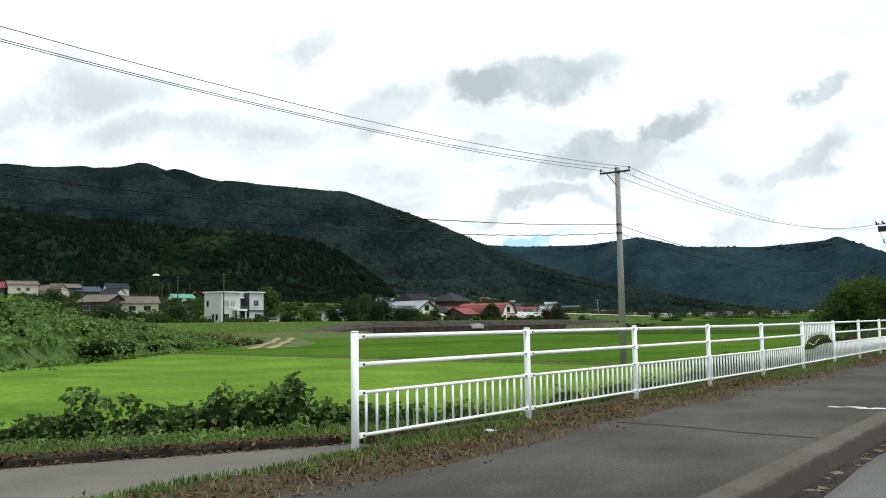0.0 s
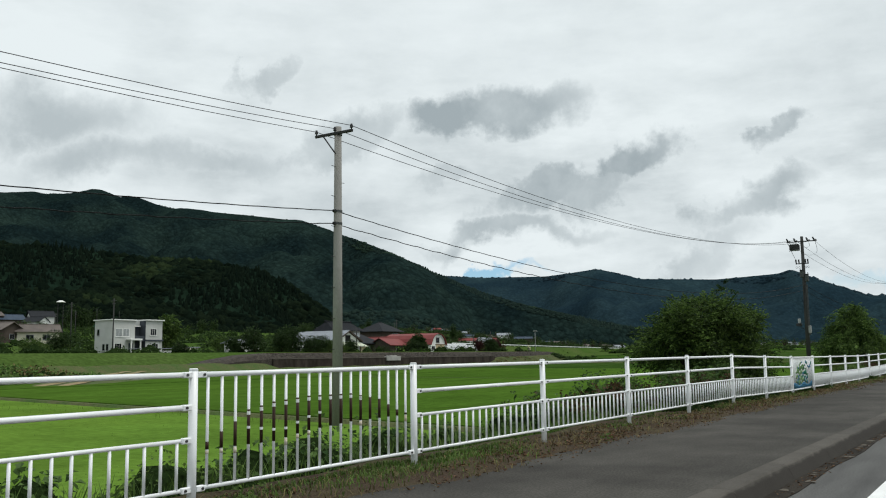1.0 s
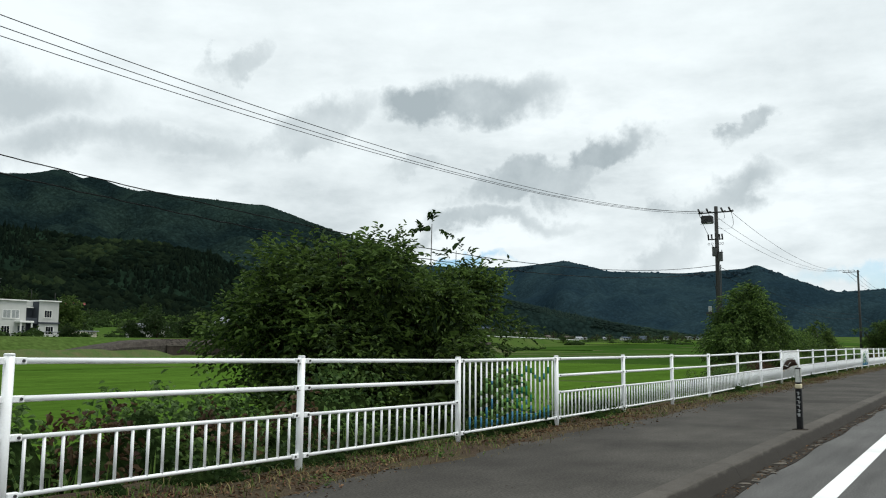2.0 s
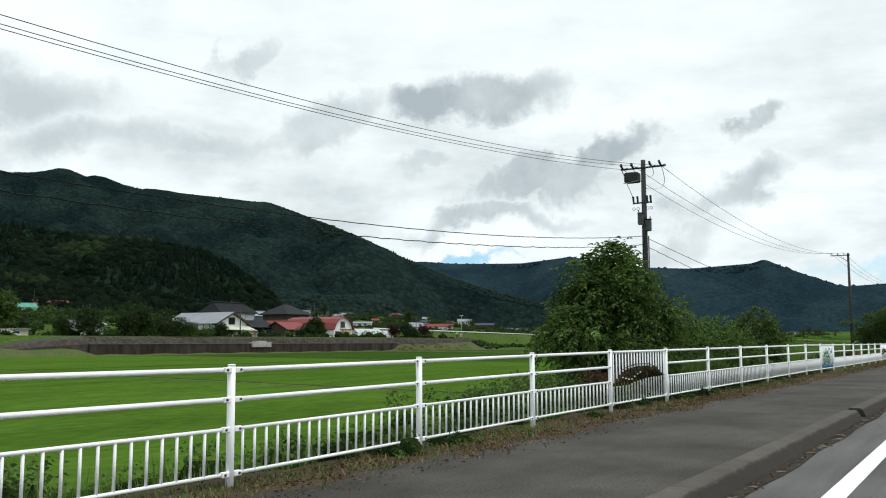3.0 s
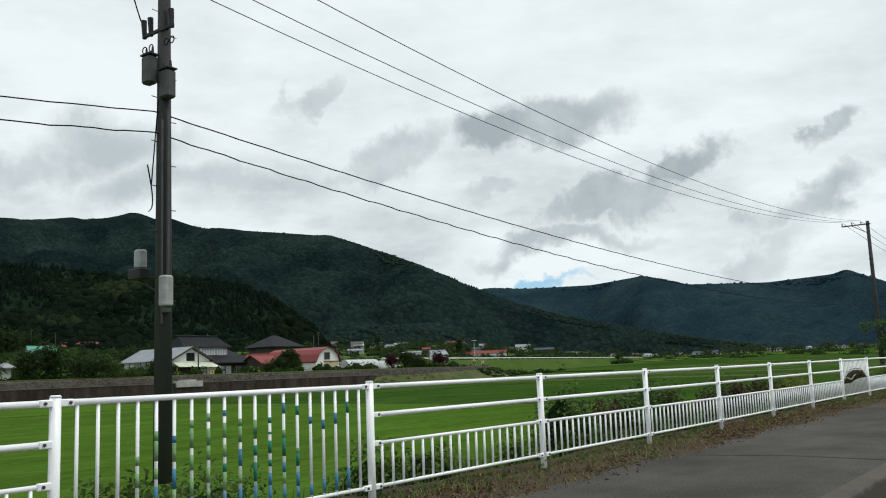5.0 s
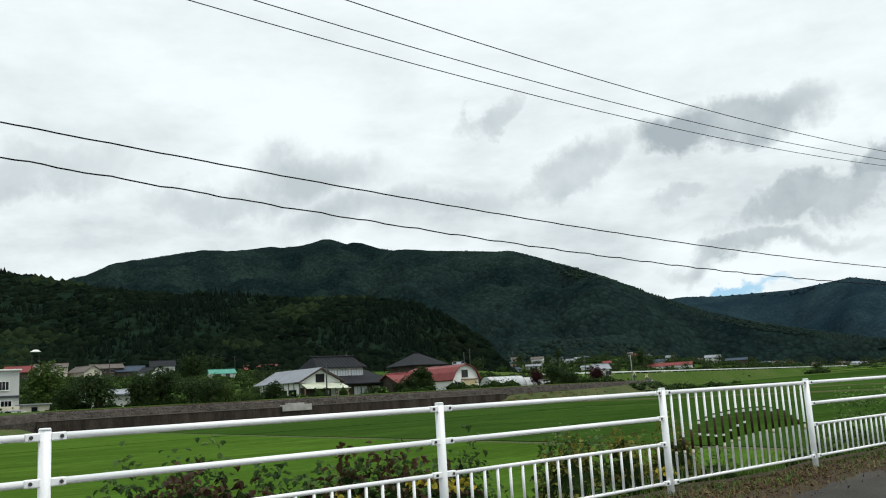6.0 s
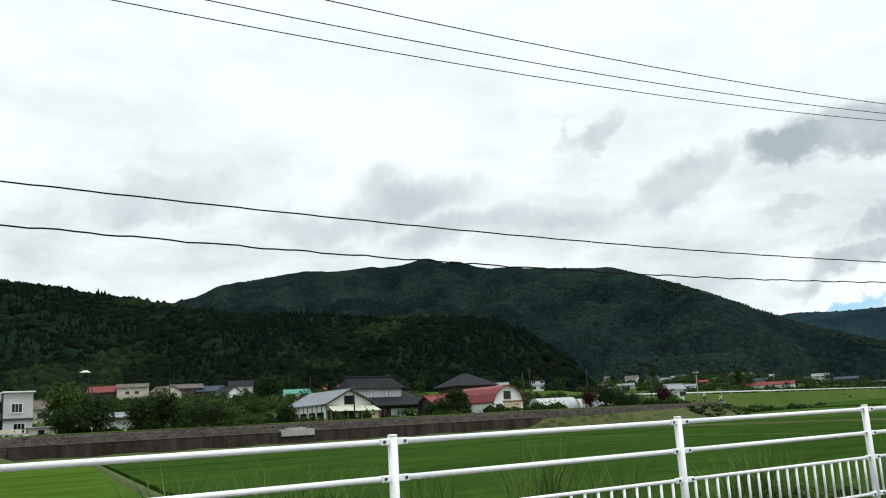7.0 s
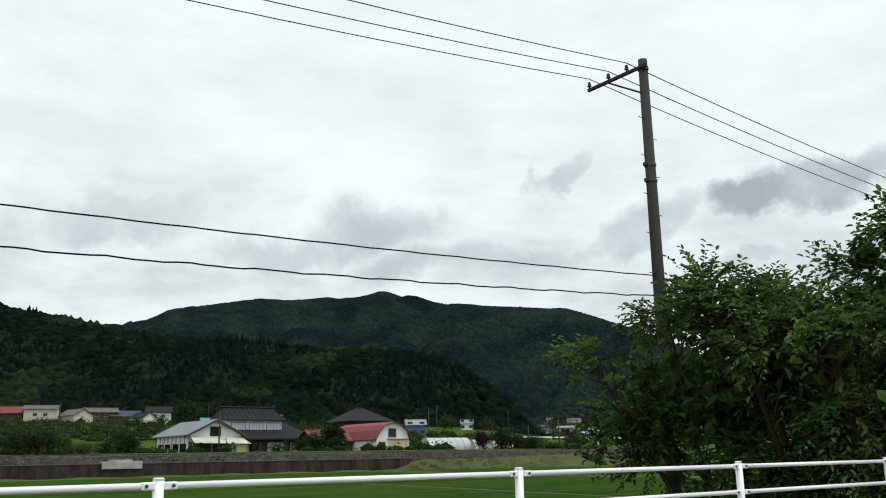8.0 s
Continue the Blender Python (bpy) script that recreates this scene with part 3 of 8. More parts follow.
# verge of soil, dead leaves and low grass under the fence
def verge_z(X, Y):
    n = np.sin(X * 5.1 + Y * 2.3) * 0.012 + np.sin(X * 11.7 - Y * 4.9) * 0.008 + np.sin(Y * 1.1) * 0.01
    base = np.interp(Y, [0, 12, 30, 36, 48, 57, 75, 90, 140, 240], [0.0, -0.01, 0.04, -0.04, -0.075, -0.02, 0.03, 0.0, 0.0, 0.1])
    t = np.clip((X + 0.9) / 2.0, 0, 1)
    drop = -0.22 * np.clip((-0.45 - X) / 0.5, 0, 1) - 0.06 * np.clip((X - 0.55) / 0.5, 0, 1)
    path = np.where(Y < 0.55, np.clip((-0.12 - X) / 0.2, 0, 1), 0.0)
    return base * (1 - t * 0.8) + 0.03 + n + drop - 0.25 * path


verge = grid_sheet("verge", np.linspace(-0.95, 1.05, 17), np.linspace(-30, 240, 720), verge_z, "soil")
tagged(verge, "strip of dark soil and dead weeds below the fence", kind="structure")

# paddies, with low dikes between
LINES = [-60, -12, 29, 69, 112, 151, 192, 234, 278, 330, 390, 460, 540, 640, 760]


def skew(x, k):
    return LINES[k] + 0.19 * -x


def paddy(xa, xb, k, material, label, z0=-1.0, tall=0.28):
    xs = np.linspace(xa, xb, 12)
    v, f = [], []
    for x in xs:
        y0, y1 = skew(x, k) + 0.5, skew(x, k + 1) - 0.5
        for y in np.linspace(y0, y1, 9):
            g = max(float(ground_z(x, y)), -1.0)
            v.append((x, y, g + tall))
    n = 9
    for a in range(11):
        for b in range(8):
            i = a * n + b
            f.append((i, i + 1, i + n + 1, i + n))
    top = len(v)
    rim = [j for j in range(n)] + [a * n + n - 1 for a in range(1, 12)] + [11 * n + j for j in range(n - 2, -1, -1)] + [a * n for a in range(10, 0, -1)]
    for j in rim:
        x, y, z = v[j]
        v.append((x, y, z - tall - 0.15))
    m = len(rim)
    for j in range(m):
        f.append((rim[j], top + j, top + (j + 1) % m, rim[(j + 1) % m]))
    ob = link_mesh("paddy_field", v, [t if t[0] < top and len(t) == 4 else t for t in f], material)
    return tagged(ob, label, kind="structure")


for k in range(len(LINES) - 1):
    spans = ((-4.6, -52.0), (-53.0, -102.5)) if k not in (0,) else ((-7.5, -102.5),)
    for s, (xa, xb) in enumerate(spans):
        bright = k <= 1
        if k == 0:
            continue
        if k >= 7 and s == 1:
            xb = -98 if k < 8 else -150
        paddy(xa, xb, k, "meadow" if bright else "young_rice" if k in (2, 3) else "rice", "bright green young rice in a flooded plot" if k < 4 else "deep green rice standing in a plot", tall=0.30 if not bright else 0.22)
    xs = np.linspace(-4.2, -103, 20)
    dv, df = [], []
    for x in xs:
        y = skew(x, k + 1)
        g = max(float(ground_z(x, y)), -1.0)
        dv += [(x, y - 0.5, g - 0.1), (x, y - 0.16, g + 0.30), (x, y + 0.16, g + 0.30), (x, y + 0.5, g - 0.1)]
    for a in range(19):
        for b in range(3):
            i = a * 4 + b
            df.append((i, i + 4, i + 5, i + 1))
    tagged(link_mesh("dike", dv, df, "dike", smooth=True), "low earth dike with trodden grass between rice plots", kind="structure")

for k, (xa, xb, shift) in enumerate(((-6, -100, 0.5), (-30, -100, 0.35), (-6, -60, 0.6), (-6, -100, 0.45), (-20, -100, 0.5), (-6, -100, 0.55), (-6, -100, 0.5), (-6, -100, 0.4))):
    q = 5 + k
    xs = np.linspace(xa, xb, 16)
    dv, df = [], []
    for x in xs:
        y = skew(x, q) + shift * (LINES[q + 1] - LINES[q]) + 1.2 * math.sin(x * 0.13 + k)
        g = max(float(ground_z(x, y)), -1.0)
        dv += [(x, y - 0.7, g - 0.1), (x, y - 0.25, g + 0.42), (x, y + 0.25, g + 0.45), (x, y + 0.7, g - 0.1)]
    for a in range(15):
        for b in range(3):
            df.append((a * 4 + b, a * 4 + b + 4, a * 4 + b + 5, a * 4 + b + 1))
    tagged(link_mesh("dike", dv, df, "dry_dike", smooth=True), "low dike with dry yellowish grass between far plots", kind="structure")

# meadow beside the start of the fence
mx = np.linspace(-100, -5, 40)
my = np.linspace(-60, 30, 40)
meadow = grid_sheet("meadow", mx, my, lambda X, Y: -0.80 + 0.05 * np.sin(X * 0.4) * np.sin(Y * 0.5), "meadow")
tagged(meadow, "bright green cut meadow beside the road", kind="structure")

# ---- railway bank ----
wall = strip("retaining_wall", lambda y: float(rail_x(y)) + 1.5, lambda y: float(rail_x(y)) + 1.1, 124, 201, 0.95, 2.2, "retaining", "dark stained concrete retaining wall of the railway bank")
strip("coping", lambda y: float(rail_x(y)) + 1.56, lambda y: float(rail_x(y)) + 1.05, 124, 201, 1.06, 0.11, "coping", "pale concrete coping on the retaining wall")
bv, bf = [], []
bank_y = np.linspace(-40, 330, 150)
rng = np.random.default_rng(5)
prof = [(1.15, -1.2), (1.1, 0.9), (0.3, 1.75), (-1.3, 1.95), (-3.6, 1.95), (-5.5, 1.2), (-7.5, 1.0)]
for y in bank_y:
    fade = float(smooth01((y - 96) / 28))
    for dx, dz in prof:
        bv.append((float(rail_x(y)) + dx, y, -1.0 + (dz + 1.0) * fade + rng.normal(0, 0.04)))
for a in range(len(bank_y) - 1):
    for b in range(len(prof) - 1):
        i = a * len(prof) + b
        bf.append((i, i + 1, i + len(prof) + 1, i + len(prof)))
tagged(link_mesh("railway_bank", bv, [t[::-1] for t in bf], "ballast"), "grey ballast bank of a single railway track", kind="structure")
for jy in range(128, 201, 6):
    jx = float(rail_x(jy)) + 1.5
    tagged(link_mesh("wall_joint", [(jx + 0.004, jy - 0.05, -1.0), (jx + 0.004, jy + 0.05, -1.0), (jx + 0.004, jy + 0.05, 0.94), (jx + 0.004, jy - 0.05, 0.94)], [(0, 1, 2, 3)], "grime"), "dark upright joint in the retaining wall", kind="structure")
for off in (-1.9, -2.97):
    strip("rail", lambda y, o=off: float(rail_x(y)) + o, lambda y, o=off: float(rail_x(y)) + o - 0.07, 126, 330, 2.1, 0.16, "rust_rail", "rusty steel railway rail")

# dry grassy side of the bank beyond the wall
gv, gf = [], []
ys = np.linspace(198.5, 330, 78)
for q, y in enumerate(ys):
    x = float(rail_x(y))
    grown = float(smooth01((y - 205) / 60))
    top = 0.80 + 0.75 * grown
    inner = float(np.interp(top, [0.9, 1.75], [1.12, 0.3]))
    outer = 3.6 + 3.2 * grown
    start = float(smooth01((y - 198.5) / 4.5))
    for u in (0.0, 0.3, 0.65, 0.95, 1.0):
        dx = outer + (inner + 0.45 * (1 - start) - outer) * u
        z = -1.1 + (top + 1.1) * (1.1 * u - 0.1 * u * u) * (0.30 + 0.70 * start)
        gv.append((x + dx + 0.22 * math.sin(y * 0.7 + 3 * u) * (1 - u), y, z + 0.09 * math.sin(y * 1.3 + 5 * u) * (1 - 0.5 * u)))
for a in range(len(ys) - 1):
    for b in range(4):
        i = a * 5 + b
        gf.append((i, i + 5, i + 6, i + 1))
tagged(link_mesh("dry_bank", gv, gf, "dry_dike", smooth=True), "bank of dry yellowish grass below the railway", kind="structure")

# loose stones of the ballast
sv = np.array([(1, 0, 0), (-1, 0, 0), (0, 1, 0), (0, -1, 0), (0, 0, 0.8), (0, 0, -0.8)], float)
sf = np.array([(0, 2, 4), (2, 1, 4), (1, 3, 4), (3, 0, 4), (2, 0, 5), (1, 2, 5), (3, 1, 5), (0, 3, 5)])
STONE_SHAPE = (sv, sf)
rs = np.random.default_rng(61)
ns = 8000
sy = rs.uniform(124, 262, ns)
su = rs.uniform(-3.6, 1.05, ns)
sz = np.interp(su, [-3.6, -1.3, 0.3, 1.1], [1.95, 1.95, 1.75, 0.9])
SP = np.stack([rail_x(sy) + su, sy, sz + 0.01], -1)

# grass foot between wall and plots
gv, gf = [], []
ys = np.linspace(60, 300, 90)
for y in ys:
    x = float(rail_x(y))
    w = 1.0 if 124 < y < 232 else 0.0
    top = -0.55 if w else 0.4
    gv += [(x + 4.2, y, -1.15), (x + 3.2, y, -0.72 + 0.1 * math.sin(y)), (x + 1.6 if w else x + 0.9, y, top + 0.1 * math.sin(y * 0.7))]
for a in range(len(ys) - 1):
    for b in range(2):
        i = a * 3 + b
        gf.append((i, i + 1, i + 4, i + 3))
tagged(link_mesh("grass_foot", gv, [t[::-1] for t in gf], "dike", smooth=True), "dry grass strip at the foot of the railway bank", kind="structure")


# ---- mountains ----
CENTRE = np.array([5.5, 60.0])


def hill_noise(x, y, seed, wave):
    """Spurs and gullies: 0 on the spurs, towards -1 in the gullies."""
    rg = np.random.default_rng(seed)
    out = np.zeros_like(x)
    total, amp = 0.0, 1.0
    for o in range(4):
        for _ in range(2):
            a, ph = rg.uniform(0, 3.1416), rg.uniform(0, 6.28)
            bend = 0.9 * np.sin((x * math.sin(a) - y * math.cos(a)) / wave * 1.7 + ph)
            out += amp * np.abs(np.sin((x * math.cos(a) + y * math.sin(a)) / wave * 3.1416 + ph + bend))
            total += amp
        wave *= 0.52
        amp *= 0.5
    return out / total - 0.95


def mountain(name, crest, foot, back, material, label, seed, na, nr, gully, rough, lower=0.0):
    """crest: bearing, distance and height of the ridge; the flanks fall from it with gullies. foot: distance where the slope begins."""
    az = np.array([c[0] for c in crest], float)
    aa = np.linspace(az[0], az[-1], na)
    order = np.argsort(az)
    R = np.interp(aa, az[order], np.array([c[1] for c in crest], float)[order])
    H = np.interp(aa, az[order], np.array([c[2] for c in crest], float)[order])
    k = np.ones(3) / 3
    Hs = np.convolve(np.pad(H, 1, mode="edge"), k, mode="valid")
    H = Hs - lower
    F = np.interp(aa, np.array([f[0] for f in foot], float), np.array([f[1] for f in foot], float))
    s = np.concatenate([np.linspace(0, 1, nr), 1 + np.linspace(0.05, 1, 6)])
    A, S = np.meshgrid(aa, s)
    Rr = np.where(S <= 1, F + (R - F) * np.minimum(S, 1), R + back * np.maximum(S - 1, 0))
    x = CENTRE[0] - Rr * np.sin(np.radians(A))
    y = CENTRE[1] + Rr * np.cos(np.radians(A))
    base = ground_z(x, y)
    rise = np.where(S <= 1, 0.30 * np.minimum(S, 1) + 0.70 * smooth01(np.minimum(S, 1)) ** 0.9, 1 - 0.8 * smooth01(S - 1))
    n = hill_noise(x, y, seed, rough)
    envelope = np.clip(np.minimum(S, 1), 0, 1) * np.clip(1 - np.abs(S), 0, 1) * 4
    z = base - 3 + (H - base + 3) * rise + n * gully * np.clip(envelope, 0, 1)
    v = np.stack([x, y, z], -1).reshape(-1, 3)
    nx = na
    i = np.arange((len(s) - 1) * (nx - 1))
    r, c = i // (nx - 1), i % (nx - 1)
    a0 = r * nx + c
    f = np.stack([a0, a0 + nx, a0 + nx + 1, a0 + 1], -1)
    ob = big_mesh(name, v, f, material, smooth=True)
    tagged(ob, label, "mountain", kind="structure")
    return v.reshape(len(s), nx, 3)


MAIN = [(97, 3000, 400), (80.1, 3007, 409), (75.6, 3010, 410), (71.0, 2913, 418), (68.9, 2914, 466), (64.4, 3017, 521), (58.7, 3120, 541), (55.7, 3222, 581), (52.7, 2824, 479), (50.4, 2425, 399), (47.4, 2227, 362), (43.6, 1978, 310), (41.0, 1880, 267), (38.0, 1631, 200), (34.9, 1532, 149), (31.8, 1494, 111), (29.3, 1442, 87), (24.9, 1390, 58), (20.3, 1338, 34), (15.6, 1336, 17), (12, 1336, 8)]
FRONT = [(104, 900, 150), (90, 850, 145), (84, 830, 140), (78.2, 807, 133), (75.5, 800, 126), (72.5, 771, 115), (70.4, 752, 108), (68.4, 714, 96), (65.5, 675, 86), (62.7, 657, 82), (59.2, 639, 78), (56.3, 621, 72), (53.4, 623, 72), (50.6, 614, 68), (48.1, 606, 62), (46.0, 597, 50), (44.0, 588, 33), (42.6, 575, 14)]
FAR = [(37, 4200, 360), (33.4, 4145, 379), (31.4, 4144, 367), (27.0, 3941, 350), (23.7, 3740, 359), (21.0, 3638, 303), (16.4, 3537, 283), (12.6, 3430, 288), (12.0, 3420, 303), (11.3, 3415, 282), (9.7, 3400, 240), (7.6, 3490, 198), (5.9, 3590, 209), (0, 3600, 230), (-10, 3700, 180), (-30, 3900, 220)]
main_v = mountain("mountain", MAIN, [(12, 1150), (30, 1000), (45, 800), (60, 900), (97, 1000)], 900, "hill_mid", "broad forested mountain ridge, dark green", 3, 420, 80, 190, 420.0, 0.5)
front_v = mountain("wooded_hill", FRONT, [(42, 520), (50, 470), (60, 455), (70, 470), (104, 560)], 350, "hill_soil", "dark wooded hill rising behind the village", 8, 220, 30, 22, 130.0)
far_v = mountain("far_mountain", FAR, [(-30, 2000), (12, 1900), (37, 2300)], 900, "hill_haze_blue", "distant forested mountains across the valley, haze blue painted in", 12, 340, 50, 330, 900.0)


def ico(sub):
    bm = bmesh.new()
    bmesh.ops.create_icosphere(bm, subdivisions=sub, radius=1)
    v = np.array([p.co[:] for p in bm.verts])
    f = np.array([[p.index for p in q.verts] for q in bm.faces])
    bm.free()
    return v, f


def cone_shape():
    n = 6
    v = [(0, 0, 1.5)]
    for ring, (r, z) in enumerate(((0.42, 0.35), (0.62, -0.9))):
        for k in range(n):
            a = 6.2832 * (k + 0.5 * ring) / n
            v.append((r * math.cos(a), r * math.sin(a), z))
    f = [(0, 1 + k, 1 + (k + 1) % n) for k in range(n)]
    for k in range(n):
        a, b = 1 + k, 1 + (k + 1) % n
        c, d = 1 + n + k, 1 + n + (k + 1) % n
        f += [(a, c, b), (b, c, d)]
    return np.array(v, float), np.array(f)


def scatter(name, P, sx, sz, shape, material, label, seed, jitter=0.22, smooth=True, flat=0.0):
    """Many crowns in one mesh, each with an uneven outline of its own."""
    rg = np.random.default_rng(seed)
    v0, f0 = shape
    n, m = len(P), len(v0)
    spin = rg.uniform(0, 6.283, n)
    c, s = np.cos(spin)[:, None], np.sin(spin)[:, None]
    w = v0[None] * (1 + rg.normal(0, jitter, (n, m, 1)))
    x = (w[..., 0] * c - w[..., 1] * s) * sx[:, None] + P[:, 0:1]
    y = (w[..., 0] * s + w[..., 1] * c) * sx[:, None] + P[:, 1:2]
    z = w[..., 2] * sz[:, None] + P[:, 2:3]
    V = np.stack([x, y, z], -1).reshape(-1, 3)
    F = (f0[None] + (np.arange(n) * m)[:, None, None]).reshape(-1, 3)
    return tagged(big_mesh(name, V, F, material, smooth=smooth), label, "forest", kind="stuff")


def on_surface(G, n, seed, s_lo, s_hi, a_lo=0.0, a_hi=1.0, power=1.0):
    """Random points on a mountain's grid, with the size of the spot's patch taken into account."""
    rg = np.random.default_rng(seed)
    rows, cols = G.shape[:2]
    u = s_lo + (s_hi - s_lo) * rg.random(n) ** power
    w = a_lo + (a_hi - a_lo) * rg.random(n)
    i, j = u * (rows - 1.001), w * (cols - 1.001)
    i0, j0 = i.astype(int), j.astype(int)
    fi, fj = (i - i0)[:, None], (j - j0)[:, None]
    return G[i0, j0] * (1 - fi) * (1 - fj) + G[i0 + 1, j0] * fi * (1 - fj) + G[i0, j0 + 1] * (1 - fi) * fj + G[i0 + 1, j0 + 1] * fi * fj


rg = np.random.default_rng(21)
ICO1, ICO2, CONE = ico(1), ico(2), cone_shape()


def patches(P, scale, seed):
    """A slow field that tells groves of one kind from groves of another."""
    ph = np.random.default_rng(seed).uniform(0, 6.28, 6)
    x, y = P[:, 0] / scale, P[:, 1] / scale
    return np.sin(x + ph[0]) * np.sin(y * 1.3 + ph[1]) + 0.6 * np.sin(2.3 * x + ph[2] + y) + 0.4 * np.sin(4.1 * y - 3.0 * x + ph[3])


F1 = on_surface(front_v[:30], 17000, 31, 0.0, 1.0)
kind = patches(F1, 45, 3)
conifer = kind < -0.5
bright = kind > 0.75
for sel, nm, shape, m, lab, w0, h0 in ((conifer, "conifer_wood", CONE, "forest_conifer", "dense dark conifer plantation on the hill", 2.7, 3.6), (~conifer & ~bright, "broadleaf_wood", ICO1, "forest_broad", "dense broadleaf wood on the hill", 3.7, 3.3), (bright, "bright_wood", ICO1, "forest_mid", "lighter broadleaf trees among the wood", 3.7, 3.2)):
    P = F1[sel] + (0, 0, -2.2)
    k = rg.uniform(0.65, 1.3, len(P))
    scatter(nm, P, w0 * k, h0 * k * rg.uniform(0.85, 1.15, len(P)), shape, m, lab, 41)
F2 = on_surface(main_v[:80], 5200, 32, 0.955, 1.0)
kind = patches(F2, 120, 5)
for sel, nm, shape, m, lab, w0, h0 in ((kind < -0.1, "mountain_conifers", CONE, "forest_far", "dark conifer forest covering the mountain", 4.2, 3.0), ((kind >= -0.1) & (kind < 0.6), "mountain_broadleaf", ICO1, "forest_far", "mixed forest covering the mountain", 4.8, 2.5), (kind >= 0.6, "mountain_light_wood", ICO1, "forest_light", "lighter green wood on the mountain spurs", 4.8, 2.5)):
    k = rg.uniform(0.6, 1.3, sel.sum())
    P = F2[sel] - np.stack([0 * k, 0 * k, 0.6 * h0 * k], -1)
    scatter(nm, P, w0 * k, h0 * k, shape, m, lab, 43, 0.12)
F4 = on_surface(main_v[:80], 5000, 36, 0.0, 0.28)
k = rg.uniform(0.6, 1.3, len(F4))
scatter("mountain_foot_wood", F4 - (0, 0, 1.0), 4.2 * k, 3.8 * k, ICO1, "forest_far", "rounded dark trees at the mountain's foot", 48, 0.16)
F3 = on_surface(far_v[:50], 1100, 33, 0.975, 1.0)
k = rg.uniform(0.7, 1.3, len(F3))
scatter("far_forest", F3 - np.stack([0 * k, 0 * k, 8.2 * k], -1), 15 * k, 10 * k, ICO1, "forest_haze_blue", "forest on the distant mountains, haze painted into its colour", 45)
sk = rs.uniform(0.06, 0.17, ns)
stones = scatter("ballast_stones", SP, sk, sk * 0.8, STONE_SHAPE, "ballast_stone", "loose grey ballast stones on the railway bank", 47, 0.25, False)
tagged(stones, "loose grey ballast stones on the railway bank", "stones", kind="stuff")


# ---- fence ----
POST_H, PITCH = 1.105, 3.0
RAIL_TOP, RAIL_MID, RAIL_LOW, RAIL_FOOT = 1.055, 0.80, 0.545, 0.165


def post_mesh():
    bm = tube_bm((0, 0, -0.25), (0, 0, POST_H - 0.012), 0.036, n=12)
    tube_bm((0, 0, POST_H - 0.012), (0, 0, POST_H), 0.039, 0.030, n=12, bm=bm)
    me = bpy.data.meshes.new("post")
    bm.to_mesh(me)
    bm.free()
    me.materials.append(M["white_paint"])
    me.shade_smooth()
    return me


def mesh_of(bm, name, material, smooth=False):
    me = bpy.data.meshes.new(name)
    bm.to_mesh(me)
    bm.free()
    me.materials.append(M[material])
    if smooth:
        me.shade_smooth()
    return me


POST = post_mesh()
RAIL = mesh_of(tube_bm((0, 0.05, 0), (0, PITCH - 0.05, 0), 0.0215, n=10), "rail", "white_paint", True)
SMALL_RAIL = mesh_of(tube_bm((0, 0.05, 0), (0, PITCH - 0.05, 0), 0.0165, n=10), "rail", "white_paint", True)
BAR = mesh_of(tube_bm((0, 0, RAIL_FOOT), (0, 0, RAIL_LOW), 0.0125, n=8), "bar", "white_paint", True)
LONG_BAR = mesh_of(tube_bm((0, 0, RAIL_FOOT), (0, 0, RAIL_TOP), 0.0125, n=8), "bar", "white_paint", True)


def bracket_mesh():
    bm = box_bm((-0.008, 0.030, -0.024), (0.030, 0.115, 0.024), 0.006)
    return mesh_of(bm, "bracket", "white_paint")


BRACKET = bracket_mesh()
BOLT = mesh_of(tube_bm((0.028, 0, 0), (0.040, 0, 0), 0.011, n=8), "bolt", "bolt")


def sub(name, me, parent, m=None):
    ob = new(name, me)
    ob.parent = parent
    if m is not None:
        ob.matrix_basis = m
    return ob


def fence_panel(heights):
    p = thing("fence_panel", "white tubular steel guard fence panel with upright bars", "fence", group="fence panels along the footway")
    sub("post", POST, p)
    for z in heights:
        sub("rail", RAIL if z > 0.6 else SMALL_RAIL, p, pose(0, 0, z))
        for flip in (0, 1):
            b = sub("bracket", BRACKET, p, pose(0, 0, z) if not flip else pose(0, PITCH, z) @ Matrix.Diagonal((1, -1, 1, 1)))
            sub("bolt", BOLT, b, pose(0, 0.085, 0))
    return p


plain_panel = fence_panel((RAIL_TOP, RAIL_MID, RAIL_LOW, RAIL_FOOT))
for k in range(19):
    sub("bar", BAR, plain_panel, pose(0, 0.15 + k * 0.15, 0))


def painted(parent, y, z0, z1, material):
    """A stretch of paint round one bar."""
    bm = tube_bm((0, 0, z0), (0, 0, z1), 0.0138, n=8)
    ob = sub("painted_band", mesh_of(bm, "painted_band", material, True), parent)
    ob["label"] = "painted stretch of a mural on the bar"
    return ob


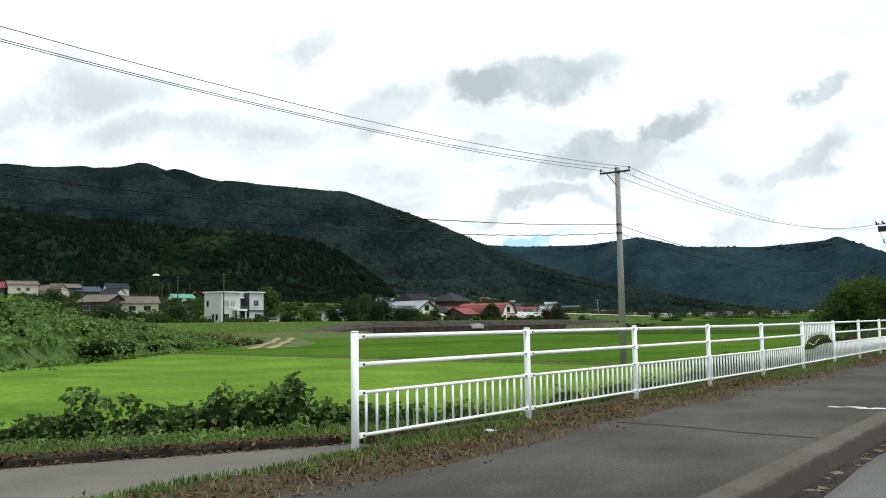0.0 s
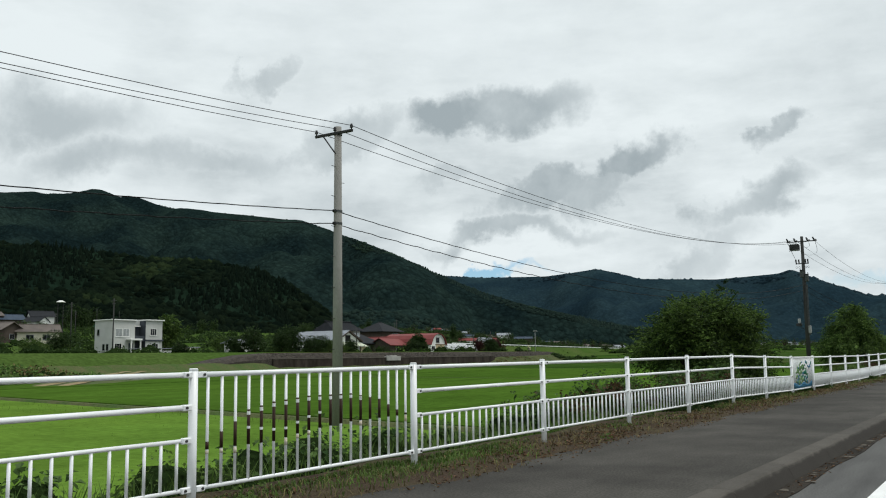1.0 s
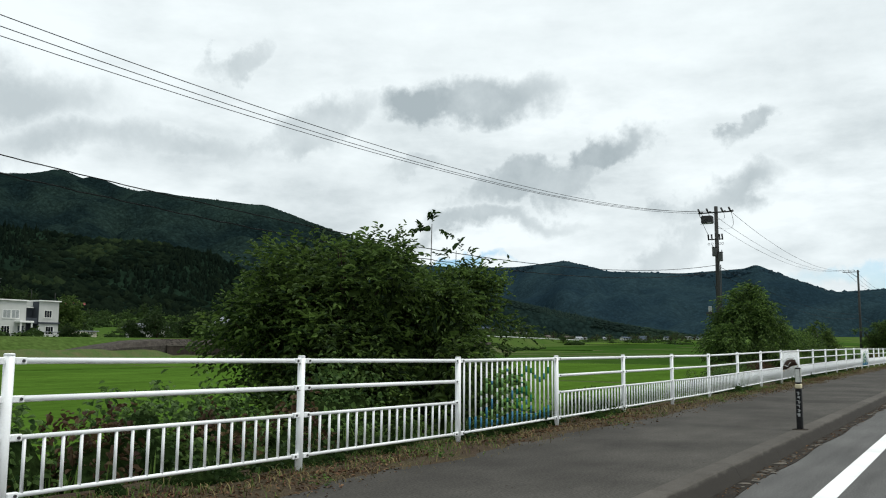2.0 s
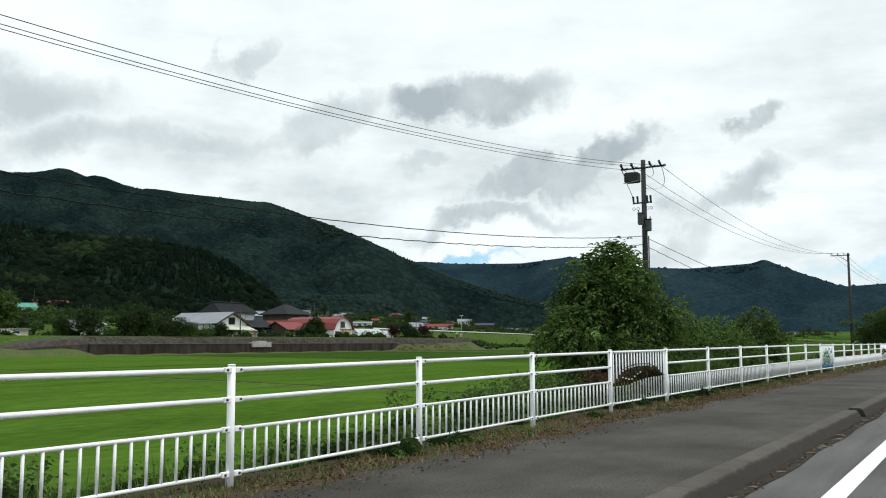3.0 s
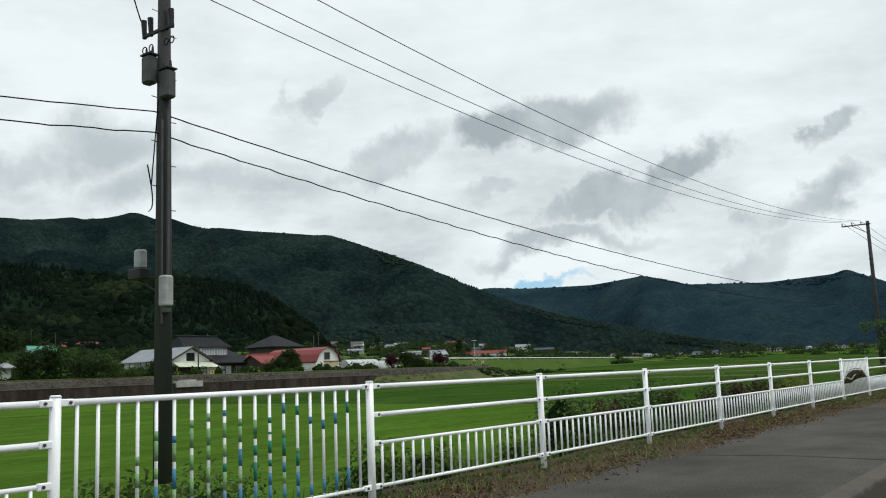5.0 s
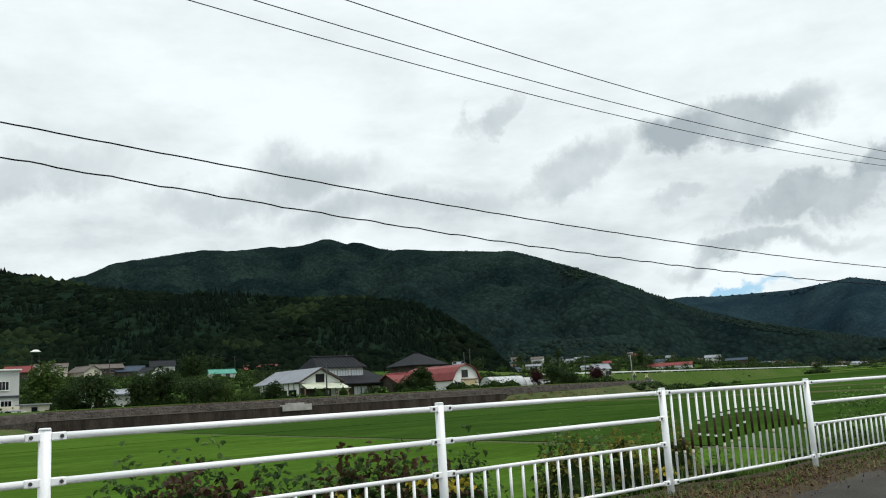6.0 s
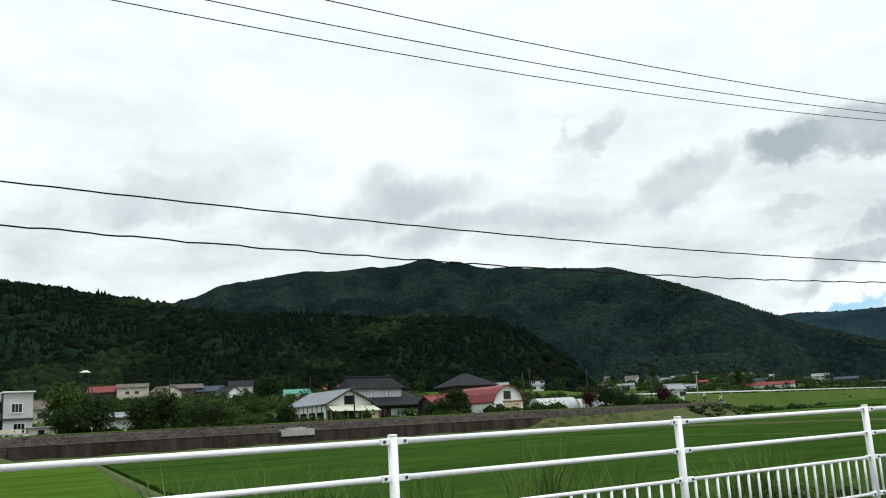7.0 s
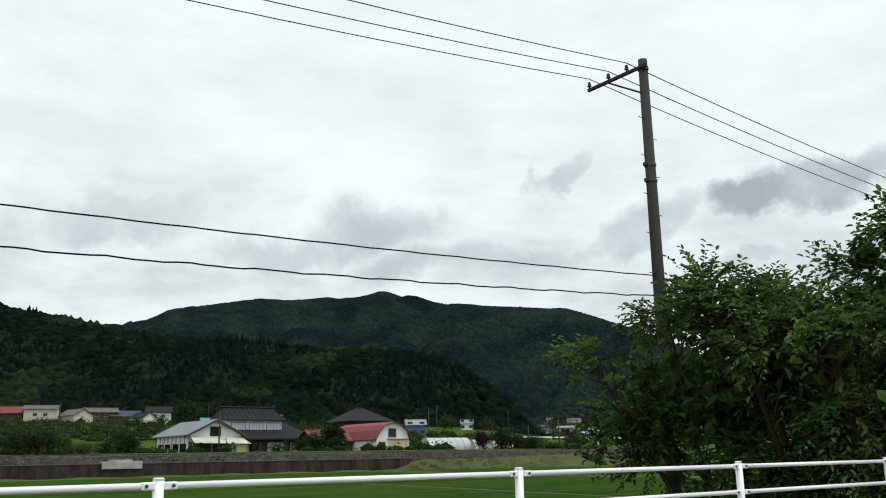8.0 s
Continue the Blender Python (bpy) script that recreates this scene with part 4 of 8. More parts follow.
def picture_panel(kind_of):
    p = fence_panel((RAIL_TOP, RAIL_FOOT))
    rp = random.Random(4 if kind_of == "arch" else 9)
    for k in range(19):
        bar = sub("bar", LONG_BAR, p, pose(0, 0.15 + k * 0.15, 0))
        u = (k + 0.5) / 19
        if kind_of == "arch":
            low = float(np.interp(k, [0, 5, 8, 12, 18], [0.46, 0.46, 0.52, 0.555, 0.565]))
            high = float(np.interp(k, [0, 2, 3, 5, 8, 12, 15, 17, 18], [0.52, 0.66, 0.75, 0.80, 0.83, 0.825, 0.75, 0.625, 0.585]))
            painted(bar, 0, low, high, "dark_paint")
            for z, wide in ((high - 0.045, 0.03), (low + 0.07 + 0.02 * abs(k - 6), 0.022)):
                if 3 <= k <= 13 and z < high - 0.03 and (z > high - 0.06 or k <= 9):
                    bm = tube_bm((0, 0, z), (0, 0, z + wide), 0.0146, n=8)
                    sub("painted_dot", mesh_of(bm, "painted_dot", "white_paint"), bar)
            if rp.random() < 0.6:
                painted(bar, 0, low - rp.uniform(0.03, 0.1), low - 0.01, "rust_stain")
        elif kind_of == "pond":
            wave = 0.31 + 0.04 * math.sin(u * 15) + 0.07 * max(0.0, u - 0.6)
            if 0.06 < u < 0.97:
                painted(bar, 0, RAIL_FOOT + 0.03, wave, "blue_paint")
            if 0.14 < u < 0.72:
                z = wave + rp.uniform(0.0, 0.04)
                top_ = 0.56 + 0.36 * math.sin(math.pi * (u - 0.14) / 0.58) ** 0.7 + rp.uniform(-0.07, 0.05)
                while z < top_:
                    step_ = rp.uniform(0.05, 0.15)
                    painted(bar, 0, z, min(top_, z + step_), rp.choice(("green_paint", "green_paint", "deep_green_paint", "blue_paint")))
                    z += step_ + (0.05 if rp.random() < 0.5 else 0)
            if 0.5 < u < 0.95:
                z = 0.80 + 0.08 * math.sin(u * 21)
                painted(bar, 0, z, z + rp.uniform(0.04, 0.10), "deep_green_paint" if rp.random() < 0.5 else "blue_paint")
        else:
            if 0.14 < u < 0.90:
                z = 0.30 + 0.12 * abs(math.sin(u * 9))
                top_ = 0.62 + 0.2 * math.sin(math.pi * (u - 0.14) / 0.76)
                while z < top_:
                    step_ = rp.uniform(0.04, 0.13)
                    painted(bar, 0, z, min(top_, z + step_), rp.choice(("green_paint", "deep_green_paint", "deep_green_paint", "dark_paint")))
                    z += step_ + rp.choice((0.0, 0.04, 0.09))
                if 0.5 < u < 0.85:
                    painted(bar, 0, top_ + 0.04, top_ + 0.04 + rp.uniform(0.03, 0.08), "red_paint" if rp.random() < 0.7 else "cream_paint")
    return p


arch_panel = picture_panel("arch")
tagged(arch_panel, "white fence panel with a dark arch painted across its bars")
pond_panel = picture_panel("pond")
tagged(pond_panel, "white fence panel with a green and blue picture on its bars")
flower_panel = picture_panel("flower")
tagged(flower_panel, "white fence panel with green and red paint on its bars")


def panel_pose(k):
    ya, yb = PITCH * k, PITCH * (k + 1)
    xa, xb, za, zb = fence_x(ya), fence_x(yb), fence_z(ya), fence_z(yb)
    return pose(xa, ya, za, math.degrees(math.atan2(zb - za, PITCH)), 0, -math.degrees(math.atan2(xb - xa, PITCH)))


KINDS = {5: "arch", 12: "pond", 19: "arch", 26: "pond", 33: "arch", 40: "flower", 47: "arch", 54: "pond", 61: "arch"}
used = set()
for k in range(72):
    src = {"arch": arch_panel, "pond": pond_panel, "flower": flower_panel}.get(KINDS.get(k), plain_panel)
    if src.name not in used:
        used.add(src.name)
        src.matrix_basis = panel_pose(k)
    else:
        copy_thing(src, panel_pose(k))

# ---- kerb and marker posts ----
def kerb_mesh(length):
    """A kerb stone with a sloping face and a rounded upper edge; its origin is the outer top edge."""
    prof_ = [(-0.21, 0.0), (-0.03, 0.006), (0.0, -0.008), (0.018, -0.035), (0.085, -0.17), (0.085, -0.32), (-0.21, -0.32)]
    bm = bmesh.new()
    a = [bm.verts.new((u, 0.002, v)) for u, v in prof_]
    b = [bm.verts.new((u, length - 0.002, v)) for u, v in prof_]
    bm.faces.new(a)
    bm.faces.new(b[::-1])
    for q in range(len(prof_)):
        r = (q + 1) % len(prof_)
        bm.faces.new((a[q], b[q], b[r], a[r]))
    bmesh.ops.recalc_face_normals(bm, faces=bm.faces)
    return mesh_of(bm, "kerb_stone", "kerb")


KERB_STONE = kerb_mesh(2.0)
kerb = thing("kerb", "row of worn grey concrete kerb stones", "kerb", kind="structure")


def kerb_turn(y):
    return -math.degrees(math.atan2(kerb_x(y + 2) - kerb_x(y), 2))


y = -16.0
GAPS = (29.3, 59.65, 90.6, 121.5)
while y < 150:
    near_gap = [g for g in GAPS if y < g <= y + 3.0]
    if not near_gap:
        sub("kerb_stone", KERB_STONE, kerb, pose(kerb_x(y), y, 0.006, 0, 0, kerb_turn(y)))
        y += 2.0
    else:
        g = near_gap[0]
        sub("kerb_stone", KERB_STONE, kerb, pose(kerb_x(y), y, 0.006, 0, 0, kerb_turn(y)) @ Matrix.Diagonal((1, (g - y) / 2, 1, 1)))
        low_stone = sub("kerb_stone", KERB_STONE, kerb, pose(kerb_x(g) - 0.07, g, -0.06) @ Matrix.Diagonal((1, 0.27, 1, 1)))
        low_stone["label"] = "sunken dirty stone at the drain gap"
        y = g + 0.54
strip("kerb_run", lambda y: kerb_x(y) - 0.2, kerb_x, 150, 300, 0.012, 0.3, "kerb", "worn grey concrete kerb", step=10)


def marker_post(y):
    d = thing("marker_post", "black rubber marker post with white lettering and reflector", "marker post", (3.30, y, 0.0), group="marker posts on the kerb")
    bm = box_bm((-0.10, -0.10, -0.05), (0.10, 0.10, 0.02), 0.012)
    part("base", bm, "grime", d)
    bm = box_bm((-0.040, -0.055, 0.0), (0.040, 0.055, 0.60), 0.015)
    part("body", bm, "rubber", d)
    bm = box_bm((-0.043, -0.058, 0.60), (0.043, 0.058, 0.665), 0.012)
    part("band", bm, "cream_paint", d, "pale yellow band")
    bm = box_bm((-0.036, -0.050, 0.665), (0.036, 0.050, 0.90), 0.012)
    cap = part("head", bm, "rubber", d)
    bm = box_bm((-0.030, -0.0545, 0.69), (0.030, -0.0495, 0.88), 0.004)
    part("reflector", bm, "reflector", cap, "white reflector plate")
    bm = box_bm((0.0355, -0.040, 0.69), (0.0405, 0.040, 0.88), 0.004)
    part("reflector", bm, "reflector", cap, "white reflector plate")
    rm = random.Random(3)
    for j in range(6):
        z = 0.20 + j * 0.062
        bm = bmesh.new()
        for _ in range(3):
            a = rm.uniform(-0.03, 0.0)
            zz = z + rm.uniform(0, 0.04)
            box_bm((a, -0.0575, zz), (a + rm.uniform(0.02, 0.035), -0.0545, zz + 0.008), 0, bm)
        box_bm((rm.uniform(-0.015, 0.01), -0.0575, z), (rm.uniform(0.012, 0.02), -0.0545, z + 0.045), 0, bm)
        part("lettering_bar", bm, "pale_steel", d, "unreadable pale lettering")
    return d


first_marker = marker_post(8.1)
for y in (40.26, 70.92):
    copy_thing(first_marker, pose(3.30 + 0.003 * (y - 35), y, 0))

gr = np.random.default_rng(52)
gn = 420
gk = gr.uniform(0.014, 0.075, gn)
gyy = gr.uniform(-6, 130, gn)
GP = np.stack([np.interp(gyy, [0, 35, 58, 69, 110], [3.36, 3.42, 3.49, 3.55, 3.57]) + 0.13 + np.abs(gr.normal(0, 0.05, gn)), gyy, np.full(gn, -0.138)], -1)
tagged(scatter("gutter_stones", GP, gk, gk * 0.25, STONE_SHAPE, "coping", "", 53, 0.25, False), "pale broken stones and grit in the gutter", "stones", kind="stuff")
gn = 900
gk = gr.uniform(0.004, 0.012, gn)
GP = np.stack([gr.uniform(0.9, 3.4, gn), gr.uniform(-6, 120, gn), np.full(gn, 0.003)], -1)
tagged(scatter("pavement_grit", GP, gk, gk * 0.5, STONE_SHAPE, "coping", "", 54, 0.25, False), "pale grit scattered on the footway", "stones", kind="stuff")

# cracks in the footway
for pts in (((0.8, 3.5), (1.6, 3.42), (2.3, 3.2), (3.1, 3.1)), ((0.9, 47.5), (1.9, 47.3), (3.3, 47.35)), ((1.0, 86), (2.2, 86.2), (3.3, 86.0))):
    v, f = [], []
    for k, (a, b) in enumerate(pts):
        v += [(a, b - 0.016, 0.004), (a, b + 0.016, 0.004)]
        if k:
            f.append((2 * k - 2, 2 * k, 2 * k + 1, 2 * k - 1))
    tagged(link_mesh("crack", v, f, "grime"), "dark joint across the footway", kind="structure")
rp = random.Random(12)
for cx, cy, w, l in ((2.55, 6.42, 0.11, 0.05), (2.80, 6.50, 0.16, 0.06), (3.08, 6.46, 0.13, 0.07), (2.92, 6.36, 0.17, 0.04), (3.22, 6.56, 0.08, 0.05)):
    v = [(cx + w * rp.uniform(0.6, 1.2) * math.cos(6.283 * k / 9), cy + l * rp.uniform(0.6, 1.3) * math.sin(6.283 * k / 9), 0.004) for k in range(9)]
    tagged(link_mesh("paint_mark", v, [tuple(range(9))], "line_paint"), "worn white paint mark on the footway", kind="structure")

litter = thing("litter", "crumpled white plastic wrapper lying among dead leaves", "litter", (0.22, 1.73, 0.05))
bm = bmesh.new()
bmesh.ops.create_icosphere(bm, subdivisions=2, radius=0.07)
rp = random.Random(31)
for v in bm.verts:
    k = rp.uniform(0.6, 1.15)
    v.co = Vector((v.co.x * k, v.co.y * 0.75 * k, v.co.z * 0.32 * k))
part("wrapper", bm, "line_paint", litter)

# side path that leaves the footway before the fence begins
pv = [(-0.12, 0.55, 0.0), (-0.75, 0.65, -0.005), (-2.5, -1.9, -0.01), (-7.0, -8.4, -0.05), (-14, -18, -0.1), (-8, -24, -0.1), (-0.12, -24, 0.0)]
pn = len(pv)
pv += [(a, b, c - 0.35) for a, b, c in pv]
pf = [tuple(range(pn))[::1]] + [(k, pn + k, pn + (k + 1) % pn, (k + 1) % pn) for k in range(pn)]
side_path = tagged(link_mesh("side_path", [(a, b, c + 0.005) for a, b, c in pv], pf, "path_concrete"), "pale worn side path joining the footway", kind="structure")
edge_stone = thing("path_edging", "low dark mossy edging stones beside the side path", "kerb", kind="structure")
EDGE = mesh_of(box_bm((0.01, -0.06, -0.15), (0.985, 0.06, 0.07), 0.025), "edging_stone", "grime")
for k in range(14):
    x0, y0 = -0.75 - 0.515 * k, 0.52 - 0.857 * k
    sub("edging_stone", EDGE, edge_stone, pose(x0, y0, 0.01 - 0.012 * k * (k % 3 == 1), 0, 0, 180 + 59.0 + (k % 3 - 1) * 0.8))
# low bank behind the edging
BANK_OFF = [0.04, 0.5, 1.2, 2.0, 2.7, 3.4, 4.4]
BANK_Z = [0.03, 0.03, -0.02, -0.08, -0.22, -0.6, -1.05]


def bank_height(o):
    return np.interp(o, BANK_OFF, BANK_Z)


def bank_point(s, o):
    """s along the edging from the fence, o outwards from it."""
    return -0.75 - 0.515 * s - 0.857 * o, 0.52 - 0.857 * s + 0.515 * o


bv, bf = [], []
for i in range(46):
    s = -1.6 + i * 0.4
    for j, o in enumerate(BANK_OFF):
        px_, py_ = bank_point(s, o)
        bv.append((px_, py_, BANK_Z[j] + 0.02 * math.sin(s * 5 + j * 2.1) - (0.5 if s < -1.4 else 0)))
for i in range(45):
    for j in range(6):
        a = i * 7 + j
        bf.append((a, a + 1, a + 8, a + 7))
tagged(link_mesh("path_bank", bv, [t[::-1] for t in bf], "soil", smooth=True), "low bank of soil and weeds beside the side path", kind="structure")


# ---- power poles and wires ----
def insulator(x, z, parent, y=0.0):
    bm = tube_bm((x, y, z), (x, y, z + 0.06), 0.018, n=8)
    tube_bm((x, y, z + 0.05), (x, y, z + 0.10), 0.055, 0.04, n=10, bm=bm)
    tube_bm((x, y, z + 0.10), (x, y, z + 0.16), 0.045, 0.03, n=10, bm=bm)
    return part("insulator", bm, "porcelain", parent)


def pole_shaft(p, h, sink, r0=0.165, r1=0.105, material="pole_backlit"):
    bm = tube_bm((0, 0, -sink), (0, 0, h), r0, r1, n=18)
    part("shaft", bm, material, p, smooth=True)
    for k in range(int((h - 3) / 0.45)):
        z = 2.4 + k * 0.45
        s = 1 if k % 2 else -1
        bm = tube_bm((0, s * 0.10, z), (0, s * 0.29, z + 0.01), 0.009, n=6)
        part("step_bolt", bm, "dark_steel", p)


def crossarm(p, x0, x1, z, brace=None):
    bm = box_bm((x0, -0.16, z - 0.04), (x1, -0.09, z + 0.04), 0.008)
    part("crossarm", bm, "dark_steel", p)
    bm = tube_bm((0, 0, z - 0.04), (0, 0, z + 0.04), 0.125, n=16)
    part("band", bm, "steel", p)
    if brace:
        part("brace", tube_bm((brace, -0.125, z - 0.03), (0, -0.11, z - 0.62), 0.022, n=8), "dark_steel", p)


def power_pole_plain(x, y, base, top, arm, material="pole_backlit"):
    p = thing("power_pole", "grey concrete power pole with a short crossarm", "power pole", (x, y, base), group="power poles along the road")
    h = top - base
    pole_shaft(p, h, 0.4, material=material)
    crossarm(p, arm[0], arm[-1], h - 0.22, brace=arm[0] * 0.6 if len(arm) > 3 else None)
    for a in arm[1:-1]:
        insulator(a, h - 0.18, p, -0.125)
    for d in (2.56, 2.93):
        bm = tube_bm((0, 0, h - d - 0.03), (0, 0, h - d + 0.03), 0.135, n=16)
        b = part("band", bm, "steel", p)
        part("clamp", box_bm((-0.05, -0.2, h - d - 0.04), (0.05, -0.12, h - d + 0.04), 0.01), "dark_steel", b)
    return p


pole_1 = power_pole_plain(-11.22, 30.1, -1.0, 8.03, (-0.78, -0.74, -0.02, 0.62, 0.66), "pole_light")
pole_3 = power_pole_plain(-6.62, 139.2, -1.0, 10.06, (-1.62, -1.57, -0.95, -0.38, 0.2))
pole_0 = power_pole_plain(-13.3, -25.2, -1.0, 9.52, (-0.78, -0.74, -0.02, 0.62, 0.66), "pole_light")
pole_4 = power_pole_plain(-4.0, 192.0, -1.0, 9.6, (-1.62, -1.57, -0.95, -0.38, 0.2))


def power_pole_switch():
    p = thing("power_pole", "concrete power pole carrying a transformer, switches and junction boxes", "power pole", (-9.15, 85.42, -1.0), group="power poles along the road")
    h = 11.42
    pole_shaft(p, h, 0.4, 0.185, 0.115)
    crossarm(p, -1.15, 1.15, h - 0.42)
    for x in (-1.05, -0.5, 0.45, 0.95):
        for s in (-1, 1):
            bm = tube_bm((x, s * 0.12, h - 0.36), (x + 0.03, s * 0.42, h - 0.28), 0.05, 0.065, n=10)
            tube_bm((x + 0.03, s * 0.42, h - 0.28), (x + 0.03, s * 0.55, h - 0.26), 0.035, n=8, bm=bm)
            part("insulator", bm, "porcelain", p)
        bm = tube_bm((x, -0.12, h - 0.38), (x - 0.10, -0.12, h - 0.12), 0.05, 0.06, n=10)
        part("cut_out", bm, "dark_steel", p, "dark tilted fuse cut-out")
    # switch case under the arm
    bm = box_bm((-0.95, -0.28, h - 1.12), (-0.22, 0.26, h - 0.60), 0.06)
    case = part("switch_case", bm, "dark_steel", p, "dark grey switch case")
    part("handle", tube_bm((-0.98, -0.25, h - 1.16), (-0.20, -0.25, h - 1.08), 0.02, n=8), "pale_steel", case)
    # second arm with small cut-outs
    part("crossarm", box_bm((-0.55, -0.14, h - 2.24), (0.45, -0.08, h - 2.17), 0.008), "dark_steel", p)
    for x in (-0.5, -0.28, 0.22, 0.40):
        bm = tube_bm((x, -0.11, h - 2.25), (x - 0.03, -0.11, h - 1.86), 0.045, 0.06, n=8)
        part("cut_out", bm, "dark_steel", p)
        loop = bmesh.new()
        for a in range(10):
            t0, t1 = 6.283 * a / 10, 6.283 * (a + 1) / 10
            tube_bm((x + 0.07 * math.cos(t0), -0.11, h - 2.5 + 0.07 * math.sin(t0)), (x + 0.07 * math.cos(t1), -0.11, h - 2.5 + 0.07 * math.sin(t1)), 0.012, n=5, bm=loop)
        part("cable_loop", loop, "cable", p)
    # two cans
    for x, y, z, r, tall in ((-0.10, -0.27, h - 3.06, 0.14, 0.29), (0.22, -0.08, h - 3.38, 0.145, 0.29)):
        bm = box_bm((x - r, y - r * 0.8, z - tall), (x + r, y + r * 0.8, z + tall), 0.04)
        can = part("transformer", bm, "steel", p, "grey transformer can")
        part("lid", box_bm((x - r - 0.02, y - r * 0.85, z + tall), (x + r + 0.02, y + r * 0.85, z + tall + 0.04), 0.01), "dark_steel", can)
        for s in (-0.1, 0.1):
            part("bushing", tube_bm((x + s, y, z + tall + 0.04), (x + s, y, z + tall + 0.18), 0.03, 0.02, n=8), "porcelain", can)
    # conduit and low boxes
    part("conduit", tube_bm((0.21, -0.05, 3.5), (0.21, -0.05, h - 3.9), 0.032, n=8), "steel", p)
    part("conduit", tube_bm((0.16, -0.15, 3.3), (0.16, -0.15, h - 4.1), 0.022, n=8), "steel", p)
    box1 = part("meter_box", box_bm((0.13, -0.22, 3.62), (0.34, 0.0, 4.22), 0.03), "pale_steel", p, "pale grey meter box")
    part("spout", box_bm((0.16, -0.18, 3.5), (0.30, -0.02, 3.62), 0.02), "steel", box1)
    box2 = part("junction_box", box_bm((-0.75, -0.30, 4.2), (-0.35, -0.02, 4.42), 0.02), "dark_steel", p)
    part("cover", box_bm((-0.62, -0.26, 4.42), (-0.42, -0.06, 4.80), 0.03), "pale_steel", box2, "pale cover")
    part("bracket", tube_bm((-0.7, -0.15, 4.25), (-0.1, -0.1, 3.95), 0.02, n=6), "dark_steel", box2)
    for x0, z0, x1, z1, sag in ((-1.05, -0.2, -0.6, -0.7, 0.25), (-0.5, -0.15, -0.3, -0.65, 0.2), (0.45, -0.2, 0.1, -0.9, 0.3), (0.95, -0.25, 0.12, -1.5, 0.55), (-1.1, -0.3, -0.5, -1.9, 0.1), (0.1, -3.7, -0.12, -5.4, 0.0), (-0.25, -4.95, -0.2, -5.9, -0.25)):
        bm = bmesh.new()
        last = None
        for a in range(13):
            t = a / 12
            q = (x0 + (x1 - x0) * t + (sag if abs(sag) > 0.2 else 0) * math.sin(math.pi * t) * (1 if x0 > 0 else -0.6), -0.2, h + z0 + (z1 - z0) * t - abs(sag) * math.sin(math.pi * t))
            ring = [bm.verts.new((q[0] + 0.014 * math.cos(v), q[1] + 0.014 * math.sin(v), q[2] + 0.006 * math.cos(v))) for v in (0.4, 1.65, 2.9, 4.2, 5.4)]
            if last:
                for j in range(5):
                    bm.faces.new((last[j], ring[j], ring[(j + 1) % 5], last[(j + 1) % 5]))
            last = ring
        part("jumper_cable", bm, "cable", p)
    return p


pole_2 = power_pole_switch()


def wire(a, b, sag, r, label, wave=0.0):
    n = 26 if not wave else 260
    bm = bmesh.new()
    a, b = Vector(a), Vector(b)
    last = None
    ring0 = None
    for k in range(n + 1):
        t = k / n
        p = a.lerp(b, t) - Vector((0, 0, 4 * sag * t * (1 - t)))
        p.z += wave * (math.sin(k * 1.05) + 0.5 * math.sin(k * 2.3 + 1))
        ring = [bm.verts.new(p + Vector((r * math.cos(q), 0, r * math.sin(q)))) for q in (0.5, 2.07, 3.64, 5.21)]
        if ring0:
            for j in range(4):
                bm.faces.new((ring0[j], ring[j], ring[(j + 1) % 4], ring0[(j + 1) % 4]))
        ring0 = ring
    return tagged(part("power_wire", bm, "cable"), label, "wire", group="wires between the power poles")


TOPS = {0: [(-14.04, -25.3, 9.45), (-13.32, -25.3, 9.45), (-12.68, -25.3, 9.45)], 1: [(-11.96, 29.97, 7.96), (-11.24, 29.97, 7.96), (-10.6, 29.97, 7.96)], 2: [(-10.2, 85.3, 10.02), (-9.6, 85.3, 10.14), (-8.2, 85.3, 10.03)], 3: [(-8.19, 139.07, 10.13), (-7.57, 139.07, 10.1), (-7.0, 139.07, 10.1)], 4: [(-5.57, 191.9, 9.5), (-4.95, 191.9, 9.5), (-4.38, 191.9, 9.5)]}
LOWS = {0: [(-13.3, -25.4, 6.0), (-13.3, -25.4, 5.5)], 1: [(-11.22, 29.92, 5.47), (-11.22, 29.92, 5.08)], 2: [(-9.15, 85.2, 6.5), (-9.15, 85.2, 6.07)], 3: [(-6.62, 139.0, 4.95), (-6.62, 139.0, 4.5)], 4: [(-4.0, 191.8, 5.6), (-4.0, 191.8, 5.2)]}
TOP_SAG = ((1.4, 1.6, 1.57), (1.25, 1.45, 1.58), (1.42, 1.42, 1.4), (1.4, 1.4, 1.4))
LOW_SAG = ((1.42, 1.47), (1.46, 1.42), (0.92, 1.12), (1.2, 1.25))
for s in range(4):
    for a, b, sag in zip(TOPS[s], TOPS[s + 1], TOP_SAG[s]):
        wire(a, b, sag, 0.012, "thin black power wire hanging between poles")
    for j, (a, b, sag) in enumerate(zip(LOWS[s], LOWS[s + 1], LOW_SAG[s])):
        wire(a, b, sag, 0.017, "thick black telephone cable in slack loops on its messenger wire" if j else "thick black telephone cable hanging between poles", wave=0.011 if j else 0.004)


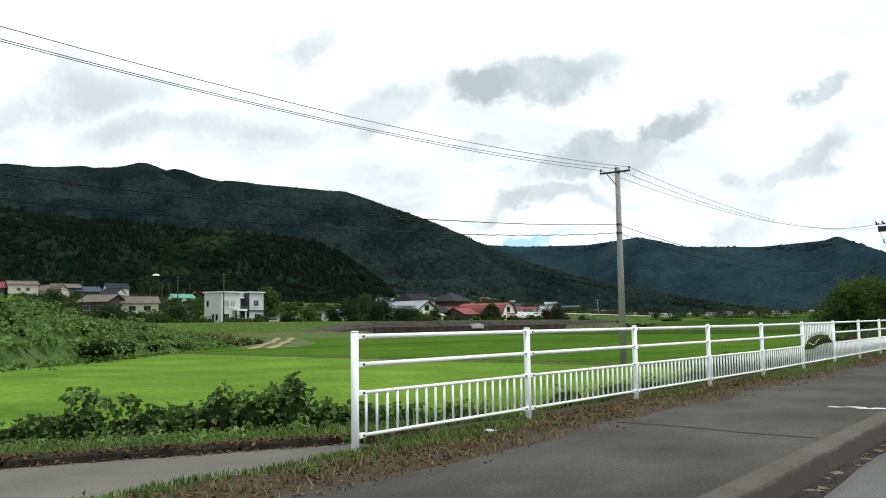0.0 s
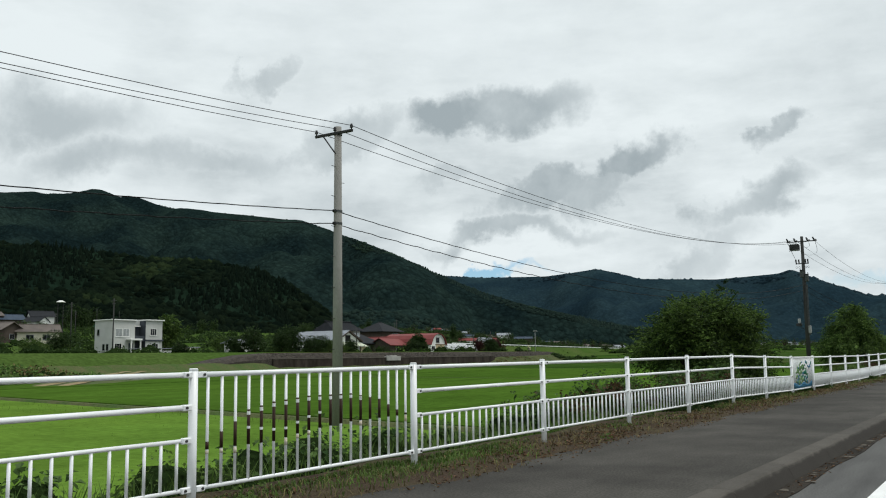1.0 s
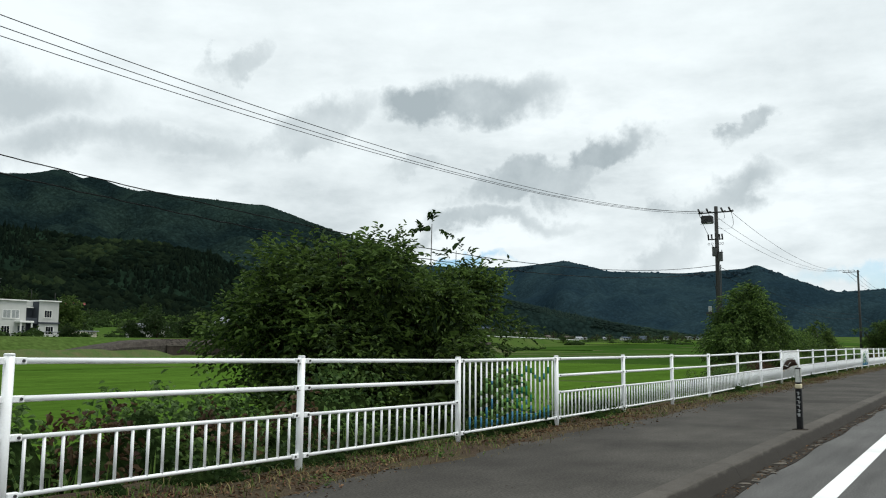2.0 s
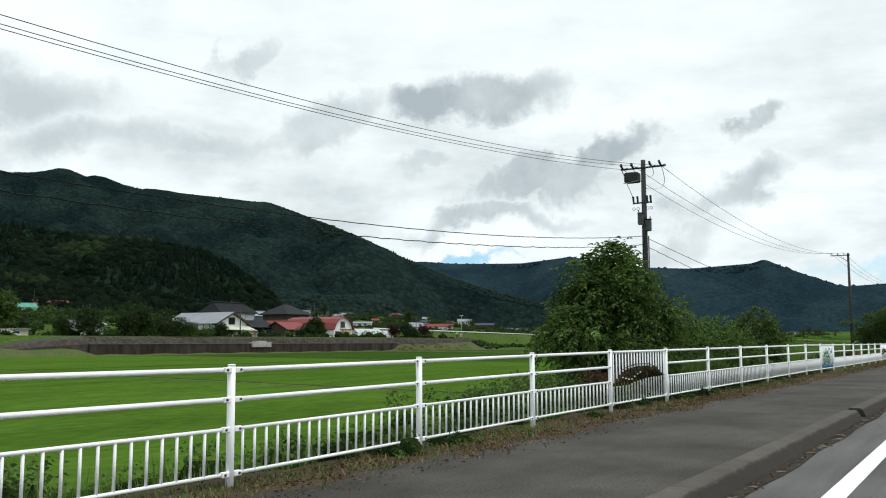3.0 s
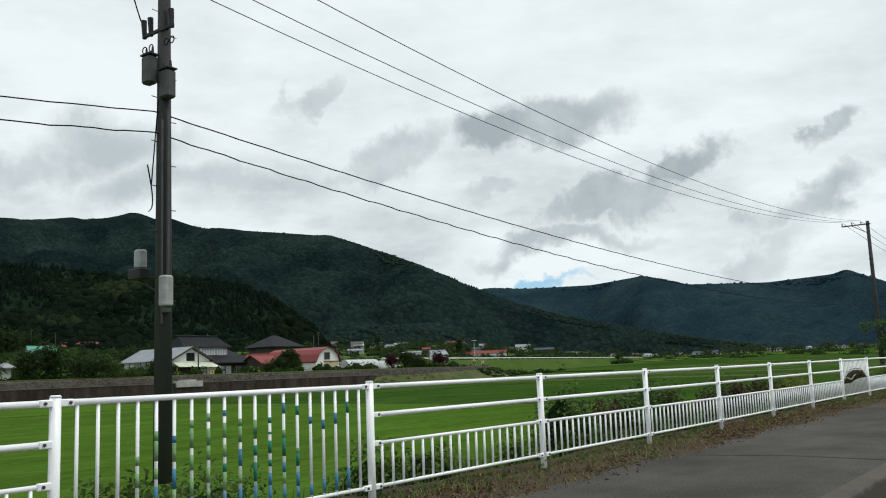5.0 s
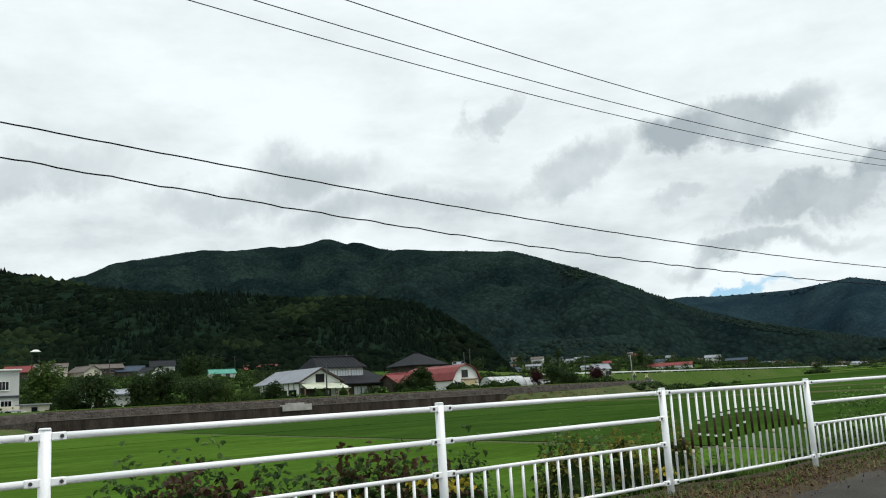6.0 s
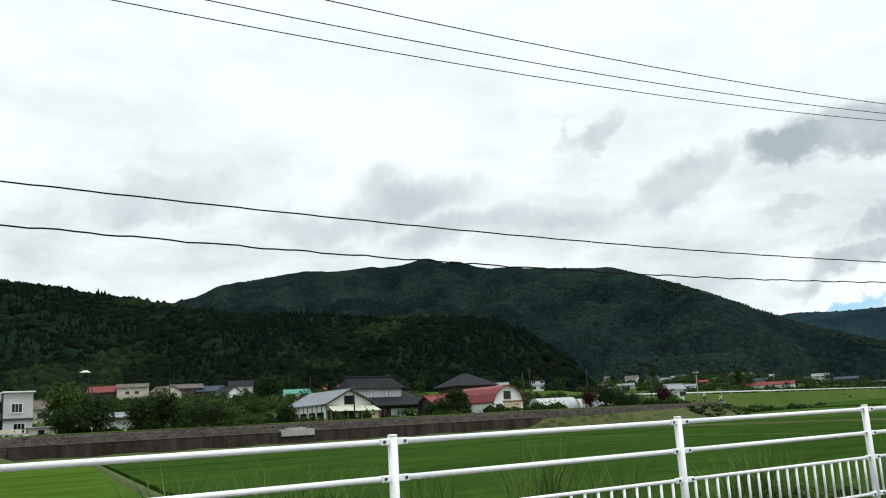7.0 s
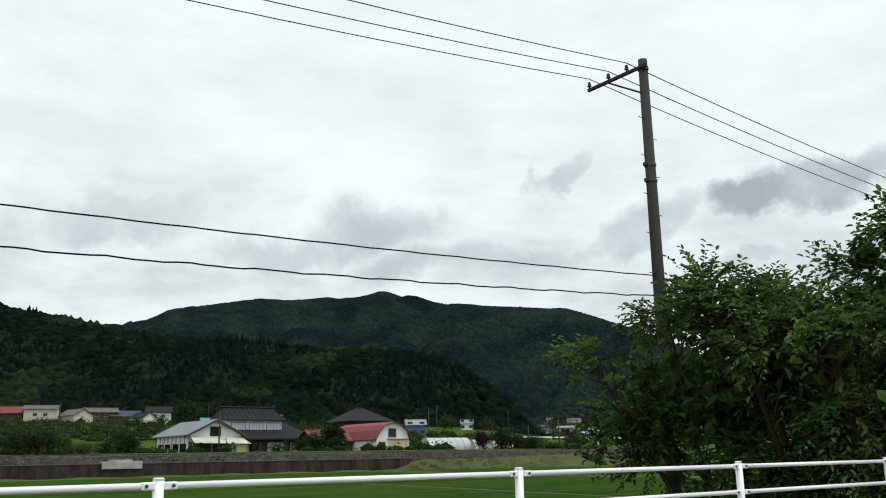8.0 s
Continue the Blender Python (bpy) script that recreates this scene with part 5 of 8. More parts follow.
# ---- leaves, trees and weeds ----
def leaf_mesh(name, base, along, out, length, width, material, parent=None, fold=0.25, label="", full=False):
    """One folded leaf for each base point: along is its way, out the side it faces. full: a rounder outline."""
    n = len(base)
    along = along / (np.linalg.norm(along, axis=1, keepdims=True) + 1e-9)
    side = np.cross(along, out)
    side /= np.linalg.norm(side, axis=1, keepdims=True) + 1e-9
    nor = np.cross(side, along)
    L, W = length[:, None], width[:, None]
    tip = base + along * L - nor * L * 0.12
    if full:
        p1, p2 = base + along * L * 0.25, base + along * L * 0.62
        lift = nor * W * fold
        v = np.stack([base, p1 + side * W * 0.46 + lift, p2 + side * W * 0.42 + lift, tip, p2 - side * W * 0.42 + lift, p1 - side * W * 0.46 + lift], 1).reshape(-1, 3)
        i = np.arange(n)[:, None] * 6
        f = np.concatenate([i + [0, 1, 2], i + [0, 2, 3], i + [0, 3, 4], i + [0, 4, 5]], 1).reshape(-1, 3)
    else:
        mid = base + along * L * 0.45
        v = np.stack([base, mid + side * W * 0.5 + nor * W * fold, tip, mid - side * W * 0.5 + nor * W * fold], 1).reshape(-1, 3)
        i = np.arange(n)[:, None] * 4
        f = np.concatenate([i + [0, 1, 2], i + [0, 2, 3]], 1).reshape(-1, 3)
    return big_mesh(name, v, f, material, parent, label=label)


def sprays(centres, outs, count, twig, leaf, rg, droop=0.35):
    """Leaves in two rows along short twigs."""
    n = len(centres)
    d = outs + rg.normal(0, 0.45, outs.shape)
    d[:, 2] -= droop * rg.random(n)
    d /= np.linalg.norm(d, axis=1, keepdims=True) + 1e-9
    t = np.linspace(0.1, 1, count)
    pos = centres[:, None] + d[:, None] * (twig * rg.uniform(0.6, 1.3, n))[:, None, None] * t[None, :, None]
    pos[..., 2] -= twig * 0.35 * t[None] ** 2 * droop * 2
    sidev = np.cross(d, [0, 0, 1.0])
    sidev /= np.linalg.norm(sidev, axis=1, keepdims=True) + 1e-6
    sign = np.where(np.arange(count) % 2, 1.0, -1.0)
    along = d[:, None] * 0.7 + sidev[:, None] * sign[None, :, None] * 0.8 + rg.normal(0, 0.25, pos.shape)
    along[..., 2] -= droop * 0.6
    outv = np.zeros_like(pos)
    outv[..., 2] = 1
    outv += rg.normal(0, 0.4, pos.shape)
    size = leaf * rg.uniform(0.65, 1.3, n * count)
    return pos.reshape(-1, 3), along.reshape(-1, 3), outv.reshape(-1, 3), size


def blob_points(blobs, n, rg, shell=0.62):
    w = np.array([b[3] * b[4] + b[4] * b[5] + b[3] * b[5] for b in blobs], float)
    pick = rg.choice(len(blobs), n, p=w / w.sum())
    B = np.array(blobs, float)[pick]
    d = rg.normal(0, 1, (n, 3))
    d /= np.linalg.norm(d, axis=1, keepdims=True)
    lump = 1 + 0.16 * np.sin(d[:, 0] * 7 + pick) * np.sin(d[:, 1] * 6 + 2 * pick) + 0.10 * np.sin(d[:, 2] * 11 + pick * 3)
    r = np.where(rg.random(n) < 0.72, rg.uniform(0.82, 1.04, n), rg.uniform(shell, 0.9, n)) * np.minimum(lump, 1.08)
    return B[:, :3] + d * B[:, 3:6] * r[:, None], d


def clump_points(blobs, n, rg, flat):
    """Spray feet gathered in flattened clumps that stand off the blobs' surface, with gaps between."""
    w = np.array([b[3] * b[4] + b[4] * b[5] + b[3] * b[5] for b in blobs], float)
    m = max(12, n // 38)
    pick = rg.choice(len(blobs), m, p=w / w.sum())
    B = np.array(blobs, float)[pick]
    d = rg.normal(0, 1, (m, 3))
    d[:, 2] += 0.25
    d /= np.linalg.norm(d, axis=1, keepdims=True)
    c = B[:, :3] + d * B[:, 3:6] * rg.uniform(0.66, 1.02, (m, 1))
    rad = np.minimum(rg.uniform(0.26, 0.50, m), 0.62 * B[:, 3:6].min(axis=1))
    k = rg.choice(m, n, p=rad ** 2 / (rad ** 2).sum())
    e = rg.normal(0, 1, (n, 3))
    e[:, 2] = np.abs(e[:, 2]) * np.where(rg.random(n) < 0.75, 1, -0.7)
    e /= np.linalg.norm(e, axis=1, keepdims=True)
    p = c[k] + e * (rad[k] * rg.uniform(0.55, 1.0, n))[:, None] * (1, 1, flat)
    return p, e * 0.8 + d[k] * 0.6 + (0, 0, 0.1)


def limb(bm, a, b, r0, r1):
    tube_bm(a, b, r0, r1, n=6, bm=bm, caps=False)


def leafy_tree(name, label, at, blobs, trunks, n_spray, count, twig, leaf, material, seed, group="trees beside the fence", leaf_w=0.5, droop=0.35, dense=1.9, clumps=0.0, inside=0.45, twigs=9):
    """at: foot of the tree. blobs: parts of the crown as centre and radii from the foot. trunks: feet of its stems."""
    rg = np.random.default_rng(seed)
    t = thing(name, label, "tree", at, group=group)
    feet = [Vector(q) for q in trunks]
    for foot in feet:
        bm = bmesh.new()
        for b in blobs:
            c = Vector(b[:3])
            if foot is not min(feet, key=lambda q: (q.xy - c.xy).length):
                continue
            fork = foot.lerp(c, 0.45) + Vector((rg.normal(0, 0.05), rg.normal(0, 0.05), 0.1))
            size = 0.022 * (b[3] + b[4] + b[5])
            limb(bm, foot, fork, size * 1.3, size * 0.9)
            limb(bm, fork, c, size * 0.9, size * 0.45)
            for _ in range(twigs):
                d = Vector(rg.normal(0, 1, 3)).normalized()
                e = c + Vector((d.x * b[3], d.y * b[4], abs(d.z) * b[5])) * 0.85
                limb(bm, fork.lerp(c, rg.uniform(0.3, 1)), e, size * 0.4, 0.008)
        part("trunk", bm, "bark", t)
    c, o = clump_points(blobs, int(n_spray * dense), rg, clumps) if clumps else blob_points(blobs, int(n_spray * dense), rg)
    p, a, u, s = sprays(c, o, count, twig, leaf, rg, droop)
    inner, o2 = blob_points(blobs, int(n_spray * inside), rg, 0.2)
    centre = np.array([sum(b[k] for b in blobs) / len(blobs) for k in range(3)])
    inner = centre + (inner - centre) * rg.uniform(0.25, 0.86, (len(inner), 1))
    p = np.concatenate([p, inner])
    a = np.concatenate([a, rg.normal(0, 1, inner.shape)])
    u = np.concatenate([u, rg.normal(0, 1, inner.shape) + (0, 0, 0.6)])
    s = np.concatenate([s, leaf * rg.uniform(1.8, 2.8, len(inner))])
    leaf_mesh("crown", p, a, u, s, s * leaf_w, material, t, full=leaf > 0.09 and leaf < 0.17)
    return t


def blades(name, label, x, y, z, tall, width, material, seed, bend=0.5):
    """Single grass blades, each of two narrow triangles."""
    rg = np.random.default_rng(seed)
    n = len(x)
    ang = rg.uniform(0, 6.283, n)
    h = tall * rg.uniform(0.5, 1.2, n)
    lx, ly = np.cos(ang), np.sin(ang)
    w = width * rg.uniform(0.7, 1.2, n)
    b = bend * h * rg.uniform(0.2, 1, n)
    p0 = np.stack([x - ly * w, y + lx * w, z], -1)
    p1 = np.stack([x + ly * w, y - lx * w, z], -1)
    m = np.stack([x + lx * b * 0.35, y + ly * b * 0.35, z + h * 0.6], -1)
    q = np.stack([-ly * w * 0.8, lx * w * 0.8, 0 * w], -1)
    tip = np.stack([x + lx * b, y + ly * b, z + h * np.where(bend > 0.7, 0.8, 0.98)], -1)
    v = np.stack([p0, p1, m + q, m - q, tip], 1).reshape(-1, 3)
    i = np.arange(n)[:, None] * 5
    f = np.concatenate([i + [0, 1, 3], i + [0, 3, 2], i + [2, 3, 4]], 1).reshape(-1, 3)
    return tagged(big_mesh(name, v, f, material), label, "grass", kind="stuff")


# trees beside the fence
leafy_tree("broadleaf_tree", "wide dark green broadleaf tree leaning over the fence", (-3.0, 38.4, -1.1),
           [(0.1, -0.3, 2.3, 1.7, 2.0, 1.3), (-0.2, -1.4, 2.25, 1.2, 1.1, 1.2), (-0.3, -2.3, 2.3, 0.7, 0.65, 0.65), (-0.1, -2.0, 3.0, 0.7, 0.7, 0.62), (0.2, -1.1, 3.2, 0.95, 1.0, 0.7), (0.1, 0.1, 3.2, 1.0, 1.1, 0.75), (0.2, 1.2, 3.0, 0.8, 0.8, 0.65), (0.1, 1.8, 2.3, 1.2, 1.2, 1.2), (0.4, 2.4, 2.8, 0.9, 0.9, 0.8), (0.4, 2.3, 1.1, 1.1, 1.0, 0.9), (0.5, 0.3, 0.9, 1.6, 2.2, 0.9), (0.3, -1.7, 0.9, 1.2, 1.0, 0.8)],
           [(0, -0.3, 0), (0.3, 0.5, 0)], 3500, 8, 0.44, 0.108, "leaf_tree", 51, leaf_w=0.46, clumps=0.62, inside=0.8)
leafy_tree("young_sprout", "thin upright sprouts above the broadleaf crown", (-2.7, 39.5, -1.1),
           [(0.05, 0.15, 4.35, 0.16, 0.22, 0.16), (0.1, 1.05, 3.95, 0.18, 0.22, 0.10)], [], 8, 8, 0.26, 0.11, "leaf_dark", 52, droop=0.15)
for y_, z_ in ((39.65, 3.3), (40.5, 2.9)):
    stem = thing("sprout_stem", "thin bare upright stem above the crown", "stem", (-2.62, y_ - 0.1, 1.3))
    part("stem", tube_bm((0, 0, -0.3), (0, 0.1, z_ - 1.25), 0.014, 0.006, n=6), "bark", stem)
leafy_tree("broadleaf_tree", "pointed green broadleaf tree with drooping pale-edged leaves", (-2.6, 63.8, -1.1),
           [(0.0, -0.2, 2.2, 1.4, 1.5, 1.4), (0.1, -0.35, 3.55, 0.92, 0.95, 0.9), (0.1, -0.3, 4.2, 0.55, 0.55, 0.5), (0.0, -1.1, 3.0, 0.8, 0.8, 0.75), (0.2, 0.75, 3.0, 0.72, 0.72, 0.75), (-0.25, -1.95, 2.45, 0.6, 0.55, 0.6), (0.35, 1.45, 2.3, 0.5, 0.5, 0.5), (0.8, 2.25, 3.05, 0.5, 0.48, 0.5), (0.3, -0.9, 2.0, 0.95, 0.9, 0.9), (0.5, -0.4, 0.8, 0.9, 0.8, 0.7)],
           [(0, 0, 0), (0.25, -0.4, 0)], 2600, 8, 0.42, 0.13, "leaf_bright", 53, droop=0.75, leaf_w=0.40, clumps=0.8, inside=0.8)
leafy_tree("large_shrub", "rounded green shrub crowding the back of the fence", (-1.9, 70.0, -0.9),
           [(0, -0.9, 1.3, 1.2, 1.3, 1.05), (0.1, 0.5, 1.55, 1.2, 1.3, 1.1), (0.0, 2.0, 1.4, 1.1, 1.2, 1.0), (0.3, 0.4, 0.6, 1.1, 2.5, 0.7)],
           [(0, 0, 0), (0, 1.4, 0)], 2400, 7, 0.32, 0.10, "leaf_bright", 55, droop=0.3)
leafy_tree("broadleaf_tree", "small dark tree beside a broken dead stem", (-1.7, 74.9, -0.9),
           [(0, 0.3, 1.9, 0.9, 1.0, 1.0), (0.0, 0.7, 2.5, 0.6, 0.7, 0.7), (0.1, -0.5, 1.1, 1.0, 1.0, 0.9)],
           [(0, 0, 0)], 1100, 7, 0.32, 0.10, "leaf_tree", 56)
dead = thing("dead_stem", "bare broken grey stem standing behind the fence", "tree", (-1.35, 73.6, -0.75))
bm = bmesh.new()
limb(bm, (0, 0, -0.2), (0.02, 0.04, 1.6), 0.05, 0.04)
limb(bm, (0.02, 0.04, 1.6), (-0.08, -0.15, 2.75), 0.04, 0.012)
limb(bm, (0.02, 0.04, 1.5), (0.1, 0.25, 2.35), 0.025, 0.01)
limb(bm, (0.0, 0.0, 1.0), (0.15, -0.3, 1.5), 0.02, 0.008)
part("stem", bm, "pole_backlit", dead)
leafy_tree("broadleaf_tree", "large spreading walnut-like tree with dark shaded crown", (-3.1, 137.2, -1.0),
           [(0.15, -1.0, 4.6, 0.6, 0.6, 0.5), (-1.15, -0.8, 4.55, 0.65, 0.65, 0.45), (0.2, -0.4, 4.25, 1.3, 1.1, 0.5), (1.5, -0.4, 4.25, 1.3, 1.2, 0.5), (2.5, 0.0, 4.4, 1.2, 1.1, 0.5), (3.3, -0.7, 4.95, 0.5, 0.6, 0.5), (-2.3, -0.3, 2.4, 0.9, 0.8, 0.6), (1.4, 0.6, 3.3, 1.5, 1.0, 0.5),
            (0.7, -1.5, 3.95, 1.15, 0.9, 0.38), (2.1, -1.4, 3.65, 1.2, 0.9, 0.38), (-2.75, -0.9, 3.7, 0.95, 0.95, 0.42), (-2.0, -0.6, 3.2, 0.9, 0.9, 0.45), (2.7, -1.2, 2.6, 0.8, 0.7, 0.32),
            (0.3, 1.1, 2.3, 1.7, 1.3, 1.3), (2.2, 1.2, 2.3, 1.7, 1.4, 1.3), (-1.6, 0.6, 2.0, 1.1, 1.0, 1.0)],
           [(-1.1, 0.2, 0), (0.6, 0.4, 0), (1.6, 0.8, 0)], 2900, 10, 0.54, 0.112, "leaf_bright", 57, dense=1.75, clumps=0.34, droop=0.3, inside=0.8)
leafy_tree("broadleaf_tree", "large spreading walnut-like tree with dark shaded crown", (-3.4, 144.5, -1.0),
           [(0, 0, 3.4, 2.2, 2.4, 1.5), (0.5, 2.0, 3.0, 1.9, 1.9, 1.4), (0.2, -1.0, 4.4, 1.3, 1.4, 1.0)], [(0, 0, 0)], 2200, 8, 0.5, 0.14, "leaf_tree", 58)
leafy_tree("broadleaf_tree", "dark round tree far along the fence", (-4.0, 168, -1.0),
           [(0, 0, 3.0, 2.2, 2.4, 1.6), (0.2, 2.6, 2.6, 1.9, 1.9, 1.4)], [(0, 0, 0)], 1500, 7, 0.5, 0.16, "leaf_tree", 59)


def verge_h(x, y):
    return np.maximum(ground_z(x, y), -1.0)


WEEDS = [
    ((-3.4, -0.5), (-1, 18), 0.35, 700, 0.09, "leaf_weed"), ((-2.6, -0.5), (14, 26), 0.60, 900, 0.09, "leaf_weed"),
    ((-3.0, -0.6), (24, 35), 1.15, 900, 0.11, "leaf_red"), ((-3.2, -0.5), (24, 37), 0.95, 1100, 0.10, "leaf_weed"),
    ((-3.0, -0.5), (40, 56), 0.75, 1100, 0.09, "leaf_weed"), ((-2.6, -0.6), (53, 62), 1.15, 700, 0.10, "leaf_weed"),
    ((-2.4, -0.6), (57, 61), 1.2, 350, 0.10, "leaf_red"), ((-3.2, -0.4), (66.5, 79), 1.15, 1100, 0.10, "leaf_dark"),
    ((-2.8, -0.5), (78, 96), 0.95, 1500, 0.10, "leaf_weed"), ((-2.6, -0.6), (86, 94), 1.1, 260, 0.10, "leaf_red"),
    ((-2.6, -0.5), (96, 106), 0.6, 600, 0.09, "leaf_weed"), ((-2.4, -0.5), (105, 113), 0.9, 350, 0.09, "leaf_weed"), ((-2.6, -0.5), (113, 150), 0.7, 1600, 0.09, "leaf_weed"), ((-3, -0.5), (150, 220), 0.7, 1500, 0.12, "leaf_weed"),
]
# broad-leaved weeds behind the side path
def bushes(name, label, mounds, leaf, material, seed, per=90, category="weeds", flat=0.35, core=True, full=False):
    """Low leafy mounds: (x, y, z, radius, height)."""
    rg = np.random.default_rng(seed)
    B = np.array(mounds, float)
    n = np.maximum(30, (per * (B[:, 3] / leaf / 6) ** 2 * (0.5 + B[:, 4] / B[:, 3])).astype(int))
    pick = np.repeat(np.arange(len(B)), n)
    m = len(pick)
    d = rg.normal(0, 1, (m, 3))
    d[:, 2] = np.abs(d[:, 2]) * 1.1 - 0.12
    d /= np.linalg.norm(d, axis=1, keepdims=True)
    lump = 1 + 0.14 * np.sin(d[:, 0] * 6 + pick) * np.sin(d[:, 1] * 5 + 2.3 * pick) + 0.08 * np.sin(d[:, 2] * 9 + 1.7 * pick)
    r = np.where(rg.random(m) < 0.65, rg.uniform(0.86, 1.06, m), rg.uniform(0.35, 0.9, m)) * lump
    p = B[pick, :3] + d * r[:, None] * np.stack([B[pick, 3], B[pick, 3], B[pick, 4]], -1)
    a = d * (1, 1, 0.3) + rg.normal(0, 0.6, (m, 3)) - (0, 0, 0.35)
    u = d + (0, 0, 0.8) + rg.normal(0, flat, (m, 3))
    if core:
        # Solid dark core; its colour stands in for shade between the leaves.
        inner = scatter("shade_core", B[:, :3] + np.stack([0 * B[:, 3], 0 * B[:, 3], 0.15 * B[:, 4]], -1), 0.78 * B[:, 3], 0.70 * B[:, 4], ICO2 if leaf < 0.15 else ICO1, "shade_core", "", seed + 500, 0.07, False)
        tagged(inner, "solid near-black core painting the shade inside the growth", category, kind="stuff")
    s = leaf * rg.uniform(0.6, 1.4, m)
    return tagged(leaf_mesh(name, p, a, u, s, s * 0.78, material, full=full), label, category, kind="stuff")


WEED_ROW = [(-5.5, -0.9, 0.35, 0.30), (-5.0, -0.45, 0.32, 0.28), (-4.75, -0.2, 0.42, 0.38), (-4.5, 0.1, 0.34, 0.42), (-4.2, 0.45, 0.25, 0.30), (-3.85, 0.65, 0.36, 0.42), (-3.5, 0.85, 0.36, 0.36), (-3.1, 1.05, 0.42, 0.55), (-2.75, 1.3, 0.45, 0.56), (-2.45, 1.5, 0.36, 0.60), (-2.1, 1.8, 0.38, 0.46), (-1.8, 2.1, 0.35, 0.40), (-6.1, -1.5, 0.45, 0.42), (-6.7, -2.3, 0.5, 0.45), (-7.3, -3.3, 0.5, 0.5), (-3.0, 1.9, 0.5, 0.4), (-3.9, 1.2, 0.5, 0.35), (-1.5, 2.6, 0.4, 0.35), (-1.4, 3.4, 0.35, 0.3)]
for k, sel in enumerate((WEED_ROW[0::2], WEED_ROW[1::2])):
    bushes("weeds", "broad dark-leaved weeds behind the mossy edging", [(x, y, -0.16 if x > -4 else -0.2, r, h) for x, y, r, h in sel], 0.075, "leaf_broad_weed" if k else "leaf_weed", 110 + k, 260, full=True)
bushes("tall_weed", "tall broad-leaved weed above the others", [(-4.62, 0.12, 0.34, 0.18, 0.14), (-4.55, 0.16, 0.22, 0.24, 0.12), (-4.6, 0.1, 0.08, 0.2, 0.15)], 0.11, "leaf_broad_weed", 114, 120, core=False, full=True)
bushes("tall_weed", "small upright weed at the meadow's edge", [(-4.22, 0.5, 0.26, 0.09, 0.10), (-4.2, 0.5, 0.12, 0.12, 0.08)], 0.09, "leaf_weed", 115, 150, core=False, full=True)
bushes("tall_weed", "tall broad-leaved weed above the others", [(-2.45, 1.55, 0.42, 0.10, 0.16), (-2.5, 1.5, 0.30, 0.16, 0.12)], 0.10, "leaf_broad_weed", 116, 150, core=False, full=True)
rw = np.random.default_rng(117)
ms = []
for k in range(95):
    s_, o_ = rw.uniform(-0.5, 9), rw.uniform(0.05, 1.7)
    x, y = bank_point(s_, o_)
    ms.append((x, y, float(bank_height(o_)) - 0.02, rw.uniform(0.08, 0.24), rw.uniform(0.08, 0.18)))
bushes("creeping_weeds", "low pale-green creeping weeds along the edging", ms, 0.055, "leaf_vine", 118, 110, core=False, full=True)
n = 9000
s_, o_ = rw.uniform(-1.0, 12, n), rw.random(n) ** 1.4 * 2.6
x, y = bank_point(s_, o_)
blades("edging_grass", "short tufted grass on the bank beside the side path", x, y, bank_height(o_) - 0.01, 0.12, 0.006, "grass_blade", 119, 0.8)
n = 5000
s_, o_ = rw.uniform(-1.0, 12, n), -0.13 + np.abs(rw.normal(0, 0.28, n))
x, y = bank_point(s_, o_)
p = np.stack([x, y, np.where(o_ < 0.06, np.where(np.abs(o_) < 0.08, 0.085, 0.012), bank_height(o_) + 0.02)], -1)
a = rw.normal(0, 1, (n, 3)) * (1, 1, 0.25)
u = np.tile([0, 0, 1.0], (n, 1)) + rw.normal(0, 0.3, (n, 3))
s = rw.uniform(0.02, 0.07, n)
tagged(leaf_mesh("edging_leaves", p, a, u, s, s * 0.55, "dead_leaf"), "brown dead leaves lying along the path edging", "leaves", kind="stuff")

rw = np.random.default_rng(131)
for k, (xs, ys, tall, n, leaf, m) in enumerate(WEEDS):
    ms = []
    for _ in range(int((ys[1] - ys[0]) * (0.9 if m == "leaf_red" else 1.5))):
        x, y = rw.uniform(max(xs[0], -2.6), -0.75), rw.uniform(*ys)
        g = float(verge_h(x, y))
        h_ = max(0.2, tall * rw.uniform(0.35, 0.72) - 0.1 - g * 0.75)
        ms.append((x, y, g - 0.05, max(rw.uniform(0.28, 0.6), 0.6 * h_), h_))
    bushes("weeds", "reddish tangled weeds on the bank behind the fence" if m == "leaf_red" else "tangled leafy weeds on the bank behind the fence", ms, leaf * (0.6 if 50 < ys[0] < 100 else 0.52 if ys[0] < 20 else 0.72), m, 70 + k, 230 if 50 < ys[0] < 100 else 150)
LOW = [(float(rw.uniform(-2.6, -0.85)), float(rw.uniform(1.5, 27)), float(rw.uniform(0.3, 0.6))) for _ in range(84)]
bushes("bank_weeds", "low dark weeds on the bank behind the fence", [(x, y, float(verge_h(x, y)) - 0.05, r, 0.3 + r * 0.5) for x, y, r in LOW], 0.048, "leaf_weed", 143, 75)
bushes("yellowed_weeds", "olive and yellowing weeds behind the painted fence panel", [(-1.3 - 0.25 * (k % 3), 98.9 + 0.33 * k, -0.5, 0.42, 1.0 + 0.14 * math.sin(k * 2.1)) for k in range(9)], 0.06, "leaf_olive", 144, 150)
bushes("yellow_sprigs", "a few bright yellow leaves on the brambles", [(-0.95, 95.7, 0.28, 0.14, 0.10), (-0.98, 96.6, 0.34, 0.16, 0.12), (-0.95, 97.0, 0.30, 0.12, 0.10), (-1.0, 100.2, 0.1, 0.15, 0.1)], 0.06, "leaf_yellow", 145, 40, core=False, full=True)
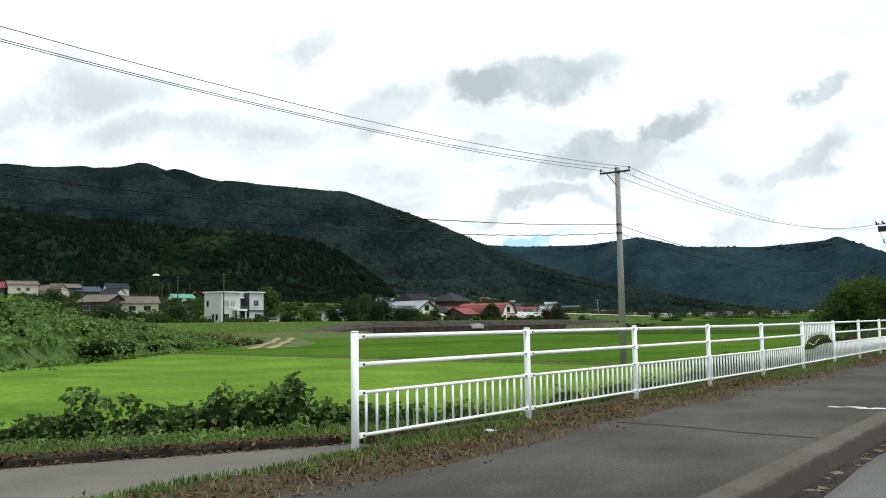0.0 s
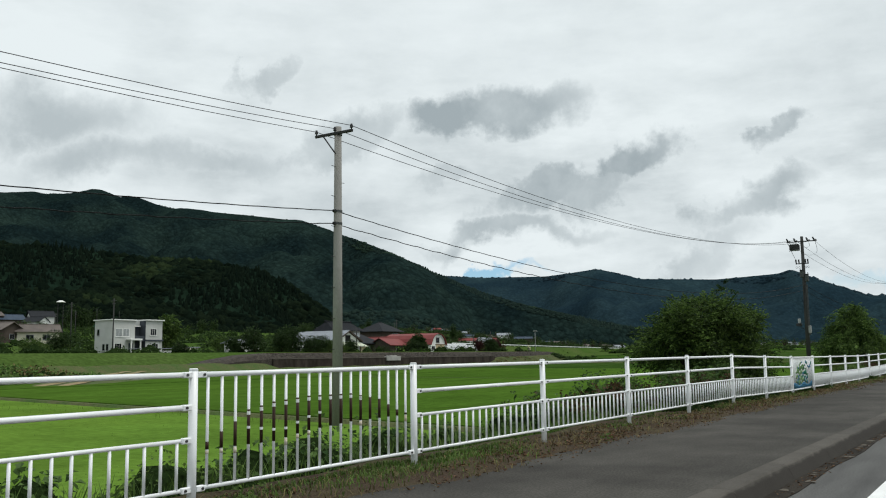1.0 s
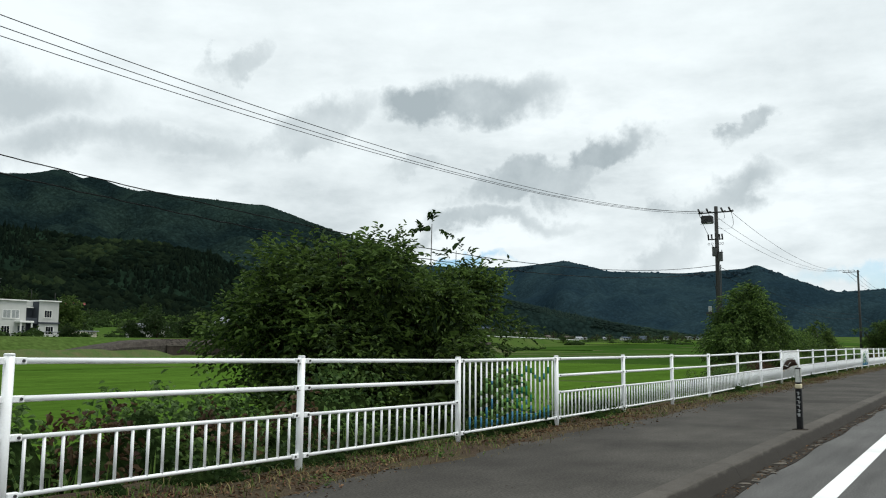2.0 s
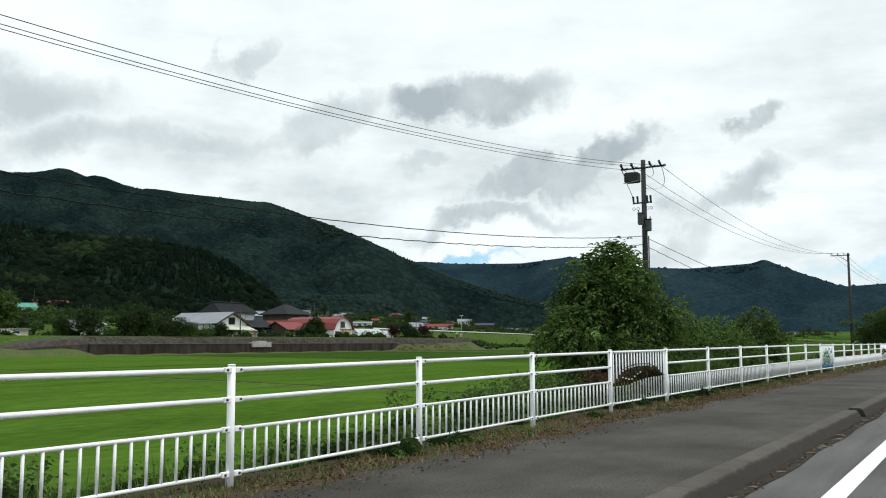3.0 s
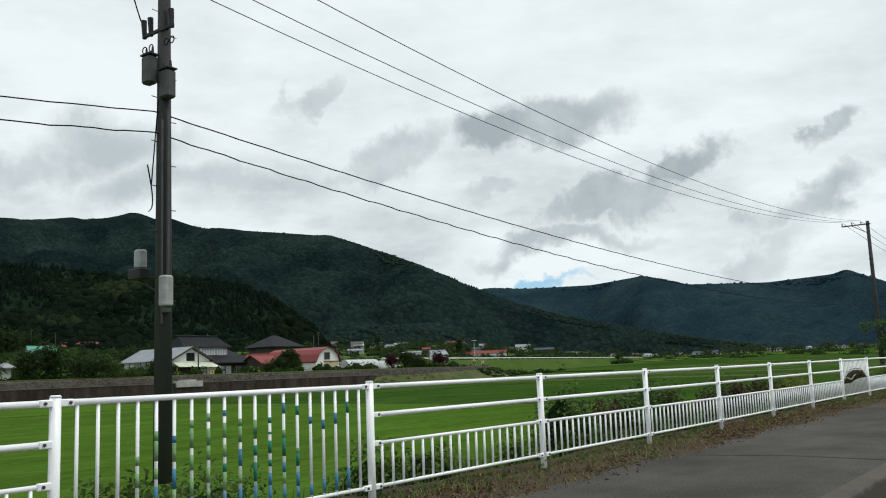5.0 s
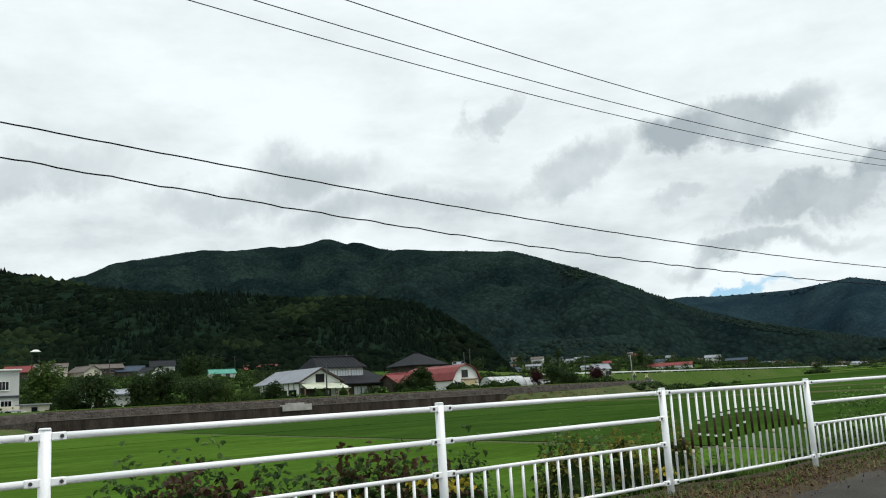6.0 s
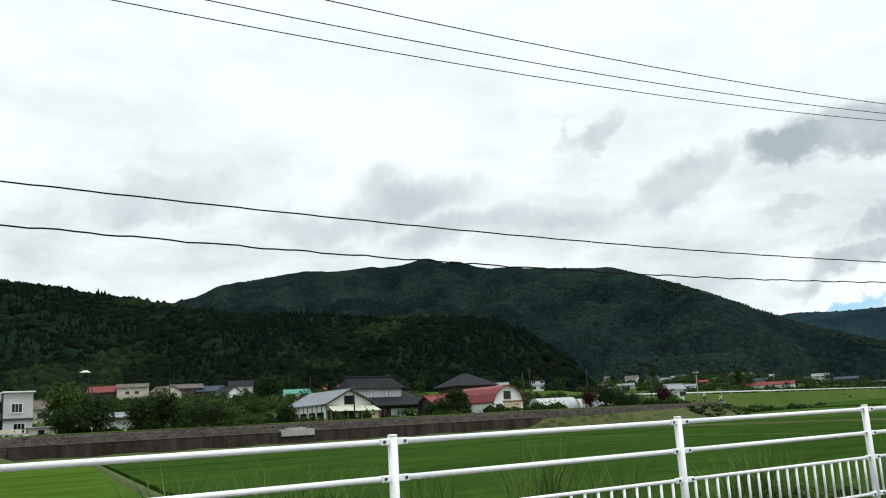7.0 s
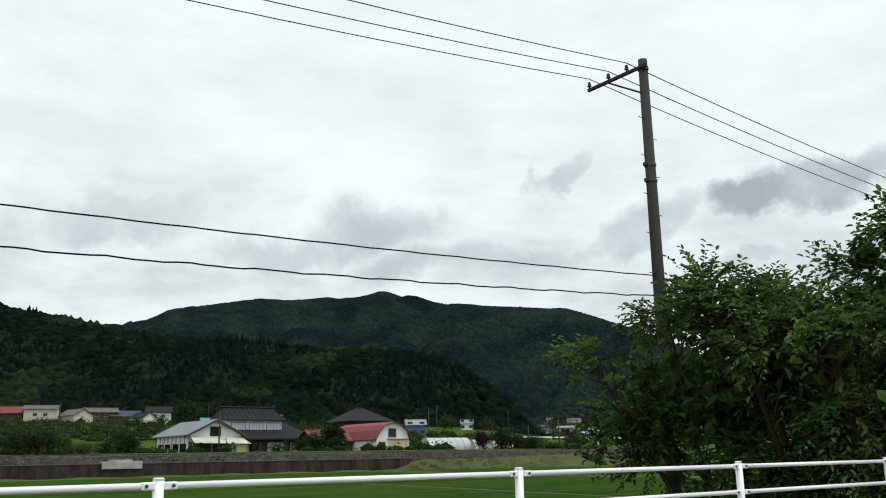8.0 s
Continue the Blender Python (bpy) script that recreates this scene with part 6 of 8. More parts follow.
CLUMPS_NEAR = [(-1.3, 23.0, 0.5, 0.38), (-1.5, 24.0, 0.55, 0.42), (-1.4, 25.0, 0.5, 0.48), (-1.6, 26.2, 0.6, 0.58), (-1.5, 27.4, 0.65, 0.66), (-1.7, 28.6, 0.65, 0.70), (-1.2, 29.6, 0.6, 0.55), (-1.5, 30.9, 0.7, 0.62), (-1.4, 32.4, 0.7, 0.70), (-1.7, 33.6, 0.7, 0.72), (-1.5, 35.2, 0.7, 0.75), (-2.0, 36.4, 0.7, 0.8), (-1.4, 54.6, 0.6, 0.45), (-1.6, 55.9, 0.55, 0.5), (-1.5, 57.0, 0.5, 0.42)]
CLUMPS_FAR = [(-1.6, 58.3, 0.55, 0.55), (-1.3, 86.9, 0.5, 0.78), (-1.3, 87.2, 0.6, 0.55), (-1.5, 87.6, 0.5, 0.6), (-1.4, 88.9, 0.55, 0.62), (-1.4, 89.5, 0.7, 0.62), (-1.6, 90.0, 0.65, 0.72), (-1.6, 90.6, 0.75, 0.68), (-1.5, 91.2, 0.6, 0.66), (-1.6, 94.1, 0.55, 0.70), (-1.7, 94.7, 0.55, 0.66), (-1.6, 95.4, 0.5, 0.46), (-1.5, 96.1, 0.55, 0.60), (-1.4, 96.7, 0.5, 0.58), (-1.5, 97.5, 0.5, 0.5), (-1.6, 99.3, 0.55, 0.55)]
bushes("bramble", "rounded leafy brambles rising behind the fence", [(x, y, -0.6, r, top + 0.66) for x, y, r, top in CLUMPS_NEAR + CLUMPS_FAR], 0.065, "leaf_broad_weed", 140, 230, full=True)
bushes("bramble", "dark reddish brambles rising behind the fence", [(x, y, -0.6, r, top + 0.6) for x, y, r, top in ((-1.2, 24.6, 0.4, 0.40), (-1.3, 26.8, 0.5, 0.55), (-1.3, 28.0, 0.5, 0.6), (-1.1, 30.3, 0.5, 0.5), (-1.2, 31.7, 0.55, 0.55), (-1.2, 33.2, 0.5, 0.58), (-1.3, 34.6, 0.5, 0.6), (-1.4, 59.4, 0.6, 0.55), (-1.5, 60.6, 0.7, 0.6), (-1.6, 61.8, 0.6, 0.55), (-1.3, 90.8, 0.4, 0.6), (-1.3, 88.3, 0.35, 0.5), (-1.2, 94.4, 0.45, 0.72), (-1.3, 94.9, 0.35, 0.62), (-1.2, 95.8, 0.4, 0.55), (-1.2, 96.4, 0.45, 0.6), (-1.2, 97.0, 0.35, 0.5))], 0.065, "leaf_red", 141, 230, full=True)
rw2 = np.random.default_rng(146)
ms = []
for _ in range(70):
    x, y = rw2.uniform(-2.8, -0.85), rw2.uniform(12.5, 24)
    ms.append((x, y, float(verge_h(x, y)) - 0.05, rw2.uniform(0.3, 0.6), rw2.uniform(0.35, 0.8) + 0.25 * (x < -1.6)))
bushes("bank_weeds", "dark leafy weeds crowding the bank behind the fence", ms, 0.07, "leaf_broad_weed", 147, 140)
ms = []
for _ in range(150):
    y = rw2.choice((rw2.uniform(27, 42), rw2.uniform(50, 82), rw2.uniform(60, 72)))
    ms.append((rw2.uniform(-0.55, 0.02), y, -0.06, rw2.uniform(0.16, 0.34), rw2.uniform(0.12, 0.30)))
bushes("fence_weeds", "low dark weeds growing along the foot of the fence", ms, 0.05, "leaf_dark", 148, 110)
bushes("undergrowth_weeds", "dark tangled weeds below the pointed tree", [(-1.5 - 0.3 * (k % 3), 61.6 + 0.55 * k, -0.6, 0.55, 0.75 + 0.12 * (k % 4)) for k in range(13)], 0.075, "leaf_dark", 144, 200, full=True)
bushes("tall_weed", "slender pale-leaved tall weeds rising above the fence rail", [(-1.5 + 0.1 * (z > 0.3), y, z, 0.20 - 0.08 * z, 0.24) for y in (105.7, 106.1, 106.6, 107.2, 107.6) for z in (-0.3, 0.0, 0.32, 0.62)], 0.06, "leaf_vine", 142, 170, core=False)

# grass on the bank and dead stalks on the verge
rb = np.random.default_rng(77)
n = 42000
x, y = rb.uniform(-3.2, -0.3, n), np.where(rb.random(n) < 0.35, rb.uniform(-12, 30, n), rb.uniform(-12, 150, n))
keep = ~((y < 0.5) & (x > -0.75 + (y - 0.65) * 0.69 - 0.3))
x, y = x[keep], y[keep]
blades("bank_grass", "rough green grass on the bank behind the fence", x, y, verge_h(x, y) - 0.02, 0.38, 0.009, "grass_blade", 78)
n = 9000
tuft = rb.integers(0, 40, n)
tx, ty = rb.uniform(-2.4, -0.8, 40), np.where(np.arange(40) < 26, rb.uniform(109, 128, 40), rb.uniform(63, 70, 40))
x, y = tx[tuft] + rb.normal(0, 0.13, n), ty[tuft] + rb.normal(0, 0.16, n)
blades("tall_grass", "tall arching reed-like grass behind the fence", x, y, verge_h(x, y), 1.1, 0.010, "grass_blade", 79, 0.55)
n = 26000
x = rb.normal(0.3, 0.36, n).clip(-0.1, 1.0)
y = rb.uniform(-8, 150, n)
blades("dead_grass", "short dead straw and withered stalks under the fence", x, y, verge_z(x, y) - 0.01, 0.085, 0.005, "straw", 80, 1.9)
n = 46000
x = rb.normal(0.06, 0.30, n).clip(-0.1, 0.95)
y = np.concatenate([rb.uniform(-9, 24, n // 2), rb.uniform(24, 150, n - n // 2)])
keep = np.sin(y * 1.1) + np.sin(y * 0.37 + 2) + rb.normal(0, 0.6, n) - np.clip((y - 1) / 3, 0, 1) * 0.35 - np.clip((5 - y) / 4, 0, 1) * np.clip(x / 0.35, 0, 1) * 1.1 > -0.1
x, y = x[keep], y[keep]
blades("verge_grass", "short green grass tufts under the fence", x, y, verge_z(x, y) - 0.01, 0.085, 0.005, "grass_blade", 81, 0.9)
n = 70000
x = rb.normal(0.3, 0.33, n).clip(-0.2, 1.15)
y = rb.uniform(-8, 130, n)
drift = np.sin(y * 1.7 + 3 * x) + np.sin(y * 0.63 + 1) + 0.8 * np.sin(y * 4.1 - 5 * x) + 1.2 * np.sin(x * 4 + y * 0.2)
keep = drift + rb.normal(0, 0.8, n) > 0.1
x, y = x[keep], y[keep]
n = len(x)
p = np.stack([x, y, np.where(x > 0.8, 0.012, verge_z(x, y) + 0.008)], -1)
a = rb.normal(0, 1, (n, 3)) * (1, 1, 0.25)
u = np.tile([0, 0, 1.0], (n, 1)) + rb.normal(0, 0.25, (n, 3))
s = rb.uniform(0.02, 0.06, n)
tagged(leaf_mesh("dead_leaves", p, a, u, s, s * 0.55, "dead_leaf"), "brown dead leaves strewn over the verge", "leaves", kind="stuff")
ms = []
for _ in range(150):
    y = rb.uniform(-7, 120)
    x = 0.1 + 0.35 * rb.normal()
    if -0.1 < x < 0.85:
        ms.append((x, y, float(verge_z(np.array(x), np.array(y))) - 0.01, rb.uniform(0.07, 0.2), rb.uniform(0.03, 0.09)))
bushes("creeping_weeds", "low creeping weeds under the fence", ms, 0.04, "leaf_weed", 150, 60, core=False)
n = 2600
y = rb.uniform(-8, 110, n)
x = np.interp(y, [0, 35, 58, 69, 110], [3.36, 3.42, 3.49, 3.55, 3.57]) + rb.uniform(0.1, 0.26, n)
p = np.stack([x, y, np.full(n, -0.135)], -1)
a = rb.normal(0, 1, (n, 3)) * (1, 1, 0.25)
u = np.tile([0, 0, 1.0], (n, 1))
s = rb.uniform(0.02, 0.05, n)
tagged(leaf_mesh("gutter_litter", p, a, u, s, s * 0.6, "dead_leaf"), "small leaves and grit lying in the gutter", "leaves", kind="stuff")

# rice close to the road
n = 40000
x = -4.6 - 40 * rb.random(n) ** 1.5
y = rb.uniform(30, 190, n)
k = (y + 0.19 * x)
ok = np.min(np.abs(k[:, None] - np.array(LINES)[None]), axis=1) > 0.7
x, y = x[ok], y[ok]
young = y + 0.19 * x < 112
blades("rice_plants", "upright young rice leaves standing in the plots", x[young], y[young], np.full(young.sum(), -0.86), 0.21, 0.007, "young_blade", 82, 0.5)
blades("rice_plants", "upright deep green rice leaves standing in the plots", x[~young], y[~young], np.full((~young).sum(), -0.86), 0.22, 0.007, "paddy_blade", 84, 0.5)
n = 30000
x = -5.2 - 40 * rb.random(n) ** 1.5
y = rb.uniform(-30, 36, n)
blades("meadow_grass", "soft bright meadow grass", x, y, np.full(n, -0.84), 0.10, 0.009, "rice_blade", 83, 0.9)

# overgrown mound in the meadow
mu = np.linspace(0, 1, 44)
mw = np.linspace(-1, 1, 21)
mound_v = []
for u_ in mu:
    cx, cy = -44 - 42 * u_, 6 + 58 * u_
    tall = 4.6 * (1 - u_ ** 3) * (0.75 + 0.25 * math.cos(u_ * 4)) + 0.3
    for w_ in mw:
        ox, oy = 0.81 * w_ * 11, 0.59 * w_ * 11
        z = tall * max(0.0, 1 - w_ * w_) ** 0.8 - 1.05 + 0.25 * math.sin(u_ * 21 + w_ * 5) * (1 - w_ * w_)
        mound_v.append((cx + ox, cy + oy, z))
mf = []
for a_ in range(43):
    for b_ in range(20):
        i = a_ * 21 + b_
        mf.append((i, i + 1, i + 22, i + 21))
mound = tagged(link_mesh("mound", mound_v, mf, "bank", smooth=True), "earth mound overgrown with vines and weeds", kind="structure")
MV = np.array(mound_v)
pick = rb.integers(0, len(MV), 40000)  # spots on the mound
p = MV[pick] + rb.normal(0, 0.45, (40000, 3)) * (1, 1, 0.25) + (0, 0, 0.15)
p[:, 2] += 0.35 * np.abs(np.sin(p[:, 0] * 0.9) * np.sin(p[:, 1] * 0.8))
a = rb.normal(0, 1, p.shape) * (1, 1, 0.5)
u = np.tile([0.3, 0, 1.0], (40000, 1)) + rb.normal(0, 0.5, p.shape)
s = rb.uniform(0.2, 0.45, 40000)
tagged(leaf_mesh("mound_weeds", p, a, u, s, s * 0.8, "leaf_vine"), "leafy vines covering the mound", "weeds", kind="stuff")
cl = []
for k in range(330):
    x, y, z = MV[rb.integers(0, len(MV))]
    cl.append((x + rb.normal(0, 0.6), y + rb.normal(0, 0.6), z - 0.15, rb.uniform(0.7, 1.9), rb.uniform(0.35, 1.0)))
bushes("mound_clumps", "dark leafy clumps growing on the mound", cl[:70], 0.26, "scrub", 151, 110)
bushes("mound_clumps", "pale green leafy clumps growing on the mound", cl[70:], 0.26, "scrub_bright", 152, 110)
DRY = [(-66 - 8 * rb.random(), 51.5 + 7.5 * rb.random(), -0.75, float(rb.uniform(0.8, 1.6)), float(rb.uniform(0.7, 1.45))) for _ in range(46)]
bushes("dry_grass", "dry brown and yellow grass at the end of the mound", DRY[:26], 0.24, "straw", 153, 90)
bushes("dry_grass", "yellowish green grass at the end of the mound", DRY[26:], 0.24, "leaf_olive", 154, 90)
# dirt track round the end of the mound
for side_off in (-0.85, 0.85):
    tv, tf = [], []
    for k in range(22):
        t = k / 21
        cx, cy = -56 - 46 * t, 50 + 40 * t + 5 * math.sin(t * 3.1)
        w = 0.42 + 0.14 * math.sin(k * 1.9)
        ox, oy = side_off * 0.65, side_off * 0.76
        zz = -0.70 + 0.55 * math.sin(t * 3.14)
        tv += [(cx + ox - 0.65 * w, cy + oy - 0.76 * w, zz), (cx + ox + 0.65 * w, cy + oy + 0.76 * w, zz), ]
        if k:
            tf.append((2 * k - 2, 2 * k - 1, 2 * k + 1, 2 * k))
    tagged(link_mesh("dirt_track", tv, tf, "dirt_track"), "pale wheel rut curving round the mound", kind="structure")
kv, kf = [], []
for k in range(22):
    t = k / 21
    cx, cy = -56 - 46 * t, 50 + 40 * t + 5 * math.sin(t * 3.1)
    for w in (-4.5, -2.0, 0, 2.0, 4.5):
        kv.append((cx + 0.65 * w, cy + 0.76 * w, -0.72 + 0.55 * math.sin(t * 3.14) - (0.55 * math.sin(t * 3.14) + 0.12) * (abs(w) / 4.5) ** 2))
    if k:
        for j in range(4):
            i = (k - 1) * 5 + j
            kf.append((i, i + 1, i + 6, i + 5))
tagged(link_mesh("track_bank", kv, kf, "dike", smooth=True), "low grassy bank that carries the dirt track", kind="structure")


# trees of the village: bearing of size, one by one
def village_tree(x, y, tall, wide, material="leaf_village", label="dark leafy garden tree beside the railway", seed=1, n=300, name="garden_tree"):
    g = float(ground_z(x, y))
    rv = random.Random(seed)
    blobs = []
    for k in range(5):
        a = rv.uniform(0, 6.28)
        r = rv.uniform(0.1, 0.45) * wide
        blobs.append((r * math.cos(a), r * math.sin(a), tall * rv.uniform(0.35, 0.72), wide * rv.uniform(0.45, 0.7), wide * rv.uniform(0.45, 0.7), tall * rv.uniform(0.22, 0.32)))
    blobs.append((0, 0, tall * 0.3, wide * 0.8, wide * 0.8, tall * 0.28))
    return leafy_tree(name, label, (x, y, g), blobs, [(0, 0, -0.2)], n * 2, 5, tall * 0.085, tall * 0.05, material, seed, group="village trees", leaf_w=0.7, dense=1.25, twigs=3)


DARK, LIGHT = "dark leafy garden tree behind the railway", "light green garden tree behind the railway"
RAIL_TREES = [(-152, 138.6, 8.2, 3.2, 1), (-125, 133.4, 3.6, 1.6, 0), (-123, 137.5, 5.2, 2.9, 0), (-121, 142.6, 4.2, 1.8, 0), (-122, 146.4, 5.0, 2.7, 0), (-120, 150.2, 3.3, 2.4, 0), (-120, 152.7, 3.3, 2.6, 0), (-119, 155.2, 2.5, 1.8, 1), (-119, 158.0, 1.6, 2.2, 1), (-121, 161.6, 1.8, 1.5, 0), (-121, 164.8, 3.0, 1.6, 0), (-385, 276, 11, 6.0, 0), (-396, 290, 10, 5.5, 0), (-127, 195.0, 2.4, 1.5, 0), (-127, 197.6, 2.8, 1.6, 0)]
GARDEN_TREES = [(-126, 200.2, 2.2, 1.3, 0), (-134, 194.1, 1.5, 2.2, 0), (-130, 240.5, 4.6, 2.4, 0), (-132, 246, 3.4, 2.0, 0), (-136, 254, 3.0, 2.0, 0), (-142, 262, 2.8, 2.2, 1), (-150, 112, 4.2, 3.0, 0), (-148, 106, 3.6, 3.0, 1), (-160, 103, 4.0, 3.4, 0), (-126, 121.5, 2.2, 1.6, 0), (-158, 208, 5.0, 2.6, 0), (-166, 190, 5.5, 3.0, 0), (-162, 176, 4.2, 2.6, 0), (-165, 150, 5.0, 3.0, 0), (-158, 160, 3.6, 2.6, 1)]
for k, (x, y, tall, wide, pale) in enumerate(RAIL_TREES + GARDEN_TREES):
    village_tree(x, y, tall * 1.13, wide * 1.15, "leaf_far_bright" if pale else "leaf_village", LIGHT if pale else DARK, 200 + k)
village_tree(-131, 237, 3.9, 1.9, "leaf_maroon", "dark red-leaved garden tree near the plastic tunnel", 240)
village_tree(-150, 281, 5.4, 2.4, "leaf_maroon", "round dark red-leaved tree beside the fields", 241)
leafy_tree("clipped_tree", "dome-shaped clipped dark evergreen beside the barn", (-128.5, 201.6, 1.9), [(0, 0, 2.0, 2.1, 2.1, 2.4), (0, 0, 2.9, 1.7, 1.7, 1.9)], [(0, 0, -0.2)], 900, 5, 0.4, 0.32, "leaf_dark", 242, group="village trees", leaf_w=0.7)
rt = random.Random(17)
gs = np.random.default_rng(19)
gm = []
while len(gm) < 1150:
    x, y = -125 - 330 * gs.random() ** 1.5, gs.uniform(95, 320)
    if any(abs(x - hx) < wx and abs(y - hy) < wy for hx, hy, wx, wy in ((-146, 128, 10, 12), (-144, 184, 13, 8), (-151, 197, 10, 12), (-140, 216, 13, 8), (-133, 236, 13, 12), (-212, 140, 12, 14), (-135, 190, 8, 14))):
        continue
    far_ = (-x - 125) / 330
    gm.append((x, y, float(ground_z(x, y)) - 0.3, gs.uniform(1.2, 2.6) * (1 + far_), gs.uniform(0.8, 2.2) * (1 + 1.2 * far_)))
bushes("garden_scrub", "dark shrubs and hedges between the houses", gm[:900], 0.46, "scrub", 120, 52)
bushes("garden_scrub", "light green shrubs and grass between the houses", gm[900:], 0.42, "scrub_bright", 121, 52)
for k in range(46):
    x = rt.uniform(-450, -230) if k % 3 else rt.uniform(-455, -420)
    y = rt.uniform(100, 420) if k < 30 else rt.uniform(330, 620)
    village_tree(x, y, rt.uniform(4.5, 8.5), rt.uniform(2.6, 4.4), "leaf_far", "dark leafy tree among the houses", 300 + k, n=120)
fm = []
for k in range(560):
    az_, r_ = gs.uniform(0.14, 0.80), gs.uniform(430, 1060)
    if k >= 230:
        az_, r_ = gs.uniform(0.46, 0.80), gs.uniform(620, 900)
    x, y = 5 - r_ * math.sin(az_), 60 + r_ * math.cos(az_)
    fm.append((x, y, float(ground_z(x, y)) - 0.5, gs.uniform(3, 8), gs.uniform(1.0, 3.4) * (1.5 if k >= 230 else 1)))
bushes("far_scrub", "dark hedges and copses between the far fields", fm, 1.1, "scrub", 122, 60)
for k in range(110):
    az_ = radians(rt.uniform(8, 44))
    r_ = float(np.interp(math.degrees(az_), [12, 30, 44], [1120, 980, 800])) * rt.uniform(0.66, 1.0)
    village_tree(5 - r_ * math.sin(az_), 60 + r_ * math.cos(az_), rt.uniform(5, 10), rt.uniform(4, 7), "leaf_far", "far dark tree at the foot of the mountain", 360 + k, n=34)


# ---- houses ----
def window_part(parent, axis, face, u, z, w, h, cols=2, sill=True, frame_mat="pale_steel", pane_mat="glass"):
    """A window in a wall. axis 'x': the wall faces along x at x=face and u runs along y; 'y': the reverse. face's sign side is outward."""
    sgn = 1 if face[1] > 0 else -1
    f = face[0]

    def bx(u0, u1, z0, z1, d0, d1):
        a, b = sorted((f + sgn * d0, f + sgn * d1))
        if axis == "x":
            return box_bm((a, u0, z0), (b, u1, z1))
        return box_bm((u0, a, z0), (u1, b, z1))
    win = part("window", bx(u - w / 2 - 0.07, u + w / 2 + 0.07, z - 0.07, z + h + 0.07, 0.005, 0.05), frame_mat, parent)
    for c in range(cols):
        a = u - w / 2 + c * w / cols + 0.03
        b = u - w / 2 + (c + 1) * w / cols - 0.03
        part("pane", bx(a, b, z, z + h, 0.05, 0.062), pane_mat, win, "dark window pane" if pane_mat == "glass" else "pale window pane")
    if sill:
        part("sill", bx(u - w / 2 - 0.12, u + w / 2 + 0.12, z - 0.14, z - 0.07, 0.0, 0.12), frame_mat, win)
    return win


def prism_roof(x0, x1, y0, y1, z, rise, over, thick=0.14, ridge_in=0.0):
    """Two slopes along x, with eaves and thickness. ridge_in > 0 makes the ends hipped."""
    bm = bmesh.new()
    ym = (y0 + y1) / 2
    slope = rise / ((y1 - y0) / 2)
    ze = z - over * slope
    xa, xb, ya, yb = x0 - over, x1 + over, y0 - over, y1 + over
    top = [(xa, ya, ze), (xb, ya, ze), (xb, yb, ze), (xa, yb, ze), (xa + ridge_in, ym, z + rise), (xb - ridge_in, ym, z + rise)]
    low = [(a, b, c - thick) for a, b, c in top]
    vs = [bm.verts.new(p) for p in top + low]
    for f in ((0, 1, 5, 4), (2, 3, 4, 5), (1, 2, 5), (3, 0, 4)):
        if len(f) == 3 and ridge_in == 0:
            continue
        bm.faces.new([vs[i] for i in f])
    for f in ((0, 1, 5, 4), (2, 3, 4, 5), (1, 2, 5), (3, 0, 4)):
        if len(f) == 3 and ridge_in == 0:
            continue
        bm.faces.new([vs[i + 6] for i in reversed(f)])
    edge = ((0, 1), (1, 2), (2, 3), (3, 0)) if ridge_in else ((0, 1), (2, 3), (1, 5), (5, 2), (3, 4), (4, 0))
    for a, b in edge:
        bm.faces.new([vs[b], vs[a], vs[a + 6], vs[b + 6]])
    bmesh.ops.recalc_face_normals(bm, faces=bm.faces)
    return bm


def gable_walls(x0, x1, y0, y1, h, rise):
    bm = bmesh.new()
    ym = (y0 + y1) / 2
    rows = []
    for x in (x0, x1):
        rows.append([bm.verts.new(p) for p in ((x, y0, -0.5), (x, y1, -0.5), (x, y1, h), (x, ym, h + rise), (x, y0, h))])
    a, b = rows
    bm.faces.new(a[::-1])
    bm.faces.new(b)
    for i in range(5):
        j = (i + 1) % 5
        bm.faces.new((a[i], a[j], b[j], b[i]))
    bmesh.ops.recalc_face_normals(bm, faces=bm.faces)
    return bm


def gable_house(label, x, y, rz, lx, ly, h, rise, wall_mat, roof_mat, windows=(), over=0.6, hip=0.0, storey2=None, z=None, name="house", skirt=None):
    """A house whose ridge runs along its own x. windows: (axis, side, u, z, w, h, panes)."""
    g = float(ground_z(x, y)) if z is None else z
    t = thing(name, label, "house", (x, y, g), rz, group="village houses")
    X, Y = lx / 2, ly / 2
    part("wall", gable_walls(-X, X, -Y, Y, h, 0.0 if hip else rise * 0.96), wall_mat, t)
    part("roof", prism_roof(-X, X, -Y, Y, h, rise, over, ridge_in=hip), roof_mat, t)
    rb_ = tube_bm((-X - over + hip, 0, h + rise + 0.02), (X + over - hip, 0, h + rise + 0.02), 0.12, n=8)
    part("ridge_cap", rb_, roof_mat, t)
    if skirt:
        part("lean_to_roof", box_bm((-X - 1.0, -Y - 1.4, skirt), (X + 1.0, -Y + 0.1, skirt + 0.14), 0.03), roof_mat, t)
    for axis, side, u, zz, w, hh, cols in windows:
        window_part(t, axis, ((X if axis == "x" else Y) * side, side), u, zz, w, hh, cols)
    return t


